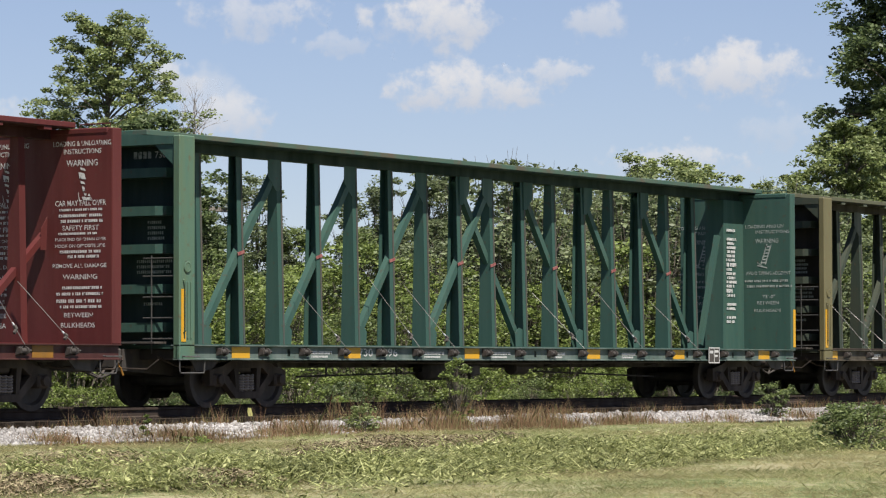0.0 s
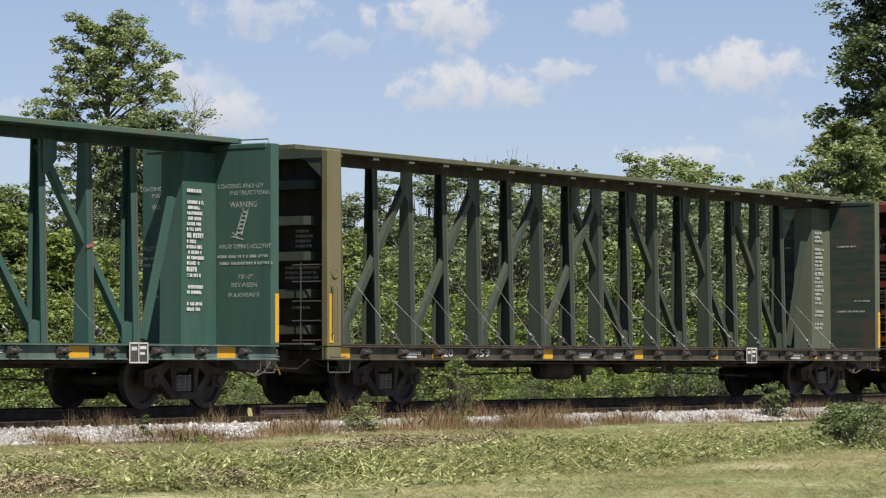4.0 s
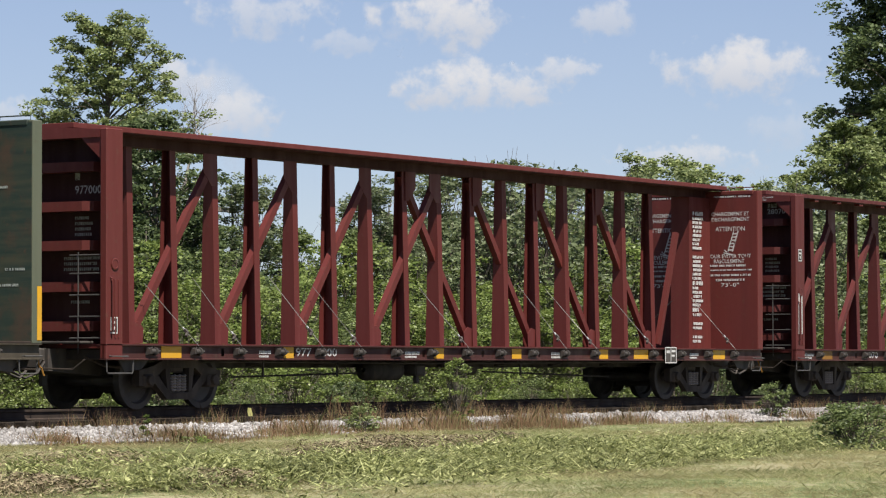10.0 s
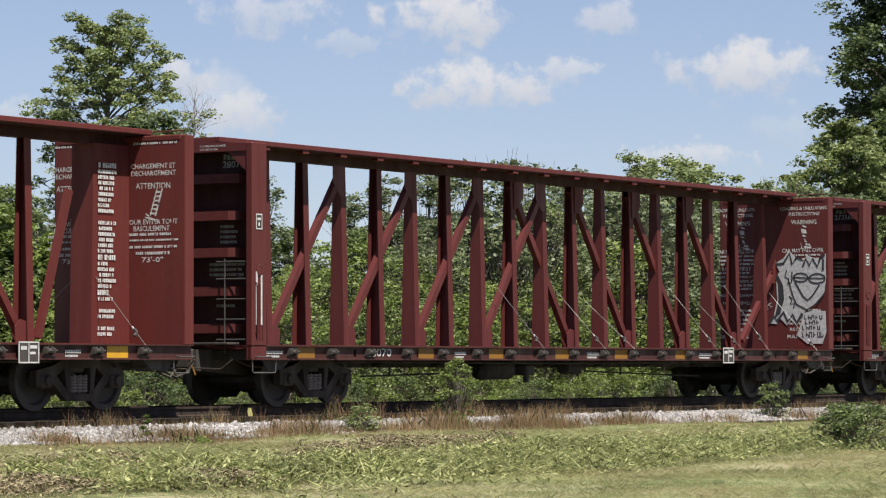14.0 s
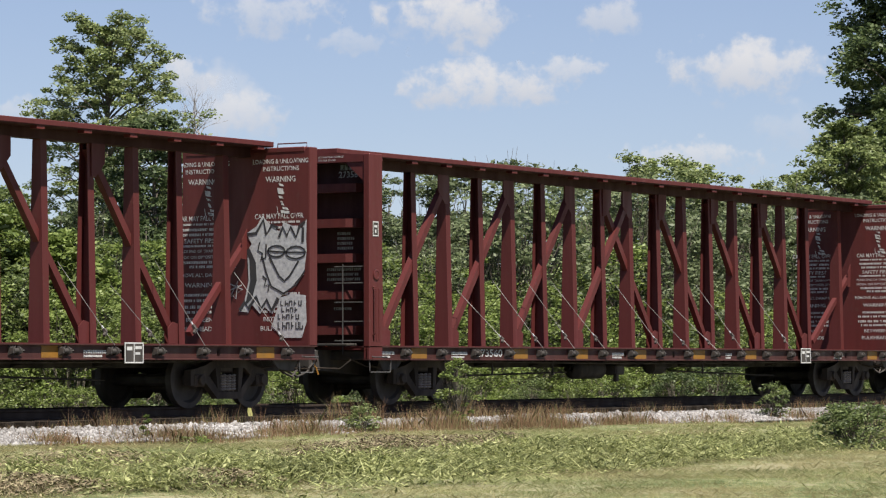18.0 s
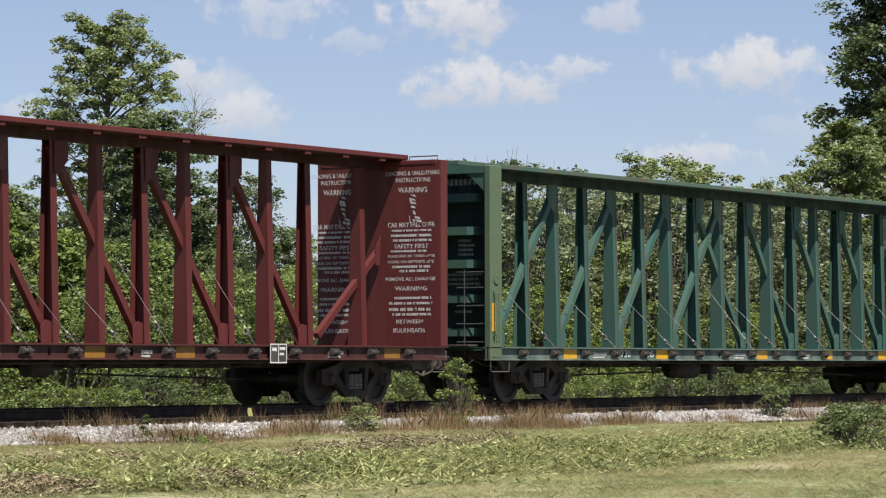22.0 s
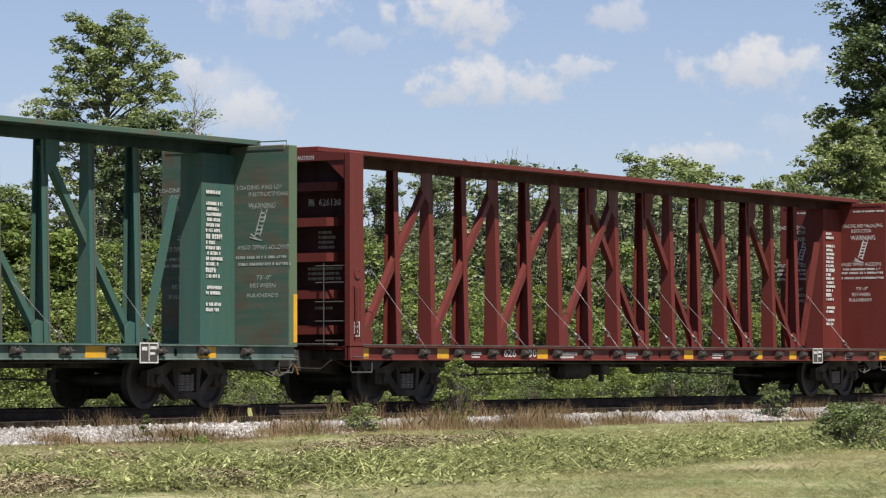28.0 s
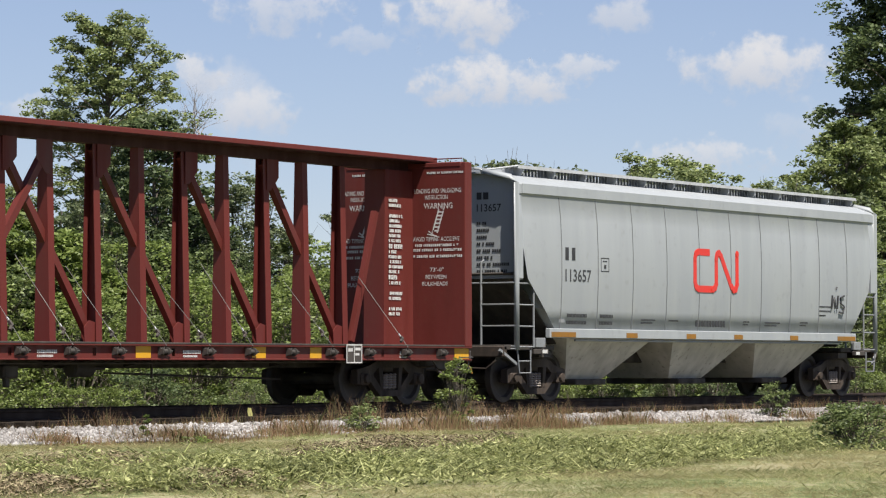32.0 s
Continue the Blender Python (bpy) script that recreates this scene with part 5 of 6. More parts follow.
    part("hand_rail", Shape().tube([(L - 0.1, -1.25, 4.56), (L - 0.1, -1.25, 4.65), (L - 0.1, -0.62, 4.65), (L - 0.1, -0.62, 4.56)], 0.012, 5), body, far)
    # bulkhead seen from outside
    # The recessed sheet is coloured dark for the shade behind its ribs.
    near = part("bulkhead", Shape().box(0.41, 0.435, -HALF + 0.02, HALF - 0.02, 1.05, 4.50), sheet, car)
    for q in (-1, 1):
        s = Shape().box(0.0, 0.43, q * HALF - 0.14 * (q > 0), q * HALF + 0.14 * (q < 0), 0.80, 4.555, 0.015)
        post = part("corner_post", s, col_paint, near)
        if q < 0:
            part("pull_hole", Shape().box(0.17, 0.25, -HALF - 0.003, -HALF + 0.01, 2.25, 2.45), BLACK_STEEL, post)
    part("top_rail", Shape().slab([(0.0, -HALF + 0.14, 4.41), (0.0, HALF - 0.14, 4.41), (0.0, HALF - 0.14, 4.535), (0.0, 0.3, 4.60), (0.0, -0.3, 4.60), (0.0, -HALF + 0.14, 4.54)], (1, 0, 0), 0.42), end_paint, near)
    part("corner_gusset", Shape().slab([(0.02, -HALF + 0.14, 4.41), (0.02, -HALF + 0.55, 4.41), (0.02, -HALF + 0.14, 4.05)], (1, 0, 0), 0.015), end_paint, near)
    for z in (1.345, 1.99, 2.665, 3.305, 3.95):
        def rib():
            """A deep shelf-like beam that tapers back into the sheet before the corner post."""
            return Shape().slab([(0.41, HALF - 0.15, -0.08), (0.12, HALF - 0.15, -0.08), (0.12, -0.80, -0.08), (0.20, -0.98, -0.08), (0.41, -1.06, -0.08)], (0, 0, 1), 0.16).mesh("rib", end_paint)
        part("rib", shared(("ribn", end_paint.name), rib), end_paint, near, at=pose(0, 0, z))
    part("end_web", Shape().slab([(0.41, 0.95, 1.06), (0.16, 0.80, 1.06), (0.40, 0.88, 3.55)], (0, 0.02, 0), 1.0), end_paint, near)
    part("end_walkway", Shape().box(-0.22, 0.12, -1.05, 0.4, 1.06, 1.10, 0.008), BLACK_STEEL, near, "grimy brake platform")
    # ladder on the end and grab irons
    lad = Shape()
    for y in (-1.28, -0.80):
        lad.tube([(0.03, y, 0.9), (0.03, y, 2.55)], 0.012, 5)
    part("ladder", lad, CABLE, near, "thin grey ladder rails")
    rung = shared("rung", lambda: Shape().tube([(0.03, -1.32, 0), (0.03, -0.62, 0)], 0.012, 5).mesh("rung", CABLE))
    for z in (1.15, 1.5, 1.85, 2.2, 2.5):
        part("rung", rung, CABLE, near, at=pose(0, 0, z))
    for q, w in ((0.04, 0.70), (L - 0.52, 0.44)):
        part("stirrup_step", Shape().tube([(q, -HALF + 0.03, 0.80), (q + 0.01, -HALF + 0.03, 0.60), (q + 0.03, -HALF + 0.03, 0.575), (q + w - 0.03, -HALF + 0.03, 0.575), (q + w - 0.01, -HALF + 0.03, 0.60), (q + w, -HALF + 0.03, 0.80)], 0.014, 5), CABLE, car, "thin grey steel step")
    grip = Shape()
    for y in (-HALF - 0.06,):
        grip.tube([(0.1, -HALF, 1.25), (0.1, y, 1.28), (0.1, y, 2.1), (0.1, -HALF, 2.13)], 0.014, 5)
    part("grab_iron", grip, col_paint, near)
    if spec.get("bright_grip"):
        for q in (0.12, 0.26):
            part("grab_iron", Shape().box(q - 0.02, q + 0.02, -HALF - 0.012, -HALF - 0.001, 1.40, 2.32), WHITE_PLAIN, near, "white painted stripe")
    if spec.get("tag_plate"):
        z = spec["tag_plate"]
        tp = part("small_plate", Shape().box(0.10, 0.28, -HALF - 0.006, -HALF - 0.001, z, z + 0.27), BLACK_STEEL, near, "small black plate with a white border")
        part("border", Shape().box(0.10, 0.28, -HALF - 0.009, -HALF - 0.0065, z, z + 0.02).box(0.10, 0.28, -HALF - 0.009, -HALF - 0.0065, z + 0.25, z + 0.27).box(0.10, 0.115, -HALF - 0.009, -HALF - 0.0065, z + 0.02, z + 0.25)
             .box(0.265, 0.28, -HALF - 0.009, -HALF - 0.0065, z + 0.02, z + 0.25).box(0.14, 0.24, -HALF - 0.009, -HALF - 0.0065, z + 0.16, z + 0.20).box(0.17, 0.21, -HALF - 0.009, -HALF - 0.0065, z + 0.06, z + 0.12), WHITE_PLAIN, tp)
    part("pull_ring", Shape().disc([(-0.015, 0.10), (-0.02, 0.085), (-0.02, 0.07), (0.0, 0.065)], (0.21, -HALF, 2.35), "y", 14), col_paint, near)
    for q in (0.13, 0.22, 0.31):
        part("strap", Shape().box(q - 0.012, q + 0.012, -HALF - 0.014, -HALF - 0.001, 1.15, 2.1, 0.003), col_paint, near)
    if spec.get("yellow_post"):
        part("safety_stripe", Shape().box(0.04, 0.17, -HALF - 0.008, -HALF - 0.001, *spec["yellow_post"]), YELLOW, near, "yellow safety stripe")
        part("safety_stripe", Shape().box(L - 0.12, L - 0.01, -HALF - 0.006, -HALF - 0.001, 1.1, 1.95), YELLOW, far, "yellow safety stripe")
    # under the floor
    part("air_reservoir", Shape().disc([(0, 0.05), (0.05, 0.2), (1.1, 0.2), (1.15, 0.05)], (8.6, -0.62, 0.62), "x", 16), BLACK_STEEL, car, smooth=True)
    part("brake_cylinder", Shape().disc([(0, 0.1), (0.02, 0.15), (0.5, 0.15), (0.55, 0.04), (0.9, 0.03)], (12.0, -0.55, 0.66), "x", 14), BLACK_STEEL, car)
    part("brake_rod", Shape().tube([(4.6, -0.55, 0.50), (8.4, -0.62, 0.56)], 0.018, 5), BLACK_STEEL, car)
    part("brake_rod", Shape().tube([(12.9, -0.55, 0.58), (18.0, -0.5, 0.46)], 0.018, 5), BLACK_STEEL, car)
    part("train_pipe", Shape().tube([(1.0, -0.98, 0.78), (11.0, -1.0, 0.74), (L - 1.2, -0.98, 0.78)], 0.022, 5), BLACK_STEEL, car)
    for x in (4.9, 7.2, 13.6):
        part("hanger", Shape().bar((x, -1.0, 0.82), (x, -1.0, 0.50), 0.03, 0.03, (0, 1, 0)), BLACK_STEEL, car)
    for x, d in ((0.0, 1), (L, -1)):
        a, b = sorted((x - d * 0.25, x + d * 1.5))
        part("draft_sill", Shape().slab([(a, -0.40, 0.62), (b, -0.40, 0.50 if d > 0 else 0.62), (b, -0.40, 0.98), (a, -0.40, 0.98)], (0, 1, 0), 0.80), BLACK_STEEL, car)
        part("brake_pipe", Shape().tube([(x + d * 0.1, -0.85, 0.86), (x + d * 0.5, -0.95, 0.70), (x + d * 1.1, -0.95, 0.66), (x + d * 1.35, -0.8, 0.72)], 0.02, 6), TRUCK_STEEL, car)
        part("corner_bracket", Shape().slab([(x + d * 0.45, -HALF + 0.1, 0.80), (x + d * 1.25, -HALF + 0.1, 0.80), (x + d * 1.05, -HALF + 0.1, 0.64), (x + d * 0.6, -HALF + 0.1, 0.60)][::d], (0, 1, 0), 0.03), BLACK_STEEL, car)
    add_truck(car, 2.42)
    add_truck(car, 20.75)
    add_coupler(car, -0.2, -1)
    add_coupler(car, L + 0.2, 1)
    part("hose_strap", Shape().tube([(L + 0.12, -1.22, 0.80), (L + 0.14, -1.25, 0.68), (L + 0.20, -1.24, 0.66), (L + 0.24, -1.26, 0.54)], 0.016, 5), AMBER, car, "dull orange strap")
    for x in (0.0, L - 0.55):
        part("grab_iron", Shape().tube([(x + 0.08, -HALF, 0.86), (x + 0.08, -HALF - 0.05, 0.85), (x + 0.50, -HALF - 0.05, 0.85), (x + 0.50, -HALF, 0.86)], 0.012, 5), CABLE, car)
    part("release_rod", Shape().tube([(L - 1.3, -1.2, 0.62), (L - 0.6, -1.22, 0.6), (L - 0.1, -1.2, 0.68)], 0.013, 5), TRUCK_STEEL, car)
    part("brake_valve", Shape().box(9.9, 10.25, -0.95, -0.65, 0.50, 0.72, 0.03).box(10.0, 10.1, -0.9, -0.8, 0.36, 0.52, 0.02), BLACK_STEEL, car)
    # winches and tie-down cables
    def winch():
        s = Shape().disc([(-0.10, 0.02), (-0.095, 0.07), (-0.08, 0.07), (-0.075, 0.042), (0.05, 0.042), (0.055, 0.07), (0.075, 0.07), (0.08, 0.02)], (0, -HALF + 0.005, 0.935), "x", 12)
        s.slab([(-0.12, -WEB + 0.01, 0.86), (-0.12, -HALF - 0.05, 0.90), (-0.12, -HALF - 0.05, 0.97), (-0.12, -WEB + 0.01, 1.02)], (1, 0, 0), 0.018)
        s.slab([(0.09, -WEB + 0.01, 0.86), (0.09, -HALF - 0.05, 0.90), (0.09, -HALF - 0.05, 0.97), (0.09, -WEB + 0.01, 1.02)], (1, 0, 0), 0.018)
        s.tube([(0.08, -HALF + 0.005, 0.935), (0.19, -HALF + 0.0, 0.935)], 0.024, 6)
        s.tube([(-0.02, -HALF + 0.005, 0.98), (0.03, -HALF + 0.03, 1.03)], 0.012, 5)
        return s.mesh("winch", BLACK_STEEL)
    rng = random.Random(spec["seed"])
    wm = shared("winch", winch)
    for k in range(18):
        x = 1.22 + 1.221 * k
        part("winch", wm, BLACK_STEEL, car, at=pose(x, 0, 0))
        if k > 0 and rng.random() < spec.get("cables", 0.6):
            zt = rng.uniform(2.05, 2.5)
            a, b = Vector((x + rng.uniform(0.05, 0.3), -0.18, zt)), Vector((x + 0.02, -HALF - 0.02, 1.03))
            part("tie_down_cable", Shape().tube([a, b], 0.006, 4), CABLE, car)
            h = a.lerp(b, rng.uniform(0.72, 0.86))
            part("cable_hook", Shape().bar(h, h.lerp(b, 0.22), 0.045, 0.05).bar(h.lerp(b, 0.2), h.lerp(b, 0.3) + Vector((-0.08, 0, -0.03)), 0.04, 0.04), BLACK_STEEL, car)
            if k % 2:
                fa, fb = Vector((a.x - 0.1, 0.18, zt - 0.1)), Vector((x, HALF + 0.02, 1.03))
                part("tie_down_cable", Shape().tube([fa, fb], 0.006, 4), CABLE, car)
            part("cable_clip", Shape().bar(h.lerp(a, 0.05), h, 0.022, 0.022), GREY_STEEL, car)
    # markings on the sill
    for x, w in spec["yellow"]:
        part("reflector", Shape().box(x - w / 2, x + w / 2, -WEB - 0.006, -WEB - 0.001, 0.828, 1.02), strip, car, "yellow reflector plate")
    px_ = spec["placard"]
    plate = part("placard", Shape().box(px_ - 0.25, px_ + 0.25, -HALF - 0.03, -HALF - 0.02, 0.74, 1.08), BLACK_STEEL, car, "black consolidated stencil plate with a white border")
    y0, y1 = -HALF - 0.034, -HALF - 0.031
    for k, (xa, xb, za, zb) in enumerate(((-0.25, 0.25, 1.058, 1.08), (-0.25, 0.25, 0.74, 0.762), (-0.25, -0.228, 0.764, 1.056), (0.228, 0.25, 0.764, 1.056), (-0.01, 0.01, 0.764, 1.056), (0.03, 0.2, 0.97, 1.02), (0.03, 0.16, 0.88, 0.92), (-0.19, -0.05, 0.95, 1.01))):
        part("border" if k < 5 else "stencil", Shape().box(px_ + xa, px_ + xb, y0, y1, za, zb), WHITE_PLAIN, plate)
    for x, w in spec.get("sill_bars", ()):
        near_marks(car, x, 0.90, w, 0.055, white)
        near_marks(car, x, 0.84, w * 0.8, 0.035, white)
    for words, x, w in spec.get("sill_words", ()):
        near_marks(car, x, 0.86, w, 0.15, white, words)
    # markings on the end
    for words, y, z, w, h in spec.get("end_words", ()):
        at = facing((0.404, y, z), (0, -1, 0), (0, 0, 1))
        if words:
            part("stencil", lettering(words, w, h, WHITE), WHITE, car, at=at)
        else:
            k = max(1, int(w / h / 0.8))
            part("stencil", bars([(i * w / k, 0, w / k * 0.72, h) for i in range(k)]), WHITE_WORN, car, at=at)
    for words, y, z, w, h in spec.get("rail_words", ()):
        part("stencil", lettering(words, w, h, WHITE), WHITE, car, at=facing((-0.003, y, z), (0, -1, 0), (0, 0, 1)))
    if spec.get("pictogram"):
        pictogram(car, L - 0.244, -0.80, spec["pictogram"], spec.get("ink", WHITE), spec["panel_lines"] is WARN_EN)
        pictogram(car, L - 0.244, 0.80, spec["pictogram"], spec.get("ink", WHITE), spec["panel_lines"] is WARN_EN)
    ink = spec.get("ink", WHITE)
    panel_marks(car, spec["panel_lines"], L - 0.243, -0.86, ink)
    panel_marks(car, spec["panel_lines"], L - 0.243, 0.86, ink)
    # column of small writing on the end post
    col = spec.get("column_lines")
    if col:
        at = facing((L - 1.15, -0.245, 1.15), (1, 0, 0), (0, 0, 1))
        r3 = random.Random(4)
        rows = []
        z = spec.get("column_from", 0.05)
        while z < col:
            h = 0.085 if r3.random() < 0.22 else 0.06
            q, end = 0.03 + r3.uniform(0, 0.02), r3.uniform(0.30, 0.52)
            while q < end:
                if r3.random() < 0.14:
                    q += h * 0.5
                k = h * r3.uniform(0.45, 0.7)
                rows.append((q, z, k, h))
                q += k + h * 0.17
            z += h + (0.034 if r3.random() < 0.82 else 0.14)
        part("stencil", bars(rows), spec.get("column_ink", WHITE), car, "column of small white stencil bars", at=at)
    return car


WARN_EN = [("LOADING & UNLOADING", -0.08, 4.29, 1.20, 0.083), ("INSTRUCTIONS", -0.07, 4.16, 0.78, 0.083), ("WARNING", -0.08, 3.96, 0.65, 0.105), ("CAR MAY FALL OVER", -0.11, 3.31, 1.06, 0.092),
           (None, -0.11, 3.23, 0.88, 0.037), (None, -0.11, 3.13, 0.91, 0.046), (None, -0.11, 3.04, 0.88, 0.046), ("SAFETY FIRST", -0.11, 2.91, 0.76, 0.083), (None, -0.18, 2.84, 0.78, 0.037), ("PLACE END OF CHAIN OVER", -0.11, 2.74, 1.06, 0.05),
           ("HOOK ON OPPOSITE SIDE", -0.12, 2.63, 1.04, 0.055), (None, -0.13, 2.54, 0.82, 0.046), (None, -0.05, 2.46, 0.65, 0.046), ("REMOVE ALL DAMAGE", -0.13, 2.30, 1.12, 0.066), ("WARNING", -0.12, 2.11, 0.72, 0.083),
           (None, -0.09, 1.95, 0.80, 0.046), (None, -0.15, 1.85, 0.92, 0.046), (None, -0.15, 1.73, 0.92, 0.055), (None, -0.10, 1.64, 0.87, 0.046), ("BETWEEN", -0.15, 1.49, 0.60, 0.074), ("BULKHEADS", -0.16, 1.32, 0.71, 0.083)]
WARN_FR = [(None, -0.09, 4.43, 0.93, 0.035), ("CHARGEMENT ET", -0.13, 4.02, 0.94, 0.085), ("DECHARGEMENT", -0.12, 3.90, 0.94, 0.085), ("ATTENTION", -0.13, 3.68, 0.73, 0.10), ("POUR EVITER TOUT", -0.15, 3.08, 1.08, 0.085), ("BASCULEMENT", -0.16, 2.965, 0.76, 0.09),
           (None, -0.21, 2.89, 0.93, 0.045), (None, -0.14, 2.80, 1.07, 0.03), (None, -0.17, 2.68, 1.10, 0.042), (None, -0.16, 2.57, 0.66, 0.048), ("73'-0\"", -0.14, 2.44, 0.45, 0.09)]
WARN_CN = [(None, 0.10, 4.36, 0.83, 0.04), ("LOADING AND UNLOADING", -0.07, 3.99, 1.06, 0.09), ("INSTRUCTION", -0.10, 3.87, 0.51, 0.085), ("WARNING", -0.06, 3.69, 0.65, 0.115), ("AVOID TIPPING ACCIDENT", -0.10, 3.07, 1.06, 0.085), (None, -0.10, 2.97, 0.96, 0.05),
           (None, -0.08, 2.88, 1.08, 0.05), (None, -0.08, 2.76, 1.08, 0.05), ("73'-0\"", -0.09, 2.49, 0.31, 0.08), ("BETWEEN", -0.11, 2.35, 0.47, 0.078), ("BULKHEADS", -0.13, 2.22, 0.59, 0.078)]
WARN_OLD = [("LOADING AND UN", -0.10, 3.80, 0.96, 0.08), ("INSTRUCTIONS", 0.10, 3.68, 0.85, 0.075), ("WARNING", -0.04, 3.46, 0.59, 0.105), ("AVOID TIPPING ACCIDENT", -0.01, 2.74, 1.12, 0.08), (None, -0.07, 2.58, 1.06, 0.05), (None, -0.02, 2.46, 1.12, 0.05),
            ("73'-0\"", 0.0, 2.21, 0.32, 0.08), ("BETWEEN", -0.02, 2.07, 0.55, 0.075), ("BULKHEADS", -0.03, 1.90, 0.67, 0.07)]
WARN_DIM = [(None, -0.2, 3.5, 0.5, 0.04), (None, 0.2, 2.2, 0.4, 0.04), (None, -0.1, 1.95, 0.7, 0.04)]
END_BARS = [(None, -0.43, 3.10, 0.30, 0.05), (None, -0.43, 3.01, 0.38, 0.05), (None, -0.43, 2.92, 0.34, 0.05), (None, -0.43, 2.83, 0.36, 0.05), (None, -0.20, 2.44, 0.76, 0.05), (None, -0.20, 2.35, 0.70, 0.05), (None, -0.20, 2.26, 0.74, 0.05), (None, -0.35, 1.72, 0.4, 0.05)]


def yellows(xs, w=0.52):
    return [(x, w) for x in xs]


def graffiti(car):
    """A white sprayed shape with black outlines on the inner face of the bulkhead."""
    x = 22.65
    edge = [(1.36, 3.06), (1.14, 3.18), (1.01, 3.36), (0.83, 3.20), (0.64, 3.08), (0.54, 3.24), (0.37, 3.18), (0.14, 3.13), (0.05, 3.29), (0.06, 2.93), (0.05, 2.72), (0.10, 2.36), (0.34, 2.12), (0.61, 1.92), (0.79, 1.62), (0.96, 1.74), (1.06, 1.62), (1.24, 1.79), (1.31, 1.65), (1.52, 1.67), (1.39, 1.89), (1.31, 2.22), (1.34, 2.75), (1.24, 2.87)]
    at = lambda q, d=0.0: (x - d, -1.40 + q[0], q[1])
    tag = part("graffiti", Shape().slab([at(q) for q in edge][::-1], (-1, 0, 0), 0.003), SPRAY, car, "white sprayed shape with black outlines")
    part("graffiti_patch", Shape().slab([at(q) for q in ((0.64, 1.90), (0.36, 1.97), (0.07, 1.94), (0.05, 1.47), (0.15, 1.19), (0.54, 1.19), (0.81, 1.40), (0.69, 1.68))][::-1], (-1, 0, 0), 0.002), SPRAY, tag)
    part("graffiti_shade", Shape().slab([at(q, 0.004) for q in ((1.37, 2.75), (1.29, 2.80), (1.15, 2.54), (1.13, 2.22), (1.23, 1.90), (1.39, 1.76), (1.35, 1.90), (1.27, 2.22), (1.29, 2.59))][::-1], (-1, 0, 0), 0.003), BLACK_INK, tag)

    def oval(cy, cz, ry, rz):
        return [(cy + ry * math.cos(k * math.pi / 6), cz + rz * math.sin(k * math.pi / 6)) for k in range(13)]
    ink = [(0.030, oval(0.70, 2.73, 0.19, 0.10)), (0.030, oval(0.28, 2.70, 0.21, 0.11)), (0.025, [(0.90, 2.74), (0.50, 2.71), (0.08, 2.70)]), (0.035, [(0.85, 2.64), (0.64, 2.29), (0.52, 2.20), (0.40, 2.30), (0.22, 2.55)]), (0.030, [(1.01, 2.66), (0.92, 2.36), (0.81, 2.11), (0.54, 1.98), (0.28, 2.12), (0.08, 2.38)]),
           (0.055, [(1.36, 3.04), (1.14, 3.06), (0.98, 3.30), (0.92, 3.03), (0.80, 3.20), (0.66, 3.14)]), (0.055, [(0.64, 2.98), (0.56, 3.16), (0.47, 3.00), (0.39, 3.16), (0.27, 2.97), (0.20, 3.16), (0.08, 3.24)]), (0.05, [(0.12, 3.14), (0.13, 2.88)]),
           (0.07, [(1.50, 1.69), (1.39, 1.84), (1.31, 1.72), (1.14, 1.93), (1.04, 1.71), (0.91, 1.87), (0.80, 1.68), (0.66, 1.90)]), (0.03, [(1.06, 2.90), (1.10, 2.75), (1.00, 2.70), (1.04, 2.58), (0.93, 2.62), (0.92, 2.86)]), (0.03, [(1.00, 2.30), (0.92, 2.24), (0.96, 2.12), (0.86, 2.14), (0.88, 2.02)])]
    for w, line in ink:
        part("graffiti_line", Shape().ribbon([at(q, 0.008) for q in line], w, (-1, 0, 0)), BLACK_INK, tag)
    for line in ([(1.69, 2.47), (1.68, 2.58), (1.60, 2.55), (1.67, 2.51), (1.59, 2.46)], [(1.79, 2.19), (1.44, 2.06), (1.72, 1.92), (1.54, 2.22), (1.59, 1.90), (1.76, 2.04), (1.46, 2.14)]):
        part("graffiti_line", Shape().ribbon([at(q, 0.005) for q in line], 0.022, (-1, 0, 0)), SPRAY, tag, "white scribble")
    rows = []
    for z, h, w0, w1 in ((0.56, 0.09, 0.08, 0.50), (0.45, 0.08, 0.10, 0.46), (0.32, 0.09, 0.02, 0.48), (0.14, 0.13, 0.02, 0.55)):
        q, k = w0, 0
        while q < w1:
            rows += [(q, z, 0.018, h), (q + 0.018, z + (h - 0.018) * (0.0, 0.5, 1.0, 0.5, 0.0)[k % 5], 0.036, 0.018)] + ([(q + 0.054, z, 0.018, h * (1.0, 0.55)[k % 2])] if k % 3 else [])
            q, k = q + (0.098, 0.086, 0.104)[k % 3], k + 1
    part("graffiti_writing", bars(rows), BLACK_INK, tag, at=facing((x - 0.005, -0.71, 1.20), (0, -1, 0), (0, 0, 1)))


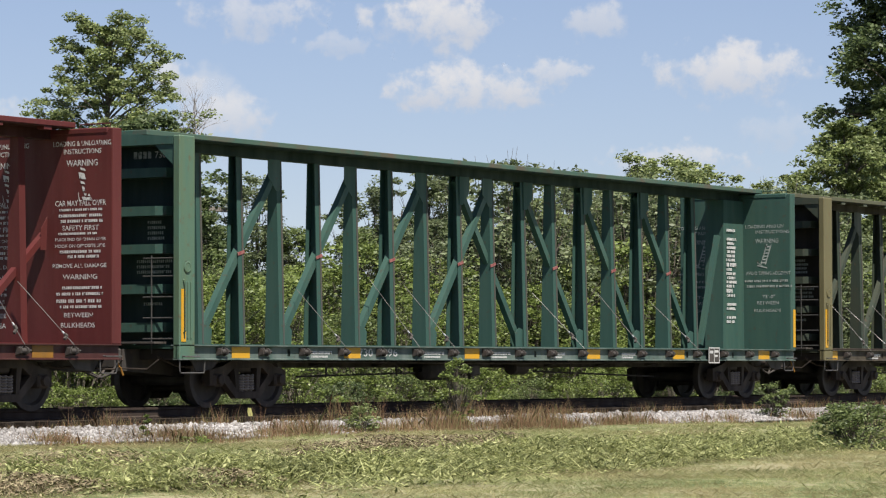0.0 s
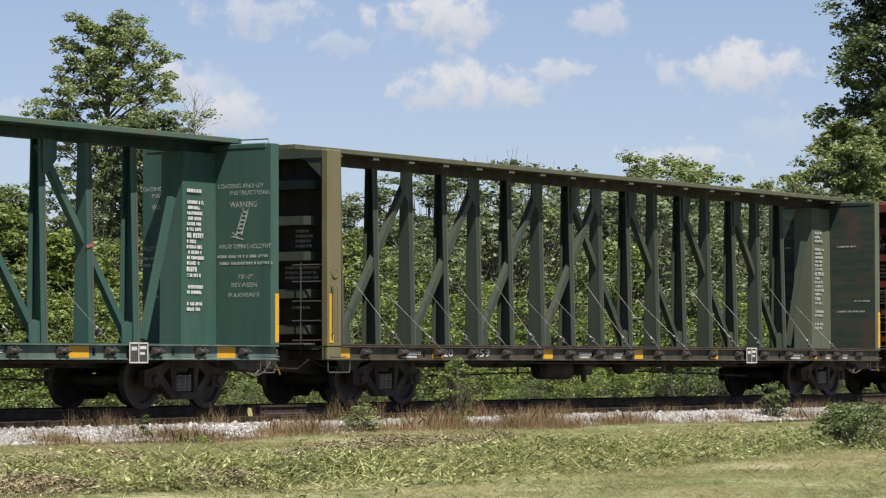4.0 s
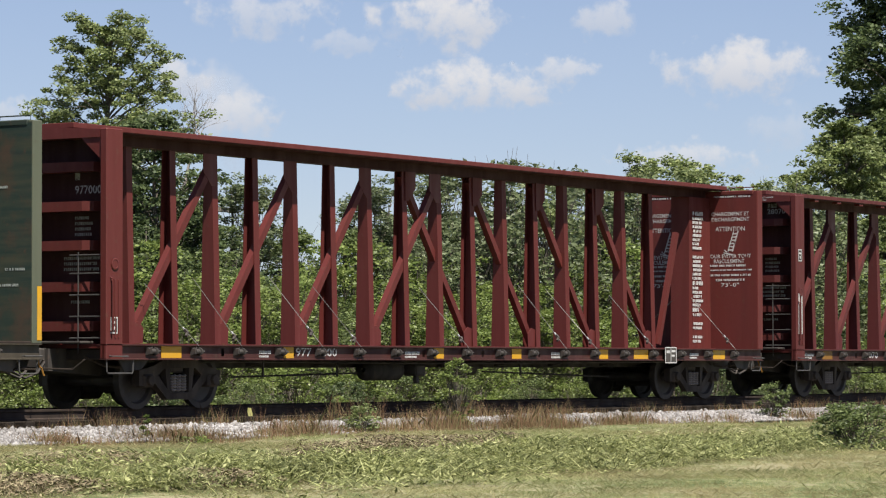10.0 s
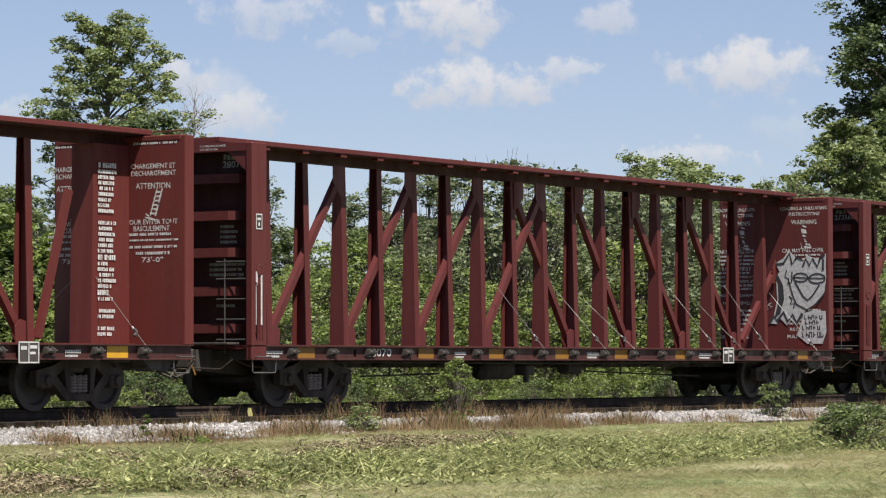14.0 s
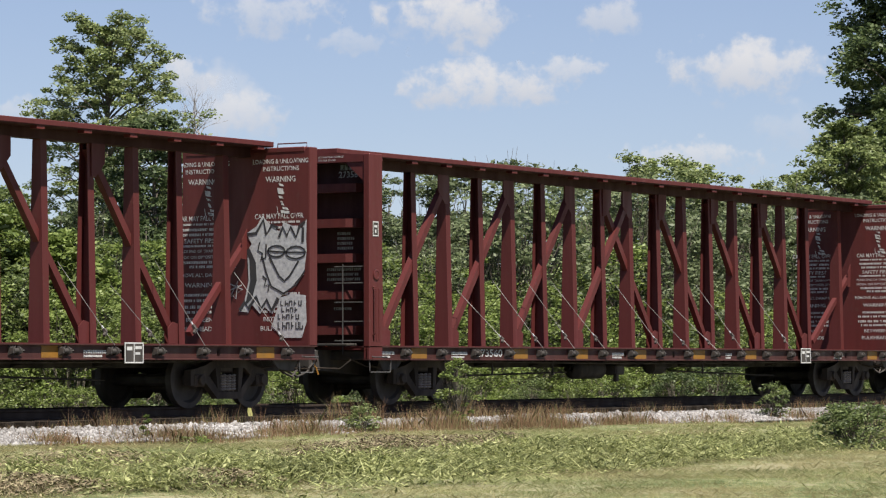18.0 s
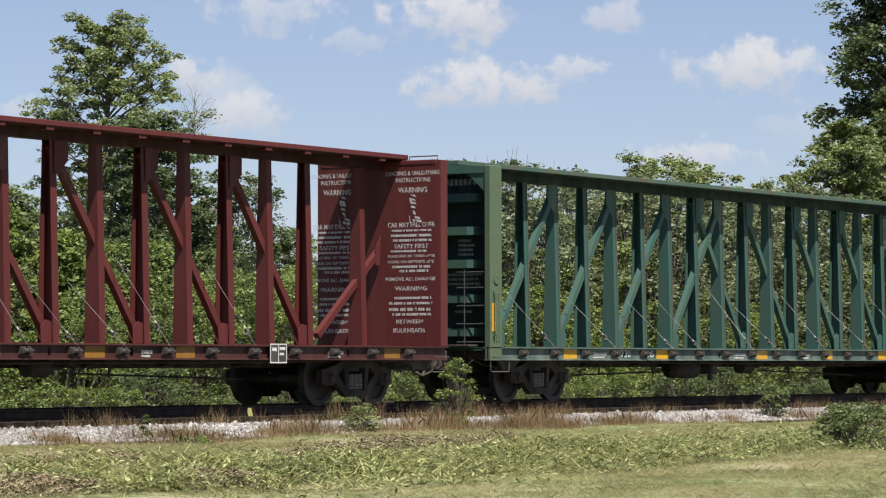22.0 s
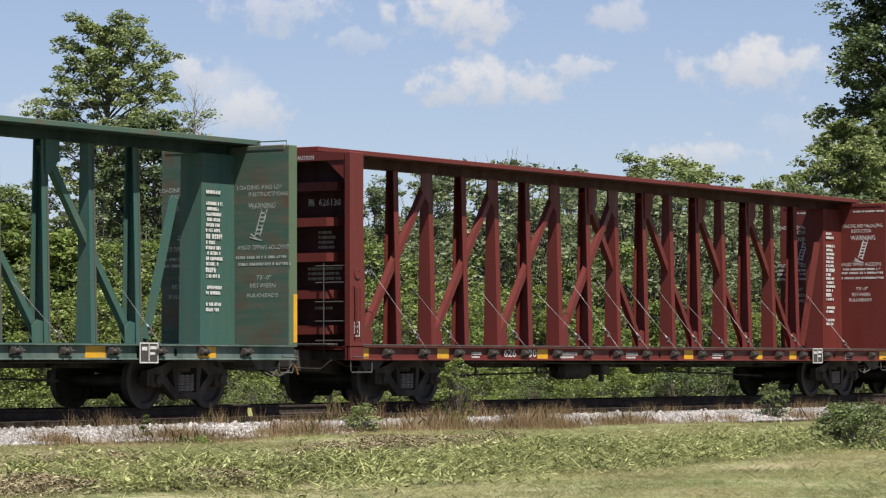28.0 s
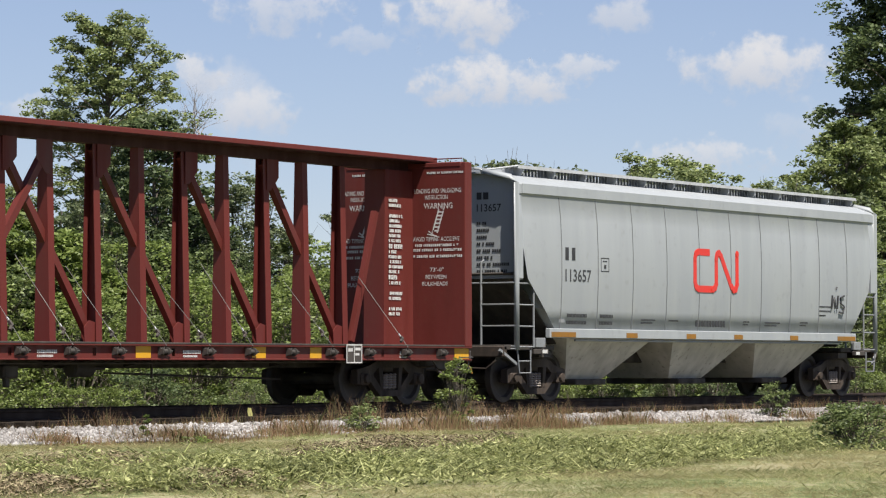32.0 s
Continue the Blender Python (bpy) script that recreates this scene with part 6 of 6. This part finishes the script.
def build_train():
    flatcar(18.77, dict(long=23.23, chord=-0.12, brackets=True, seed=1, open_end=True, sill=SILL_RED, body=RED_DARK, label="dark red centre-beam flatcar with white bulkhead lettering", strip=AMBER, yellow=yellows((1.7, 5.4, 7.8, 10.2, 12.8, 15.2, 21.3)), placard=17.8, pictogram=3.44, panel_lines=WARN_EN, cables=0.6))
    flatcar(43.56, dict(long=23.0, chord=0.08, sheet=SHADE_GREEN, post_edge=RUBBED, dabs=True, sill=SILL_GREEN, seed=2, ink=WHITE_WORN, body=GREEN, label="sea-green centre-beam flatcar with steel tie-down cables", yellow=yellows((1.81, 5.22, 9.29, 13.94, 17.55, 21.53)), placard=19.0, pictogram=2.92, panel_lines=WARN_OLD, column_lines=2.65, column_from=0.5, column=MINT, chord_paint=CHORD_GREEN,
                        yellow_post=(1.1, 1.98), cables=0.45, sill_words=(("730", 5.43, 0.45), ("896", 6.21, 0.49)), sill_bars=((3.93, 0.64), (7.6, 0.7), (10.0, 0.7), (12.2, 0.6), (15.1, 0.6)), end_words=[(None, -0.13, 4.21, 0.40, 0.12), ("73089", -0.58, 4.21, 0.40, 0.12), *END_BARS]))
    flatcar(68.06, dict(long=23.14, chord=-0.08, sheet=SHADE_BROWN, far_post=OLIVE_PALE, column_ink=WHITE_WORN, chord_paint=OLIVE_DULL, post_edge=RUBBED, brackets=True, seed=3, deck_edge=RUSTY, bracket=OLIVE_PALE, sill=SILL_BROWN, ink=WHITE_WORN, body=OLIVE, label="dark olive centre-beam flatcar, faded and rusty", column=OLIVE_LIGHT, end_post=OLIVE_PALE, strip=YELLOW, yellow=yellows((0.6, 3.71, 7.77, 11.46, 14.8, 19.64), 0.36), placard=16.41, panel_lines=WARN_DIM, column_lines=2.7, column_from=0.4, panel=PANEL_OLIVE,
                        yellow_post=(1.1, 1.98), cables=0.9, sill_words=(("720", 3.75, 0.5), ("559", 5.0, 0.58)), sill_bars=((2.43, 0.7), (9.0, 0.5), (10.4, 0.4), (18.4, 0.75), (20.3, 0.3), (21.2, 0.3)), end_words=END_BARS))
    flatcar(92.83, dict(long=23.33, seed=4, tag_plate=1.22, sill=SILL_RED, body=RED, label="oxide red centre-beam flatcar with French lettering", yellow=[(1.8, 0.55), (5.18, 0.3), (10.06, 0.35), (12.88, 0.35), (16.3, 0.35), (17.86, 0.6), (21.34, 0.55)], placard=19.0, pictogram=3.16, panel_lines=WARN_FR, column_lines=2.9, cables=0.7,
                        sill_words=(("977", 5.4, 0.48), ("000", 6.2, 0.48)), sill_bars=((4.3, 0.35), (8.9, 0.5), (14.2, 0.5), (20.0, 0.4)), end_words=[(None, -0.43, 3.75, 0.14, 0.13), ("977000", -0.43, 3.52, 0.55, 0.14), *END_BARS]))
    flatcar(117.83, dict(long=22.90, chord=-0.12, rail_words=(("NO WALKING SURFACE", -0.29, 4.495, 0.55, 0.035), ("ON TOP OF CAR", -0.29, 4.435, 0.38, 0.035)), brackets=True, seed=5, open_end=True, bracket=RED, tag_plate=3.05, sill=SILL_RED, body=RED_DARK, label="dark red centre-beam flatcar with painted graffiti on its bulkhead", strip=AMBER, yellow=yellows((1.7, 5.6, 8.1, 10.6, 13.0, 15.6, 21.4)), placard=17.6, pictogram=3.44, panel_lines=WARN_EN, cables=0.6, bright_grip=True,
                         sill_words=(("28070", 3.6, 0.83),), sill_bars=((0.4, 0.6), (6.6, 0.4), (11.6, 0.5), (16.4, 0.6)), end_words=[(None, -0.5, 4.29, 0.25, 0.10), ("28070", -0.48, 4.15, 0.46, 0.12), *END_BARS]))
    graffiti(FLEET[-1][0])
    flatcar(142.39, dict(long=23.30, rail_words=(("NO WALKING SURFACE", -0.29, 4.495, 0.55, 0.035), ("ON TOP OF CAR", -0.29, 4.435, 0.38, 0.035)), brackets=True, seed=6, open_end=True, tag_plate=3.05, sill=SILL_RED, body=RED_DARK, label="dark red centre-beam flatcar with white bulkhead lettering", strip=AMBER, yellow=yellows((1.74, 5.39, 7.75, 10.18, 12.78, 15.2, 21.48)), placard=17.76, pictogram=3.44, panel_lines=WARN_EN, cables=0.6,
                         sill_words=(("273560", 3.75, 0.95),), sill_bars=((0.2, 0.7), (2.86, 0.57), (9.0, 0.5), (14.0, 0.3), (19.4, 0.5)), end_words=[(None, -0.5, 4.29, 0.27, 0.10), ("273560", -0.46, 4.15, 0.51, 0.12), *END_BARS]))
    flatcar(167.22, dict(long=23.48, chord=0.1, sheet=SHADE_GREEN, far_post=MOSS, column=MOSS, chord_paint=CHORD_GREEN, post_edge=RUBBED, sill=SILL_GREEN, seed=7, panel=PANEL_STAINED, end_post=GREEN_FADED, ink=WHITE_WORN, body=GREEN_FADED, label="faded sea-green centre-beam flatcar with rust stains", yellow=yellows((3.13, 6.96, 11.57, 14.88, 17.9, 20.9)), placard=19.2, pictogram=2.92, panel_lines=WARN_OLD, column_lines=2.65, column_from=0.5,
                         yellow_post=(1.35, 1.9), cables=0.4, sill_words=(("730", 5.2, 0.4), ("66", 6.2, 0.4)), sill_bars=((4.03, 0.6), (10.2, 0.6), (13.5, 0.5)), end_words=[(None, -0.13, 4.21, 0.85, 0.12), *END_BARS]))
    flatcar(192.37, dict(long=23.03, chord=0.13, rail_words=(("CAUTION", -0.17, 4.43, 0.44, 0.08),), seed=8, deck_edge=BLACK_STEEL, tag_plate=1.22, body=RED_BRIGHT, label="red-brown centre-beam flatcar with white safety lettering", yellow=[(0.41, 0.5), (3.18, 0.4), (6.83, 0.4), (12.92, 0.4), (16.17, 0.4), (17.89, 0.35), (22.74, 0.5)], placard=18.98, pictogram=3.17, panel_lines=WARN_CN, column_lines=2.7, column_from=0.5, cables=0.6,
                         sill_words=(("626", 5.37, 0.46), ("130", 6.2, 0.4)), sill_bars=((4.19, 0.36), (7.5, 0.7), (10.2, 0.5), (14.0, 0.5), (20.6, 0.3)), end_words=[(None, -0.21, 3.61, 0.18, 0.13), ("626130", -0.44, 3.61, 0.48, 0.13), *END_BARS]))
    hopper(217.0)


def hopper(base):
    """Covered grain hopper; local x from its first end platform."""
    car = thing("hopper_car", "light grey covered grain hopper with curved sides and roof walkway", "railway car", "train cars")
    FLEET.append((car, base))
    L0, L1 = 0.06, 16.4
    # curved body: section from roof to sill
    side = [(0.55, 4.50), (0.95, 4.44), (1.34, 4.30), (1.40, 4.24), (1.40, 4.06), (1.385, 4.03), (1.43, 3.6), (1.455, 3.0), (1.455, 2.4), (1.43, 1.8), (1.39, 1.40)]
    ring = [(-a, z) for a, z in side] + [(a, z) for a, z in side[::-1]]
    s = Shape()
    B0, B1 = L0 + 0.16, L1 - 0.30
    xs = [(B0, 0.999), (B0 + 0.02, 1.0), (B1 - 0.02, 1.0), (B1, 0.999)]
    n = len(ring)

    def cut(x, z):
        """Where the body starts at height z: the ends slope in below."""
        if x < 8:
            return x + max(0.0, (2.55 - z)) * 1.15
        return x - max(0.0, (2.55 - z)) * 0.9
    for x, k in xs:
        for a, z in ring:
            s.v.append((cut(x, z), a * k, z))
    for i in range(len(xs) - 1):
        for j in range(n):
            q = (j + 1) % n
            s.f.append((i * n + j, i * n + q, (i + 1) * n + q, (i + 1) * n + j))
    s.f.append(tuple(range(n)))
    s.f.append(tuple(range((len(xs) - 1) * n, len(xs) * n))[::-1])
    body = part("body", s, GREY_PAINT, car)
    curved = [(k < len(xs) * n - n and 5 <= min(k % n, n - 2 - k % n) < 10) for k in range(len(s.f))]
    body.data.polygons.foreach_set("use_smooth", curved)
    for d, x in ((-1, L0), (1, L1)):
        rim = [(a, z) for a, z in side if z >= 2.4]
        arch = [(-a, z) for a, z in rim[::-1]] + [(a, z) for a, z in rim] + [(a - 0.03, z - 0.03) for a, z in rim[::-1]] + [(0.03 - a, z - 0.03) for a, z in rim]
        part("end_hood", Shape().slab([(x, a, z) for a, z in arch][::-d], (-d, 0, 0), 0.158 if d < 0 else 0.298), GREY_PAINT, body)
    for d, x in ((-1, B0), (1, B1)):
        top = [(-a, z) for a, z in side if z >= 2.4] + [(a, z) for a, z in side[::-1] if z >= 2.4]
        part("end_plate", Shape().slab([(x + d * 0.004, a * 0.985, z) for a, z in top][::d], (d, 0, 0), 0.012), GREY_PAINT, body)
    # side seams
    for i in range(10):
        x = 1.70 + i * 1.455
        seam = Shape().tube([(x, -a - 0.002, z) for a, z in side[5:]], 0.011, 5)
        part("seam", seam, SEAM_GREY, body)
    part("side_rail", Shape().box(L0 + 0.2, L1 - 0.1, -1.42, -1.395, 4.06, 4.26, 0.008), GREY_PAINT, body)
    # slope sheets and end frame
    for d, x in ((1, L0), (-1, L1)):
        for q in (-1, 1):
            part("corner_post", Shape().tube([(x - d * 0.02, q * 0.62, 4.52), (x - d * 0.02, q * 1.28, 4.38), (x - d * 0.02, q * 1.41, 4.26), (x - d * 0.02, q * 1.41, 2.4), (x - d * 0.02, q * 1.41, 1.0)], 0.055, 8), GREY_PAINT, car, smooth=True)
        part("end_platform", Shape().box(min(x - d * 0.3, x + d * 1.6), max(x - d * 0.3, x + d * 1.6), -1.3, 1.3, 1.0, 1.1, 0.01), BLACK_STEEL, car)
        # Black steel in place of grey puts the end's deep shade into the colour.
        part("slope_sheet", Shape().slab([(x + d * 0.1, -1.25, 2.5), (x + d * 0.1, 1.25, 2.5), (x + d * 1.75, 1.25, 1.12), (x + d * 1.75, -1.25, 1.12)][::d], (d * 0.6, 0, 0.7), 0.03), BLACK_STEEL, car)
        out = x - d * 0.06
        rails = Shape().tube([(out, -0.62, 1.02), (out, -0.62, 2.72), (out + d * 0.1, -0.62, 2.76)], 0.022, 6).tube([(x + d * 0.62, -1.41, 1.06), (x + d * 0.62, -1.41, 2.32)], 0.02, 6).tube([(out, -1.41, 1.02), (out, -0.62, 1.02)], 0.02, 6)
        lad = part("ladder", rails, LADDER_GREY, car, "grey tubular steel ladder")
        for z in (1.06, 1.46, 1.88, 2.30):
            part("rung", Shape().tube([(x, -1.41, z), (x + d * 0.64, -1.41, z)], 0.016, 5), LADDER_GREY, lad)
            part("rung", Shape().tube([(out, -1.41, z + 0.01), (out, -0.60, z + 0.01)], 0.016, 5), LADDER_GREY, lad)
        part("end_hand_rail", Shape().tube([(out, -0.62, 2.31), (out, 1.35, 2.31)], 0.016, 5), LADDER_GREY, lad)
        part("stirrup_step", Shape().tube([(x, -1.41, 1.0), (x + d * 0.08, -1.41, 0.55), (x + d * 0.50, -1.41, 0.55), (x + d * 0.50, -1.41, 1.0)], 0.018, 5).tube([(x + d * 0.03, -1.41, 0.78), (x + d * 0.50, -1.41, 0.78)], 0.014, 5), LADDER_GREY, car)
        part("brace", Shape().bar((x - d * 0.4, -1.25, 1.0), (x + d * 0.05, -1.36, 0.72), 0.05, 0.05), LADDER_GREY, car)
        part("side_step", Shape().box(min(x + d * 0.6, x + d * 1.15), max(x + d * 0.6, x + d * 1.15), -1.44, -1.36, 0.92, 1.02, 0.01), BLACK_STEEL, car)
        part("step_plate", Shape().box(min(x + d * 0.9, x + d * 1.1), max(x + d * 0.92, x + d * 1.08), -1.452, -1.442, 0.935, 1.005), WHITE_PLAIN, car, "small white plate")
        part("bracket", Shape().box(min(x + d * 0.75, x + d * 1.1), max(x + d * 0.75, x + d * 1.1), -1.40, -1.30, 1.05, 1.24, 0.01), LADDER_GREY, car)
        part("end_sill", Shape().box(min(x - d * 0.35, x - d * 0.2), max(x - d * 0.35, x - d * 0.2), -1.3, 1.3, 0.86, 1.08, 0.02), TRUCK_STEEL, car)
        add_coupler(car, x - d * 0.35, -d)
    # side sill with reflectors
    sill = part("side_sill", Shape().box(1.21, 15.25, -1.47, -1.36, 1.24, 1.43, 0.012).box(1.21, 15.25, 1.36, 1.47, 1.24, 1.43, 0.012), GREY_PAINT, car)
    for x, w in ((1.74, 0.95), (4.52, 0.46), (7.1, 0.42), (9.28, 0.40), (12.0, 0.40), (14.72, 0.95)):
        part("reflector", Shape().box(x - w / 2, x + w / 2, -1.478, -1.471, 1.26, 1.36), AMBER, sill, "amber reflector strip")
    part("pipe", Shape().tube([(2.3, -1.40, 1.20), (14.5, -1.40, 1.20)], 0.025, 6), GREY_PAINT, car)
    # discharge hoppers
    for k in range(3):
        a, b = (2.05, 6.5, 10.3)[k], (5.6, 9.9, 14.0)[k]
        m = (a + b) / 2
        t = Shape()
        top = [(a, -1.36, 1.25), (b, -1.36, 1.25), (b, 1.36, 1.25), (a, 1.36, 1.25)]
        low = [(m - 0.75, -0.72, 0.42), (m + 0.75, -0.72, 0.42), (m + 0.75, 0.72, 0.42), (m - 0.75, 0.72, 0.42)]
        t.add(top + low, [(0, 1, 5, 4), (1, 2, 6, 5), (2, 3, 7, 6), (3, 0, 4, 7), (4, 5, 6, 7), (3, 2, 1, 0)])
        h = part("discharge_hopper", t, GREY_DIRTY_BOUNCE, car, "grimy grey sloping discharge hopper, coloured lighter for ground-bounced light")
        part("gate", Shape().box(m - 0.62, m + 0.62, -0.9, 0.9, 0.30, 0.42, 0.02), BLACK_STEEL, h)
    part("centre_sill", Shape().box(-0.3, L1 + 0.3, -0.3, 0.3, 0.75, 1.0, 0.02), BLACK_STEEL, car)
    # roof walkway
    for q in (-1, 1):
        deck = part("walkway", Shape().box(0.9, L1 + 0.02, min(q * 0.50, q * 0.92), max(q * 0.50, q * 0.92), 4.625, 4.645).box(0.9, L1 + 0.02, q * 0.92 - 0.012, q * 0.92 + 0.012, 4.60, 4.665), GREY_STEEL, car, "grey steel grating walkway")
        for i in range(13):
            x = 1.1 + i * 1.262
            part("bracket", Shape().slab([(x, q * 0.90, 4.62), (x, q * 0.50, 4.62), (x, q * 0.50, 4.48), (x, q * 0.84, 4.45), (x, q * 0.90, 4.52)][:: q], (1, 0, 0), 0.05), GREY_STEEL, deck)
        bars_of = Shape()
        for i in range(118):
            x = 1.0 + i * 0.13
            bars_of.box(x, x + 0.035, min(q * 0.70, q * 0.74), max(q * 0.70, q * 0.74), 4.47, 4.62)
        tagged(part("grating", bars_of, LADDER_GREY, deck, "close row of small grey grating bars"), kind="stuff")
    part("crossover", Shape().box(L1 - 0.25, L1 + 0.12, -0.9, 0.9, 4.60, 4.63).box(-0.05, 0.3, -0.5, 0.5, 4.56, 4.59), GREY_STEEL, car, "grey steel grating crossover")
    part("end_rail", Shape().tube([(0.9, -0.92, 4.65), (0.3, -0.80, 4.57), (-0.02, -0.62, 4.53)], 0.02, 6), GREY_STEEL, car)
    part("trough_hatch", Shape().slab([(0.7, -0.34, 4.49), (0.7, 0.34, 4.49), (0.7, 0.30, 4.60), (0.7, -0.30, 4.60)], (1, 0, 0), 15.0), GREY_PAINT, car, "long roof loading hatch")
    for i in range(11):
        part("hatch_strap", Shape().box(1.3 + i * 1.38, 1.36 + i * 1.38, -0.40, 0.40, 4.47, 4.63, 0.008), GREY_STEEL, car)
    add_truck(car, 1.35)
    add_truck(car, 14.9)
    # markings
    def side_mark(x, z, w, h, mat, words=None, dy=0.004):
        y = -float(np.interp(z + h / 2, [q[1] for q in side[::-1]], [q[0] for q in side[::-1]])) - dy
        return near_marks(car, x, z, w, h, mat, words, y=y)
    side_mark(1.84, 2.80, 0.17, 0.25, BLACK_INK)
    side_mark(2.10, 2.80, 0.17, 0.25, BLACK_INK)
    side_mark(1.84, 2.37, 1.03, 0.25, BLACK_INK, "113657")
    for x, z, w, k in ((1.95, 1.66, 0.80, 0.07), (1.95, 1.52, 0.80, 0.07), (3.27, 1.66, 0.55, 0.07), (3.27, 1.52, 0.55, 0.07), (5.0, 1.62, 0.62, 0.03), (5.0, 1.56, 0.5, 0.03), (6.2, 1.62, 0.42, 0.03), (7.40, 1.52, 1.38, 0.15), (9.6, 1.63, 0.3, 0.03), (9.6, 1.57, 0.25, 0.03), (10.65, 1.62, 0.75, 0.03), (10.65, 1.56, 0.6, 0.03), (12.4, 1.64, 0.4, 0.03), (12.4, 1.58, 0.32, 0.03), (13.35, 2.02, 0.65, 0.03), (13.35, 1.92, 0.6, 0.03), (13.35, 1.82, 0.35, 0.03)):
        side_mark(x, z, w, k, BLACK_INK)
    part("placard", Shape().box(1.66, 1.88, -1.412, -1.408, 1.55, 1.74), LADDER_GREY, car, "small grey data plate")
    y0 = -1.460
    part("small_plate", Shape().box(3.27, 3.60, y0, y0 + 0.004, 2.60, 2.615).box(3.27, 3.60, y0, y0 + 0.004, 2.865, 2.88).box(3.27, 3.285, y0, y0 + 0.004, 2.615, 2.865).box(3.585, 3.60, y0, y0 + 0.004, 2.615, 2.865).box(3.35, 3.52, y0, y0 + 0.004, 2.80, 2.82).box(3.40, 3.48, y0, y0 + 0.004, 2.66, 2.74), BLACK_INK, car)
    # company mark: one continuous rounded red band
    y = -1.458
    path = [(8.16, 3.02), (7.64, 3.02), (7.54, 2.98), (7.5, 2.88), (7.5, 2.36), (7.54, 2.27), (7.64, 2.23), (8.30, 2.23), (8.40, 2.27), (8.45, 2.36), (8.45, 2.90), (8.50, 3.0), (8.58, 3.02), (8.68, 2.94), (9.14, 2.30), (9.24, 2.23), (9.34, 2.25), (9.40, 2.36), (9.40, 3.02)]
    path = [(x - 0.17 + (x - 8.45) * 0.02, z + 0.10) for x, z in path]
    mk = Shape()
    for i, ((xa, za), (xb, zb)) in enumerate(zip(path, path[1:])):
        mk.bar((xa, y, za), (xb, y, zb), 0.145, 0.004 + 0.0003 * i, (0, 1, 0))
        mk.disc([(-0.0065 - 0.0003 * i, 0.072), (0.0, 0.072)], (xb, y, zb), "y", 12)
    part("company_mark", mk, LOGO_RED, car, "red rounded company mark")
    g = Shape()
    for pts in ([(14.0, 2.3), (13.95, 2.0), (14.1, 2.25), (14.15, 2.0)], [(14.3, 2.3), (14.25, 2.0)], [(14.62, 2.3), (14.42, 2.25), (14.45, 2.12), (14.62, 2.05), (14.55, 1.9), (14.35, 1.92)], [(14.2, 2.45), (14.22, 2.5)]):
        g.tube([(x, -1.47, z) for x, z in pts], 0.022, 5)
    part("graffiti", g, BLACK_INK, car, "black sprayed scribble")
    def end_mark(shape, y, z):
        part("stencil", shape, BLACK_INK, car, at=facing((B0 - 0.022, y, z), (0, -1, 0), (0, 0, 1)))
    end_mark(bars([(0, 0, 0.11, 0.14), (0.15, 0, 0.12, 0.14)]), -0.40, 3.96)
    end_mark(lettering("113657", 0.56, 0.15, BLACK_INK), -0.40, 3.72)
    rng = random.Random(9)
    for i in range(8):
        w, q, row = (0.20, 0.30, 0.24, 0.36, 0.58, 0.34, 0.74, 0.68)[i], 0.0, []
        while q < w:
            k = rng.uniform(0.03, 0.045)
            row.append((q, 0, k, 0.06))
            q += k + (0.012 if rng.random() < 0.8 else 0.05)
        end_mark(bars(row), -0.40, 3.46 - i * 0.135)


# ---- build ----
build_ground()
build_track()
build_ballast()
build_clouds()
build_wood()
build_train()
build_field_plants()
build_rail_litter()


def motions():
    times = [k * 1.0 for k in range(33)]
    for car, base in FLEET:
        walk(car, [(t, pose(base - travelled(t), 0, 0)) for t in times])
    # wheels roll on the rail heads
    turns = [(k * 0.1, -math.degrees(travelled(k * 0.1) / WHEEL_R)) for k in range(321)]
    for w, x in WHEELSETS:
        walk(w, [(t, pose(x, 0, WHEEL_R, 0, a % 360.0, 0)) for t, a in turns])
    # clouds drift slowly
    k = CLOUD_FAR * math.pi / 180 * (15.445 / 1568)
    for ob, c in CLOUDS:
        face = facing((0, 0, 0), RIGHT, UP)
        a, b = c, c + RIGHT * (46 * k) + UP * (9 * k)
        walk(ob, [(0.0, Matrix.Translation(a) @ face), (32.0, Matrix.Translation(b) @ face)])


motions()
